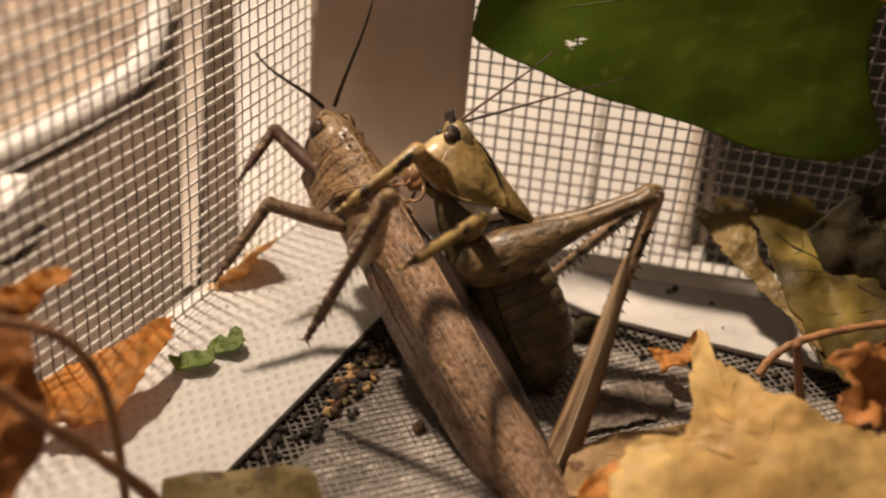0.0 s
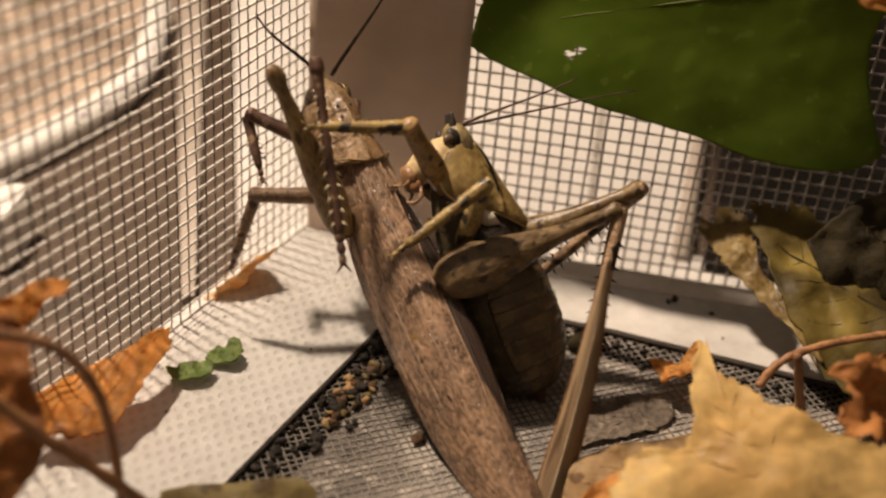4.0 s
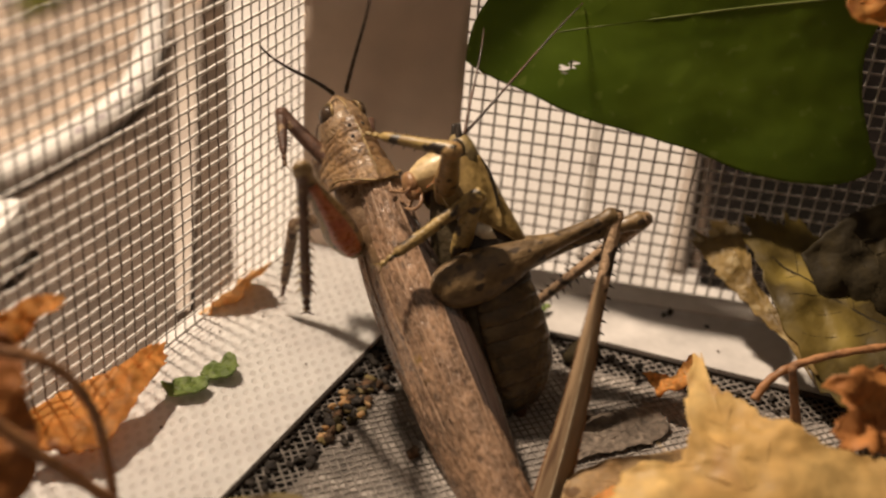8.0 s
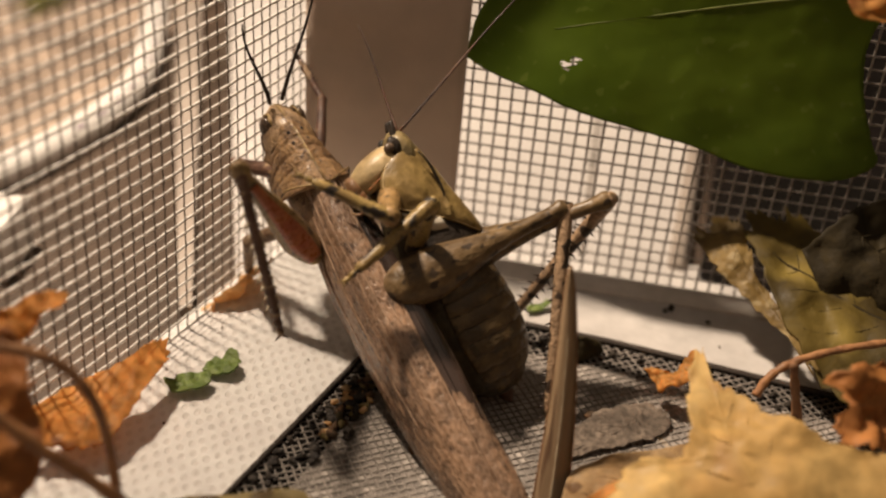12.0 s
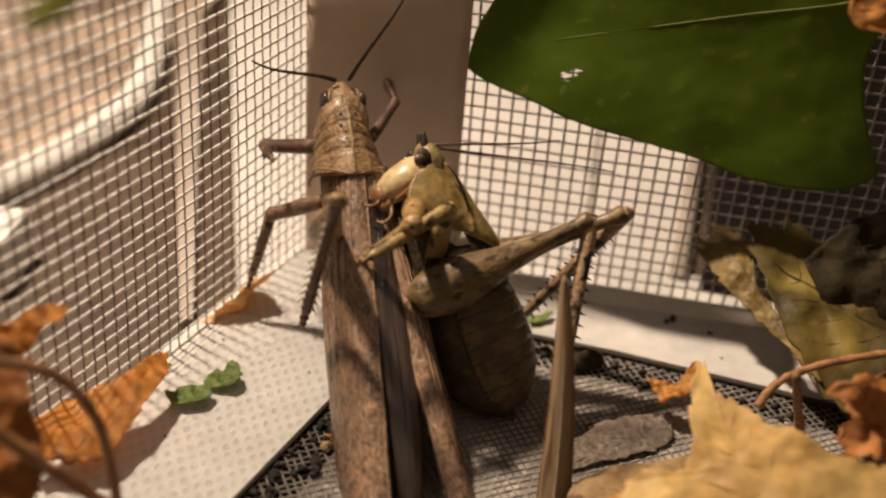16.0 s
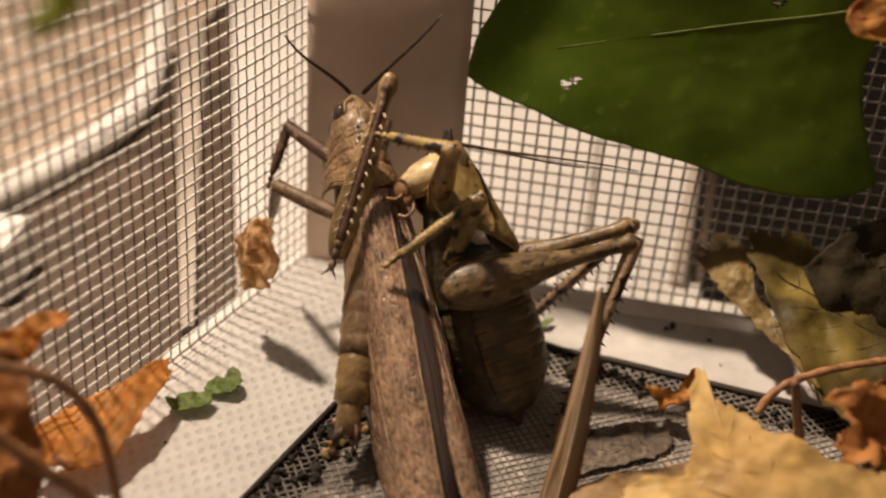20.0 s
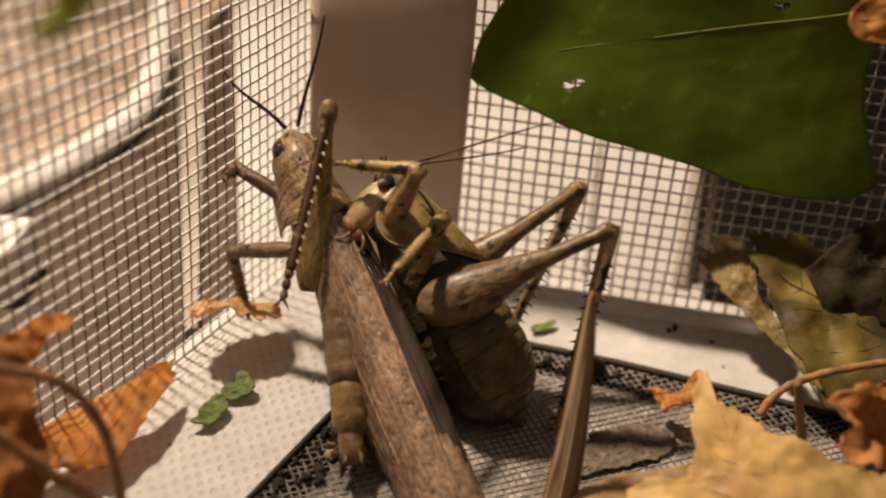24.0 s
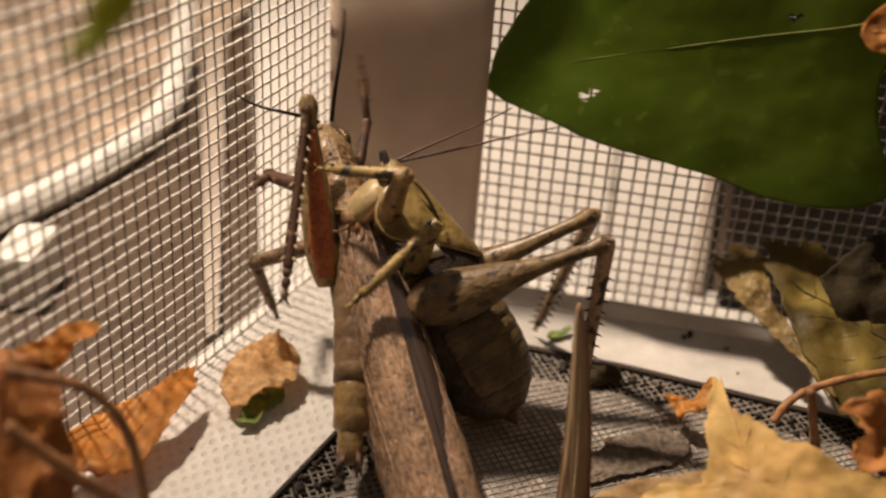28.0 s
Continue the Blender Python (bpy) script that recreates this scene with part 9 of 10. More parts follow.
    walk(MOVERS['green_mid_tibia'], [
        (0, pose(-0.00921, 0.00297, -0.00397, -65.1, 5.8, 79.7)), (0.5, pose(-0.00767, 0.00588, -0.00286, -80.2, 19.8, 74.2)),
        (1, pose(-0.00794, 0.00538, -0.00475, -64.1, 15.2, 75.8)), (1.5, pose(-0.00744, 0.00615, -0.00304, -100.8, 19.0, 75.6)),
        (2, pose(-0.00731, 0.00621, -0.00435, -66.4, 19.7, 73.9)), (2.5, pose(-0.00678, 0.00678, -0.00329, -61.7, 19.6, 73.5)),
        (3, pose(-0.00639, 0.00638, -0.00056, -90.4, 8.0, 78.7)), (3.5, pose(-0.00655, 0.00611, -0.00034, -105.5, 13.5, 76.5)),
        (5.5, pose(-0.00777, 0.00551, -0.00178, -105.2, 9.1, 78.6)), (6, pose(-0.00748, 0.00553, -0.00101, -106.2, 12.9, 77.2)),
        (6.5, pose(-0.00766, 0.00501, -0.00056, -107.4, 7.0, 79.0)), (7, pose(-0.00664, 0.00617, -0.00058, -68.6, 13.5, 75.4)),
        (7.5, pose(-0.00638, 0.00649, -0.00076, -90.4, 9.6, 76.9)), (8, pose(-0.00667, 0.00654, -0.00147, -106.9, 16.3, 75.1)),
        (8.5, pose(-0.00789, 0.00506, -0.00113, -106.0, 14.0, 77.0)), (9, pose(-0.00698, 0.00537, 0.00012, -105.7, 13.6, 77.5)),
        (9.5, pose(-0.00742, 0.00525, -0.00043, -106.0, 14.6, 77.3)), (10, pose(-0.00650, 0.00577, 0.00025, -106.0, 14.2, 76.7)),
        (10.5, pose(-0.00707, 0.00564, -0.00039, -106.1, 15.5, 76.5)), (11, pose(-0.00698, 0.00579, -0.00049, -104.6, 15.4, 77.5)),
        (11.5, pose(-0.00825, 0.00469, -0.00149, -102.9, 15.2, 78.5)), (12, pose(-0.00820, 0.00472, -0.00142, -90.6, 12.8, 79.0)),
        (12.5, pose(-0.00899, 0.00372, -0.00315, -104.1, 13.9, 79.0)), (14.5, pose(-0.00897, 0.00336, -0.00487, -82.5, 12.4, 78.7)),
        (15, pose(-0.00811, 0.00524, -0.00241, -103.3, 9.6, 78.9)), (15.5, pose(-0.00827, 0.00508, -0.00285, -99.1, 13.7, 77.7)),
        (16, pose(-0.00737, 0.00593, -0.00164, -80.9, 8.6, 78.3)), (16.5, pose(-0.00747, 0.00588, -0.00181, -103.1, 11.7, 78.2)),
        (17, pose(-0.00748, 0.00594, -0.00207, -82.0, 19.8, 76.0)), (18, pose(-0.00787, 0.00560, -0.00256, -98.6, 14.9, 77.1)),
        (18.5, pose(-0.00825, 0.00451, -0.00119, -101.4, 9.0, 80.2)), (19, pose(-0.00856, 0.00460, -0.00290, -64.5, 11.7, 79.5)),
        (19.5, pose(-0.00658, 0.00445, 0.00143, -74.5, 13.3, 77.8)), (20, pose(-0.00594, 0.00640, -0.00000, -106.1, 15.1, 75.3)),
        (20.5, pose(-0.00410, 0.00457, 0.00285, -106.3, 14.3, 76.2)), (21, pose(-0.00778, 0.00314, 0.00087, -107.8, 15.9, 76.1)),
        (21.5, pose(-0.00670, 0.00541, 0.00043, -103.6, 15.5, 77.4)), (23.5, pose(-0.00616, 0.00412, 0.00200, -55.1, 17.9, 79.1)),
        (24, pose(-0.00424, 0.00523, 0.00237, -58.0, 16.4, 78.2)), (25, pose(-0.00746, 0.00455, 0.00032, -97.4, 12.4, 79.9)),
        (25.5, pose(-0.00864, 0.00360, -0.00108, -99.3, 12.8, 80.2)), (26, pose(-0.00767, 0.00498, -0.00052, -53.2, 19.3, 75.8)),
        (26.5, pose(-0.00614, 0.00450, 0.00178, -100.2, 6.2, 81.6)), (27, pose(-0.00773, 0.00368, 0.00063, -99.3, 9.9, 81.7)),
        (27.5, pose(-0.00637, 0.00481, 0.00136, -96.5, 6.0, 81.9)), (28, pose(-0.00731, 0.00480, 0.00029, -97.6, 12.0, 79.5)),
    ])
    walk(MOVERS['green_hindL_femur'], [
        (0, pose(-0.00385, -0.00180, -0.00478, 113.2, 3.5, -95.9)), (0.5, pose(-0.00380, -0.00180, -0.00490, 107.2, 1.2, -96.5)),
        (1, pose(-0.00379, -0.00180, -0.00497, 101.7, -2.3, -97.1)), (1.5, pose(-0.00357, -0.00170, -0.00660, 97.3, 3.9, -93.7)),
        (2, pose(-0.00380, -0.00180, -0.00490, 103.9, 2.5, -96.3)), (2.5, pose(-0.00363, -0.00178, -0.00588, 99.7, 2.0, -96.4)),
        (3, pose(-0.00372, -0.00177, -0.00554, 97.0, 3.5, -96.9)), (3.5, pose(-0.00354, -0.00177, -0.00692, 97.2, 1.6, -95.6)),
        (5.5, pose(-0.00356, -0.00173, -0.00648, 98.4, 3.3, -94.8)), (6, pose(-0.00377, -0.00179, -0.00508, 100.6, 3.8, -95.6)),
        (6.5, pose(-0.00372, -0.00179, -0.00529, 101.9, 2.3, -96.5)), (7, pose(-0.00380, -0.00180, -0.00490, 103.5, 1.6, -98.7)),
        (7.5, pose(-0.00358, -0.00205, -0.00635, 100.4, -7.8, -102.2)), (8, pose(-0.00360, -0.00196, -0.00642, 98.4, -4.2, -101.5)),
        (8.5, pose(-0.00360, -0.00186, -0.00637, 97.9, -1.1, -98.9)), (9, pose(-0.00370, -0.00180, -0.00553, 98.5, 1.0, -97.8)),
        (9.5, pose(-0.00365, -0.00179, -0.00590, 98.2, 1.5, -96.0)), (10, pose(-0.00364, -0.00183, -0.00605, 98.1, -0.7, -96.1)),
        (10.5, pose(-0.00362, -0.00180, -0.00620, 97.9, 0.7, -96.1)), (11, pose(-0.00362, -0.00180, -0.00669, 95.6, 0.6, -96.1)),
        (11.5, pose(-0.00363, -0.00168, -0.00683, 94.7, 4.1, -94.8)), (12, pose(-0.00363, -0.00170, -0.00709, 94.2, 3.0, -95.7)),
        (12.5, pose(-0.00354, -0.00164, -0.00779, 95.0, 3.4, -93.7)), (14.5, pose(-0.00360, -0.00184, -0.00892, 92.8, -0.5, -93.1)),
        (15, pose(-0.00362, -0.00187, -0.00748, 94.2, -1.2, -95.0)), (15.5, pose(-0.00360, -0.00177, -0.00693, 95.6, 1.3, -94.6)),
        (16, pose(-0.00364, -0.00186, -0.00634, 96.5, -1.5, -97.1)), (16.5, pose(-0.00365, -0.00177, -0.00628, 96.0, 1.7, -95.2)),
        (17, pose(-0.00368, -0.00176, -0.00586, 96.6, 3.2, -94.6)), (18, pose(-0.00371, -0.00176, -0.00554, 97.8, 4.5, -94.7)),
        (18.5, pose(-0.00380, -0.00180, -0.00490, 101.4, 11.5, -92.8)), (19, pose(-0.00382, -0.00181, -0.00484, 106.0, 8.4, -94.6)),
        (19.5, pose(-0.00393, -0.00184, -0.00455, 109.2, 8.0, -95.6)), (20, pose(-0.00380, -0.00180, -0.00490, 101.2, 5.0, -96.8)),
        (20.5, pose(-0.00416, -0.00187, -0.00409, 113.4, 7.6, -96.1)), (21, pose(-0.00437, -0.00201, -0.00378, 115.6, 12.4, -93.4)),
        (21.5, pose(-0.00391, -0.00183, -0.00461, 110.3, 8.4, -94.6)), (23.5, pose(-0.00438, -0.00219, -0.00314, 106.6, 14.1, -94.8)),
        (24, pose(-0.00427, -0.00198, -0.00333, 105.5, 8.6, -97.2)), (25, pose(-0.00427, -0.00200, -0.00331, 105.5, 9.0, -96.4)),
        (25.5, pose(-0.00400, -0.00188, -0.00430, 107.4, 8.6, -94.3)), (26, pose(-0.00410, -0.00181, -0.00408, 109.9, 3.2, -97.3)),
        (26.5, pose(-0.00409, -0.00191, -0.00404, 107.6, 8.8, -94.7)), (27, pose(-0.00428, -0.00206, -0.00345, 107.4, 11.2, -93.9)),
        (27.5, pose(-0.00394, -0.00191, -0.00440, 104.6, 13.2, -94.4)), (28, pose(-0.00402, -0.00193, -0.00418, 105.3, 12.0, -95.7)),
    ])
    walk(MOVERS['green_hindL_tibia'], [
        (0, pose(-0.01172, -0.00211, 0.01339, -130.7, 42.9, 63.1)), (0.5, pose(-0.00967, -0.00155, 0.01401, -125.7, 44.0, 62.3)),
        (1, pose(-0.00769, -0.00055, 0.01440, -123.2, 47.9, 59.5)), (1.5, pose(-0.00618, -0.00287, 0.01299, -116.7, 48.1, 64.6)),
        (2, pose(-0.00863, -0.00210, 0.01430, -122.6, 43.5, 63.1)), (2.5, pose(-0.00703, -0.00209, 0.01363, -118.3, 45.7, 63.4)),
        (3, pose(-0.00626, -0.00267, 0.01407, -113.3, 45.1, 67.3)), (3.5, pose(-0.00605, -0.00206, 0.01272, -116.2, 50.2, 63.4)),
        (5.5, pose(-0.00652, -0.00261, 0.01307, -118.1, 51.8, 61.7)), (6, pose(-0.00752, -0.00273, 0.01434, -118.8, 48.4, 62.7)),
        (6.5, pose(-0.00785, -0.00210, 0.01407, -121.0, 47.1, 61.4)), (7, pose(-0.00844, -0.00164, 0.01435, -121.4, 48.4, 60.5)),
        (7.5, pose(-0.00651, 0.00128, 0.01295, -124.3, 55.0, 54.8)), (8, pose(-0.00615, 0.00004, 0.01311, -119.1, 57.5, 58.9)),
        (8.5, pose(-0.00622, -0.00106, 0.01324, -118.9, 56.2, 60.4)), (9, pose(-0.00664, -0.00176, 0.01405, -117.7, 54.3, 62.4)),
        (9.5, pose(-0.00651, -0.00202, 0.01369, -118.5, 54.0, 61.2)), (10, pose(-0.00638, -0.00131, 0.01355, -120.0, 53.4, 59.2)),
        (10.5, pose(-0.00634, -0.00176, 0.01341, -119.0, 51.9, 60.2)), (11, pose(-0.00558, -0.00181, 0.01301, -116.5, 54.2, 60.3)),
        (11.5, pose(-0.00535, -0.00295, 0.01285, -117.3, 52.2, 62.6)), (12, pose(-0.00518, -0.00257, 0.01263, -118.0, 54.0, 61.8)),
        (12.5, pose(-0.00534, -0.00271, 0.01190, -122.9, 55.7, 57.9)), (14.5, pose(-0.00457, -0.00163, 0.01085, -128.2, 60.5, 49.2)),
        (15, pose(-0.00503, -0.00133, 0.01227, -124.4, 57.6, 53.3)), (15.5, pose(-0.00556, -0.00207, 0.01277, -122.8, 55.4, 55.6)),
        (16, pose(-0.00579, -0.00106, 0.01333, -122.3, 52.2, 56.6)), (16.5, pose(-0.00576, -0.00217, 0.01340, -120.6, 52.9, 57.8)),
        (17, pose(-0.00605, -0.00267, 0.01378, -120.6, 52.9, 58.2)), (18, pose(-0.00652, -0.00307, 0.01402, -121.3, 51.4, 59.2)),
        (18.5, pose(-0.00791, -0.00548, 0.01412, -119.9, 47.3, 65.1)), (19, pose(-0.00949, -0.00413, 0.01399, -124.3, 49.3, 65.8)),
        (19.5, pose(-0.01067, -0.00381, 0.01397, -128.0, 45.2, 64.0)), (20, pose(-0.00783, -0.00302, 0.01445, -122.9, 44.9, 60.1)),
        (20.5, pose(-0.01224, -0.00342, 0.01392, -134.7, 43.5, 60.3)), (21, pose(-0.01314, -0.00533, 0.01366, -134.6, 37.6, 63.0)),
        (21.5, pose(-0.01096, -0.00398, 0.01376, -130.7, 44.8, 62.9)), (23.5, pose(-0.01041, -0.00631, 0.01526, -123.8, 42.5, 69.6)),
        (24, pose(-0.00986, -0.00415, 0.01554, -122.5, 42.8, 68.6)), (25, pose(-0.00988, -0.00436, 0.01553, -123.1, 48.4, 67.6)),
        (25.5, pose(-0.01009, -0.00425, 0.01439, -127.4, 49.6, 65.6)), (26, pose(-0.01092, -0.00199, 0.01451, -131.7, 45.5, 62.3)),
        (26.5, pose(-0.01030, -0.00431, 0.01461, -126.8, 48.5, 66.0)), (27, pose(-0.01045, -0.00532, 0.01508, -127.6, 48.4, 67.1)),
        (27.5, pose(-0.00925, -0.00590, 0.01426, -123.4, 48.8, 69.7)), (28, pose(-0.00961, -0.00535, 0.01451, -128.1, 49.7, 67.4)),
    ])
    walk(MOVERS['green_hindR_femur'], [
        (0, pose(0.00304, -0.00184, -0.00356, 118.8, 6.1, -98.1)), (0.5, pose(0.00319, -0.00181, -0.00381, 118.6, 6.5, -99.7)),
        (1, pose(0.00334, -0.00172, -0.00407, 120.3, 4.9, -98.3)), (1.5, pose(0.00348, -0.00187, -0.00432, 118.3, 1.9, -99.7)),
        (2, pose(0.00362, -0.00180, -0.00458, 118.7, 5.3, -100.9)), (2.5, pose(0.00337, -0.00165, -0.00408, 119.5, 1.6, -100.0)),
        (3, pose(0.00311, -0.00181, -0.00352, 116.1, 4.0, -98.9)), (3.5, pose(0.00320, -0.00159, -0.00374, 118.3, 2.8, -99.4)),
        (5.5, pose(0.00359, -0.00172, -0.00448, 118.2, 2.8, -99.3)), (6, pose(0.00368, -0.00177, -0.00467, 118.2, 1.1, -99.8)),
        (6.5, pose(0.00373, -0.00177, -0.00477, 105.4, 10.7, -97.7)), (7, pose(0.00379, -0.00180, -0.00489, 120.3, 1.3, -100.8)),
        (7.5, pose(0.00347, -0.00173, -0.00431, 120.5, 5.4, -98.4)), (8, pose(0.00314, -0.00177, -0.00372, 118.9, 3.1, -98.8)),
        (8.5, pose(0.00290, -0.00183, -0.00328, 118.6, 6.3, -97.2)), (9, pose(0.00267, -0.00192, -0.00284, 118.1, 7.2, -97.0)),
        (9.5, pose(0.00275, -0.00193, -0.00300, 118.3, 7.7, -96.6)), (10, pose(0.00282, -0.00192, -0.00315, 118.5, 7.5, -97.2)),
        (10.5, pose(0.00276, -0.00186, -0.00302, 118.5, 8.5, -96.6)), (11, pose(0.00272, -0.00194, -0.00286, 117.2, 7.2, -96.5)),
        (11.5, pose(0.00274, -0.00205, -0.00285, 116.4, 9.6, -95.5)), (12, pose(0.00274, -0.00200, -0.00284, 116.4, 8.4, -96.1)),
        (12.5, pose(0.00266, -0.00180, -0.00278, 118.3, 8.1, -95.2)), (14.5, pose(0.00246, -0.00175, -0.00244, 118.7, 8.3, -95.9)),
        (15, pose(0.00242, -0.00195, -0.00233, 117.5, 6.6, -97.2)), (15.5, pose(0.00260, -0.00186, -0.00264, 117.6, 6.0, -97.3)),
        (16, pose(0.00277, -0.00180, -0.00295, 117.4, 4.4, -98.9)), (16.5, pose(0.00259, -0.00196, -0.00259, 116.9, 7.1, -97.2)),
        (17, pose(0.00239, -0.00205, -0.00224, 117.1, 8.4, -96.3)), (18, pose(0.00263, -0.00182, -0.00266, 117.2, 4.6, -97.8)),
        (18.5, pose(0.00264, -0.00189, -0.00247, 115.1, 7.7, -96.6)), (19, pose(0.00268, -0.00190, -0.00225, 112.4, 5.7, -97.9)),
        (19.5, pose(0.00304, -0.00179, -0.00328, 114.7, 1.3, -99.1)), (20, pose(0.00346, -0.00178, -0.00427, 118.0, 3.8, -98.8)),
        (20.5, pose(0.00308, -0.00195, -0.00362, 118.2, 2.6, -99.3)), (21, pose(0.00265, -0.00207, -0.00302, 120.4, 11.6, -94.8)),
        (21.5, pose(0.00284, -0.00231, -0.00314, 115.9, 6.4, -96.9)), (23.5, pose(0.00329, -0.00188, -0.00361, 110.9, 7.1, -97.1)),
        (24, pose(0.00338, -0.00168, -0.00372, 110.1, -1.6, -99.8)), (25, pose(0.00339, -0.00185, -0.00381, 110.2, 3.8, -98.2)),
        (25.5, pose(0.00322, -0.00176, -0.00352, 112.6, 3.5, -97.1)), (26, pose(0.00305, -0.00155, -0.00325, 115.3, 1.7, -99.2)),
        (26.5, pose(0.00322, -0.00176, -0.00351, 112.7, 5.5, -96.9)), (27, pose(0.00336, -0.00181, -0.00382, 112.0, 9.1, -95.4)),
        (27.5, pose(0.00342, -0.00190, -0.00388, 109.7, 7.2, -97.0)), (28, pose(0.00345, -0.00180, -0.00396, 110.3, 6.7, -98.1)),
    ])
    walk(MOVERS['green_hindR_tibia'], [
        (0, pose(-0.00772, -0.00239, 0.01562, -159.5, 13.5, 73.9)), (0.5, pose(-0.00757, -0.00219, 0.01538, -159.2, 14.8, 74.6)),
        (1, pose(-0.00786, -0.00172, 0.01487, -161.2, 12.1, 74.4)), (1.5, pose(-0.00692, -0.00077, 0.01504, -160.1, 22.5, 65.7)),
        (2, pose(-0.00709, -0.00156, 0.01463, -159.6, 13.5, 72.5)), (2.5, pose(-0.00739, -0.00030, 0.01506, -150.6, 13.7, 73.7)),
        (3, pose(-0.00669, -0.00168, 0.01617, -147.8, 16.9, 75.4)), (3.5, pose(-0.00724, -0.00083, 0.01561, -144.9, 17.8, 76.1)),
        (5.5, pose(-0.00684, -0.00097, 0.01488, -154.6, 23.3, 72.4)), (6, pose(-0.00661, -0.00037, 0.01473, -155.4, 26.2, 70.0)),
        (6.5, pose(-0.00256, -0.00489, 0.01608, -158.9, 14.0, 77.8)), (7, pose(-0.00720, -0.00016, 0.01410, -161.7, 25.4, 69.8)),
        (7.5, pose(-0.00781, -0.00187, 0.01458, -157.2, 14.4, 75.4)), (8, pose(-0.00751, -0.00119, 0.01552, -154.4, 23.0, 73.8)),
        (8.5, pose(-0.00780, -0.00263, 0.01592, -153.2, 21.0, 75.1)), (9, pose(-0.00793, -0.00306, 0.01641, -152.4, 20.1, 74.4)),
        (9.5, pose(-0.00790, -0.00328, 0.01619, -152.2, 19.7, 74.6)), (10, pose(-0.00788, -0.00314, 0.01603, -152.9, 18.5, 76.4)),
        (10.5, pose(-0.00798, -0.00347, 0.01611, -149.5, 17.4, 77.4)), (11, pose(-0.00757, -0.00323, 0.01654, -150.9, 23.4, 75.2)),
        (11.5, pose(-0.00730, -0.00440, 0.01658, -151.0, 24.6, 75.2)), (12, pose(-0.00731, -0.00382, 0.01665, -147.1, 25.5, 75.5)),
        (12.5, pose(-0.00798, -0.00358, 0.01640, -138.6, 24.4, 75.1)), (14.5, pose(-0.00835, -0.00343, 0.01664, -144.7, 24.6, 75.2)),
        (15, pose(-0.00793, -0.00292, 0.01706, -146.5, 27.6, 74.6)), (15.5, pose(-0.00774, -0.00260, 0.01676, -147.7, 28.0, 73.3)),
        (16, pose(-0.00748, -0.00172, 0.01652, -149.2, 25.6, 73.9)), (16.5, pose(-0.00761, -0.00310, 0.01688, -148.6, 26.5, 75.2)),
        (17, pose(-0.00787, -0.00380, 0.01714, -146.1, 27.6, 77.5)), (18, pose(-0.00757, -0.00200, 0.01684, -144.9, 30.0, 75.0)),
        (18.5, pose(-0.00693, -0.00347, 0.01728, -138.9, 28.6, 77.9)), (19, pose(-0.00591, -0.00276, 0.01799, -139.5, 30.7, 78.1)),
        (19.5, pose(-0.00610, -0.00077, 0.01670, -146.7, 32.2, 71.8)), (20, pose(-0.00696, -0.00147, 0.01510, -157.0, 25.6, 71.4)),
        (20.5, pose(-0.00732, -0.00115, 0.01575, -160.6, 32.0, 67.6)), (21, pose(-0.00878, -0.00494, 0.01556, -159.3, 21.3, 76.5)),
        (21.5, pose(-0.00697, -0.00337, 0.01652, -161.4, 30.6, 66.7)), (23.5, pose(-0.00481, -0.00345, 0.01678, -145.6, 32.8, 74.2)),
        (24, pose(-0.00396, 0.00018, 0.01693, -137.2, 34.8, 74.8)), (25, pose(-0.00430, -0.00213, 0.01680, -157.3, 39.0, 72.5)),
        (25.5, pose(-0.00534, -0.00195, 0.01675, -157.5, 36.9, 72.5)), (26, pose(-0.00633, -0.00062, 0.01663, -162.1, 29.1, 71.5)),
        (26.5, pose(-0.00548, -0.00265, 0.01668, -160.3, 35.3, 72.5)), (27, pose(-0.00516, -0.00425, 0.01632, -161.1, 37.4, 72.0)),
        (27.5, pose(-0.00428, -0.00359, 0.01666, -154.7, 37.6, 73.4)), (28, pose(-0.00443, -0.00312, 0.01654, -157.7, 37.5, 71.4)),
    ])
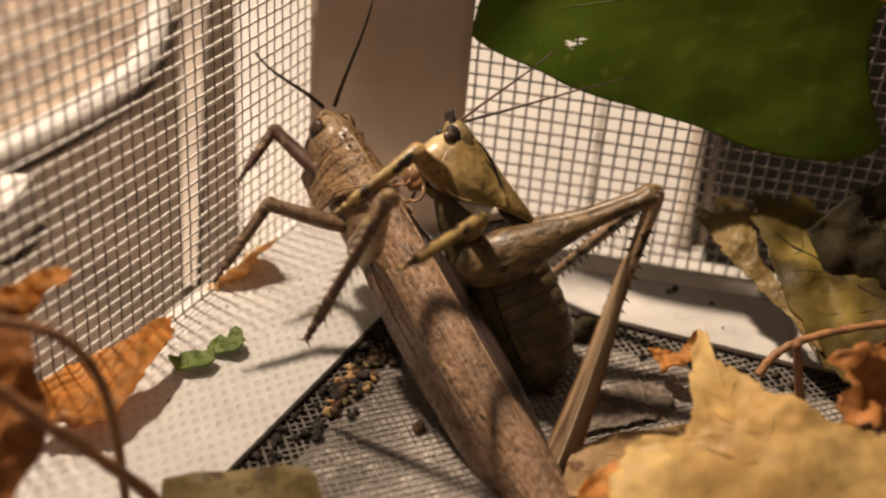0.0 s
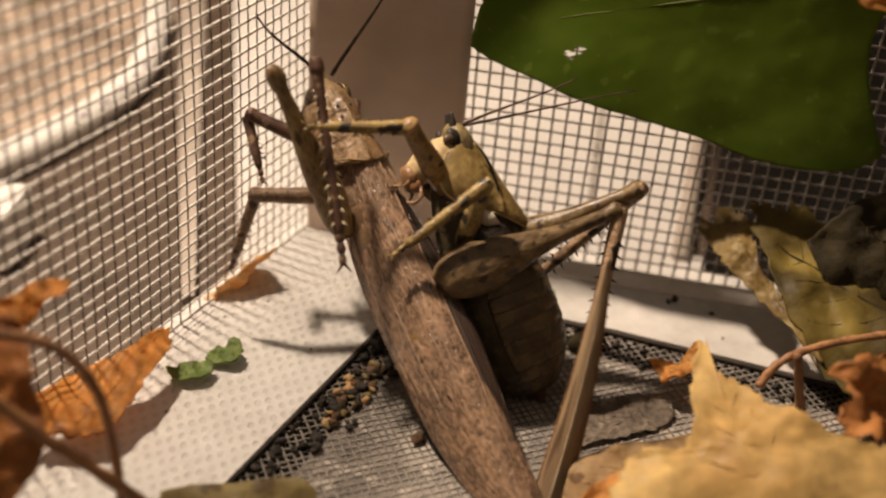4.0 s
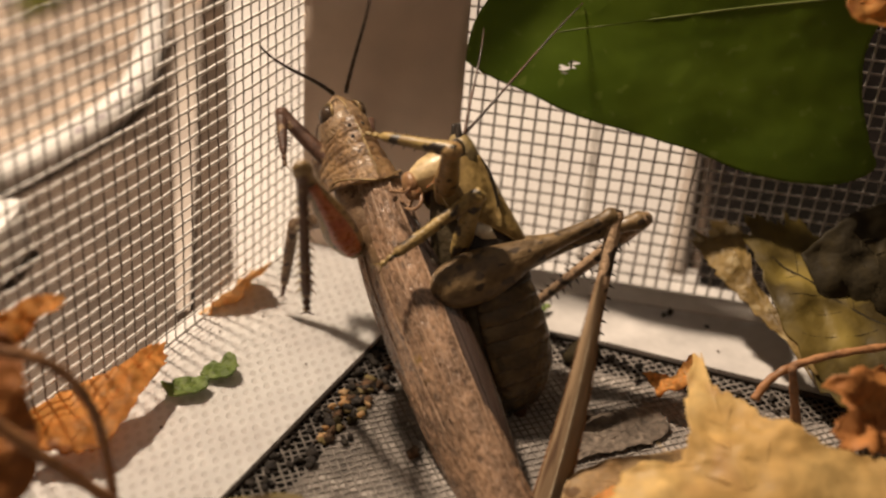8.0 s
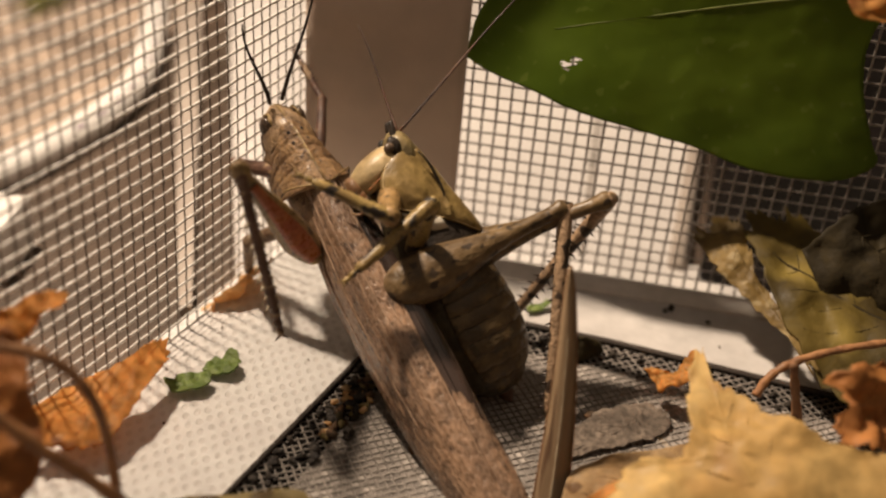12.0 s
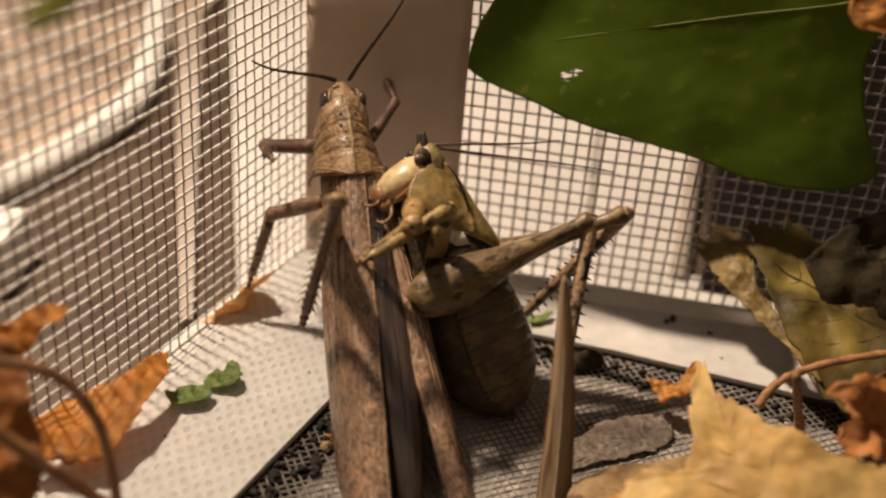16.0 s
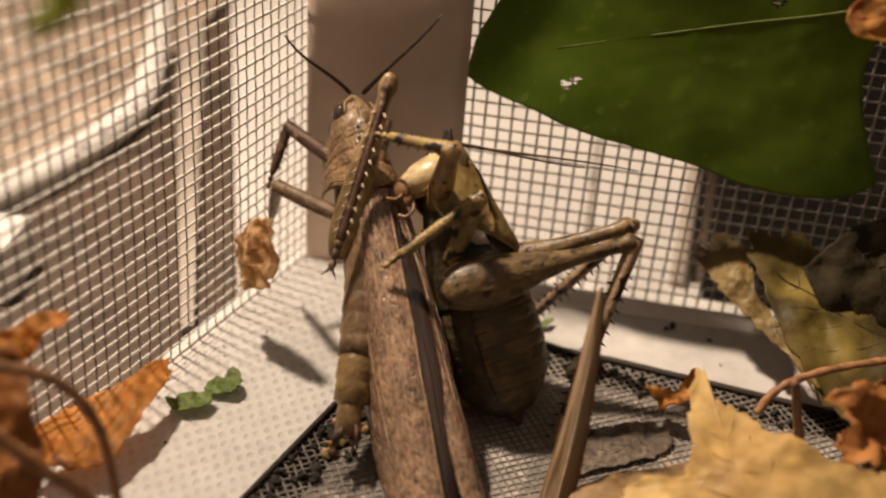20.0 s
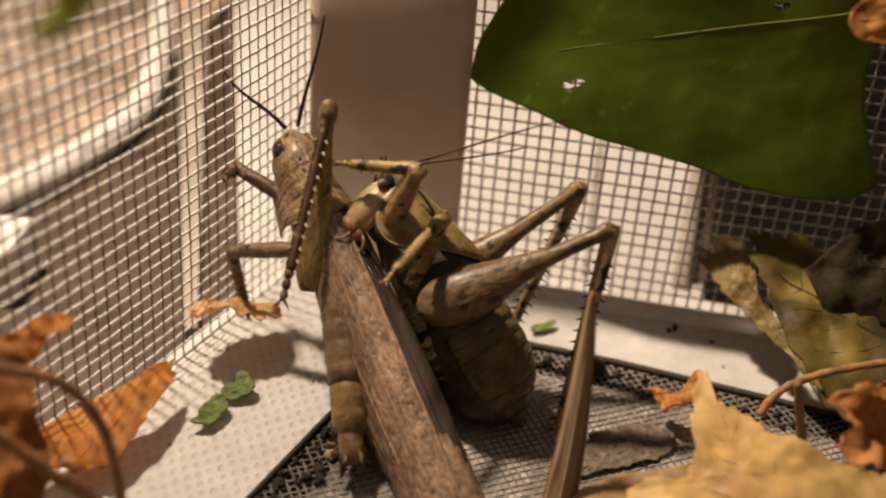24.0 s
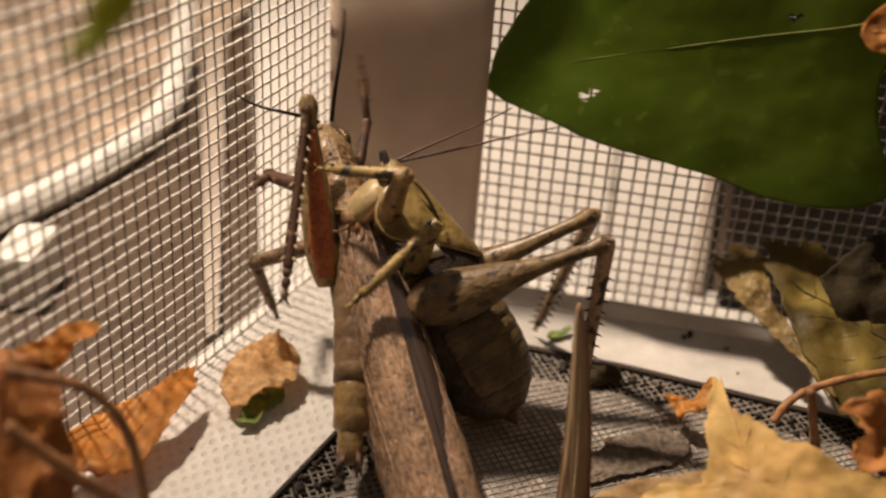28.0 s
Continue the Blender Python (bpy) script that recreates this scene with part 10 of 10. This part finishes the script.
    walk(MOVERS['green_antennaL'], [
        (0, pose(-0.00050, 0.01200, 0.00120, 92.1, -14.2, -98.1)), (0.5, pose(-0.00050, 0.01200, 0.00120, 93.8, -12.9, -97.8)),
        (1, pose(-0.00050, 0.01200, 0.00120, 94.5, -13.8, -98.3)), (1.5, pose(-0.00050, 0.01200, 0.00120, 97.2, 0.9, -91.9)),
        (2, pose(-0.00050, 0.01200, 0.00120, 103.7, 7.5, -89.8)), (2.5, pose(-0.00050, 0.01200, 0.00120, 96.6, -0.3, -93.4)),
        (3, pose(-0.00050, 0.01200, 0.00120, 103.5, -54.4, -121.1)), (3.5, pose(-0.00050, 0.01200, 0.00120, 99.9, 7.4, -90.1)),
        (5.5, pose(-0.00050, 0.01200, 0.00120, 105.4, -53.2, -123.8)), (6, pose(-0.00050, 0.01200, 0.00120, 89.1, -22.0, -101.5)),
        (6.5, pose(-0.00050, 0.01200, 0.00120, 151.4, -66.9, -175.4)), (7, pose(-0.00050, 0.01200, 0.00120, 94.7, -39.1, -114.0)),
        (7.5, pose(-0.00050, 0.01200, 0.00120, 92.5, -34.4, -110.6)), (8, pose(-0.00050, 0.01200, 0.00120, 102.2, -57.7, -131.7)),
        (8.5, pose(-0.00050, 0.01200, 0.00120, 93.1, -26.8, -103.4)), (9, pose(-0.00050, 0.01200, 0.00120, 124.2, -64.3, -141.7)),
        (9.5, pose(-0.00050, 0.01200, 0.00120, 106.7, -50.4, -118.5)), (10, pose(-0.00050, 0.01200, 0.00120, 99.0, -41.2, -111.9)),
        (10.5, pose(-0.00050, 0.01200, 0.00120, 122.6, -61.9, -136.8)), (11, pose(-0.00050, 0.01200, 0.00120, 121.8, -68.5, -153.1)),
        (11.5, pose(-0.00050, 0.01200, 0.00120, 109.6, -64.8, -135.4)), (12, pose(-0.00050, 0.01200, 0.00120, 139.5, -71.2, -167.9)),
        (12.5, pose(-0.00050, 0.01200, 0.00120, -153.1, -39.8, 107.1)), (14.5, pose(-0.00050, 0.01200, 0.00120, 114.6, -69.0, -165.8)),
        (15, pose(-0.00050, 0.01200, 0.00120, 138.1, -70.8, -179.0)), (15.25, pose(-0.00050, 0.01200, 0.00120, 95.9, -39.3, -117.1)),
        (15.5, pose(-0.00050, 0.01200, 0.00120, 98.8, -1.2, -92.6)), (16, pose(-0.00050, 0.01200, 0.00120, 100.5, 16.3, -87.3)),
        (16.5, pose(-0.00050, 0.01200, 0.00120, 102.2, 8.9, -89.6)), (17, pose(-0.00050, 0.01200, 0.00120, 101.3, 6.3, -90.0)),
        (18, pose(-0.00050, 0.01200, 0.00120, 101.6, 5.9, -90.4)), (18.5, pose(-0.00050, 0.01200, 0.00120, 97.1, 6.0, -90.0)),
        (19, pose(-0.00050, 0.01200, 0.00120, 100.1, 20.5, -87.1)), (19.5, pose(-0.00050, 0.01200, 0.00120, 103.0, 29.1, -83.2)),
        (20, pose(-0.00050, 0.01200, 0.00120, 105.7, 24.9, -83.4)), (20.5, pose(-0.00050, 0.01200, 0.00120, 104.8, 22.2, -84.2)),
        (21, pose(-0.00050, 0.01200, 0.00120, 102.8, 17.8, -84.7)), (21.5, pose(-0.00050, 0.01200, 0.00120, 101.4, 18.1, -86.2)),
        (23.5, pose(-0.00050, 0.01200, 0.00120, 97.1, 13.2, -88.7)), (24, pose(-0.00050, 0.01200, 0.00120, 99.2, 19.7, -88.6)),
        (25, pose(-0.00050, 0.01200, 0.00120, 94.4, 2.3, -91.7)), (25.5, pose(-0.00050, 0.01200, 0.00120, 97.7, 11.8, -88.0)),
        (26, pose(-0.00050, 0.01200, 0.00120, 97.9, 8.3, -90.3)), (26.5, pose(-0.00050, 0.01200, 0.00120, 98.9, 12.4, -88.0)),
        (27, pose(-0.00050, 0.01200, 0.00120, 95.4, 6.2, -89.0)), (27.5, pose(-0.00050, 0.01200, 0.00120, 95.3, 4.6, -90.6)),
        (28, pose(-0.00050, 0.01200, 0.00120, 95.0, 3.0, -92.0)),
    ])
    walk(MOVERS['green_antennaR'], [
        (0, pose(0.00050, 0.01200, 0.00120, 104.9, 9.7, -88.7)), (0.5, pose(0.00050, 0.01200, 0.00120, 105.9, 13.0, -87.4)),
        (1, pose(0.00050, 0.01200, 0.00120, 106.1, 10.0, -88.3)), (1.5, pose(0.00050, 0.01200, 0.00120, 105.3, 11.1, -88.0)),
        (2, pose(0.00050, 0.01200, 0.00120, 107.7, 17.3, -85.6)), (2.5, pose(0.00050, 0.01200, 0.00120, 107.3, 16.7, -86.5)),
        (3, pose(0.00050, 0.01200, 0.00120, 104.8, 12.1, -89.1)), (3.5, pose(0.00050, 0.01200, 0.00120, 106.2, 12.5, -88.1)),
        (5.5, pose(0.00050, 0.01200, 0.00120, 103.9, 4.5, -90.7)), (6, pose(0.00050, 0.01200, 0.00120, 103.9, 2.8, -91.3)),
        (6.5, pose(0.00050, 0.01200, 0.00120, 104.0, -14.7, -98.8)), (7, pose(0.00050, 0.01200, 0.00120, 103.8, 0.8, -92.9)),
        (7.5, pose(0.00050, 0.01200, 0.00120, 104.4, 3.1, -92.1)), (8, pose(0.00050, 0.01200, 0.00120, 101.6, -27.5, -104.8)),
        (8.5, pose(0.00050, 0.01200, 0.00120, 103.8, -13.8, -97.6)), (9, pose(0.00050, 0.01200, 0.00120, 98.4, -21.4, -100.4)),
        (9.5, pose(0.00050, 0.01200, 0.00120, 103.4, 2.2, -91.2)), (10, pose(0.00050, 0.01200, 0.00120, 104.3, -3.0, -93.8)),
        (10.5, pose(0.00050, 0.01200, 0.00120, 104.0, -39.2, -110.0)), (11, pose(0.00050, 0.01200, 0.00120, 101.5, -24.4, -100.9)),
        (11.5, pose(0.00050, 0.01200, 0.00120, 103.0, -38.0, -106.0)), (12, pose(0.00050, 0.01200, 0.00120, 103.2, -19.2, -98.1)),
        (12.5, pose(0.00050, 0.01200, 0.00120, 104.3, -28.5, -102.0)), (14.5, pose(0.00050, 0.01200, 0.00120, 107.2, -47.0, -114.6)),
        (15, pose(0.00050, 0.01200, 0.00120, 76.9, 0.1, -92.3)), (15.5, pose(0.00050, 0.01200, 0.00120, 107.8, 16.1, -86.4)),
        (16, pose(0.00050, 0.01200, 0.00120, 110.2, 28.6, -82.2)), (16.5, pose(0.00050, 0.01200, 0.00120, 113.9, 36.2, -78.3)),
        (17, pose(0.00050, 0.01200, 0.00120, 111.4, 28.0, -82.0)), (18, pose(0.00050, 0.01200, 0.00120, 111.9, 28.5, -81.7)),
        (18.5, pose(0.00050, 0.01200, 0.00120, 104.5, 9.6, -88.9)), (19, pose(0.00050, 0.01200, 0.00120, 104.2, 23.0, -86.4)),
        (19.5, pose(0.00050, 0.01200, 0.00120, 109.1, 27.2, -84.0)), (20, pose(0.00050, 0.01200, 0.00120, 111.2, 25.6, -83.1)),
        (20.5, pose(0.00050, 0.01200, 0.00120, 110.6, 22.9, -83.9)), (21, pose(0.00050, 0.01200, 0.00120, 97.1, -12.6, -97.2)),
        (21.5, pose(0.00050, 0.01200, 0.00120, 103.9, 22.1, -84.8)), (23.5, pose(0.00050, 0.01200, 0.00120, 98.6, 1.9, -91.3)),
        (24, pose(0.00050, 0.01200, 0.00120, 99.7, 16.1, -89.5)), (25, pose(0.00050, 0.01200, 0.00120, 108.0, 44.1, -79.9)),
        (25.5, pose(0.00050, 0.01200, 0.00120, 107.1, 53.8, -70.1)), (25.75, pose(0.00050, 0.01200, 0.00120, 90.3, 12.7, -91.9)),
        (26, pose(0.00050, 0.01200, 0.00120, 88.3, -30.4, -103.6)), (26.25, pose(0.00050, 0.01200, 0.00120, 92.3, 6.0, -93.9)),
        (26.5, pose(0.00050, 0.01200, 0.00120, 105.1, 40.9, -78.1)), (27, pose(0.00050, 0.01200, 0.00120, 76.8, 7.4, -88.7)),
        (27.5, pose(0.00050, 0.01200, 0.00120, 107.3, 37.9, -82.0)), (28, pose(0.00050, 0.01200, 0.00120, 101.5, 18.5, -88.3)),
    ])
    walk(MOVERS['GB1'], [
        (0, pose(-0.02587, 0.08980, 0.00120, 12.0, -0.0, 0.0)), (20.2, pose(-0.02587, 0.08980, 0.00120, 12.0, -0.0, 0.0)),
        (20.6, pose(-0.02336, 0.08880, 0.00120, 12.0, -0.0, 50.0)), (27, pose(-0.02336, 0.08880, 0.00120, 12.0, -0.0, 50.0)),
        (28, pose(-0.02133, 0.09008, 0.00120, 12.0, -0.0, 60.0)),
    ])
    walk(MOVERS['GB2'], [
        (0, pose(-0.02309, 0.09346, 0.00120, 12.1, -7.8, -1.7)), (20.2, pose(-0.02309, 0.09346, 0.00120, 12.1, -7.8, -1.7)),
        (20.6, pose(-0.02191, 0.09269, 0.00120, 12.1, -7.8, 8.3)), (24, pose(-0.02193, 0.09304, 0.00120, 12.1, -7.8, 18.3)),
        (27, pose(-0.02193, 0.09304, 0.00120, 12.1, -7.8, 28.3)), (28, pose(-0.02057, 0.09245, 0.00120, 12.1, -7.8, 43.3)),
    ])
    walk(MOVERS['PIECE'], [
        (0, pose(-0.02510, 0.10750, 0.00050, 126.9, 0.0, 64.3)), (19.7, pose(-0.02510, 0.10750, 0.00050, 126.9, 0.0, 64.3)),
        (19.85, pose(-0.02253, 0.10530, 0.00780, 104.0, 13.7, 7.3)), (20, pose(-0.02123, 0.10300, 0.01200, 80.1, 1.7, -50.1)),
        (20.25, pose(-0.02260, 0.09934, 0.00800, 50.3, -6.0, -25.3)), (20.5, pose(-0.02397, 0.09567, 0.00400, 20.0, -0.0, 0.0)),
        (20.8, pose(-0.02269, 0.09401, 0.00400, 20.0, -0.0, 5.0)), (21, pose(-0.02103, 0.09828, 0.00600, 35.4, 8.2, -4.2)),
        (21.5, pose(-0.02400, 0.09641, 0.00600, 55.0, -0.0, -15.0)), (23.5, pose(-0.02113, 0.09696, 0.00600, 40.0, 2.5, -15.7)),
        (24, pose(-0.02366, 0.10132, 0.00600, -27.0, 4.0, -12.0)), (24.4, pose(-0.02270, 0.09640, 0.00450, 12.0, -0.0, -8.0)),
        (25, pose(-0.02307, 0.09592, 0.00400, 18.0, -0.0, 0.0)), (26, pose(-0.02158, 0.09511, 0.00400, 18.0, -0.0, 0.0)),
        (26.5, pose(-0.02206, 0.09468, 0.00400, 18.0, -0.0, 0.0)), (27, pose(-0.02286, 0.09538, 0.00400, 20.0, -0.0, 5.0)),
        (27.5, pose(-0.02389, 0.09844, 0.00380, 14.0, 4.7, 8.7)), (28, pose(-0.02220, 0.09484, 0.00330, 3.0, 5.0, 18.0)),
    ])
    walk(MOVERS['BLADE'], [
        (0, pose(0.01193, 0.07907, 0.00000, 65.8, 6.3, -14.7)), (1, pose(0.01193, 0.07907, 0.00000, 65.8, 5.4, -14.0)),
        (2, pose(0.01193, 0.07907, 0.00000, 66.2, 5.8, -14.3)), (3, pose(0.01193, 0.07907, 0.00000, 66.3, 2.4, -10.9)),
        (6, pose(0.01193, 0.07907, 0.00000, 65.3, 4.4, -12.9)), (7, pose(0.01193, 0.07907, 0.00000, 65.5, 5.0, -13.8)),
        (8, pose(0.01193, 0.07907, 0.00000, 67.5, 2.4, -11.0)), (10, pose(0.01193, 0.07907, 0.00000, 69.7, 0.3, -8.8)),
        (12, pose(0.01193, 0.07907, 0.00000, 70.8, -3.4, -5.4)), (15, pose(0.01193, 0.07907, 0.00000, 70.3, -5.2, -3.7)),
        (17, pose(0.01193, 0.07907, 0.00000, 68.7, -4.1, -4.7)), (19, pose(0.01193, 0.07907, 0.00000, 70.0, -3.5, -5.1)),
        (20, pose(0.01193, 0.07907, 0.00000, 67.0, 2.0, -10.7)), (21, pose(0.01193, 0.07907, 0.00000, 67.0, 4.7, -13.2)),
        (24, pose(0.01193, 0.07907, 0.00000, 72.5, -0.1, -8.7)), (26, pose(0.01193, 0.07907, 0.00000, 68.5, 1.7, -10.2)),
        (27, pose(0.01193, 0.07907, 0.00000, 74.6, 1.8, -9.9)), (28, pose(0.01193, 0.07907, 0.00000, 77.2, -5.2, -3.5)),
    ])


motions()
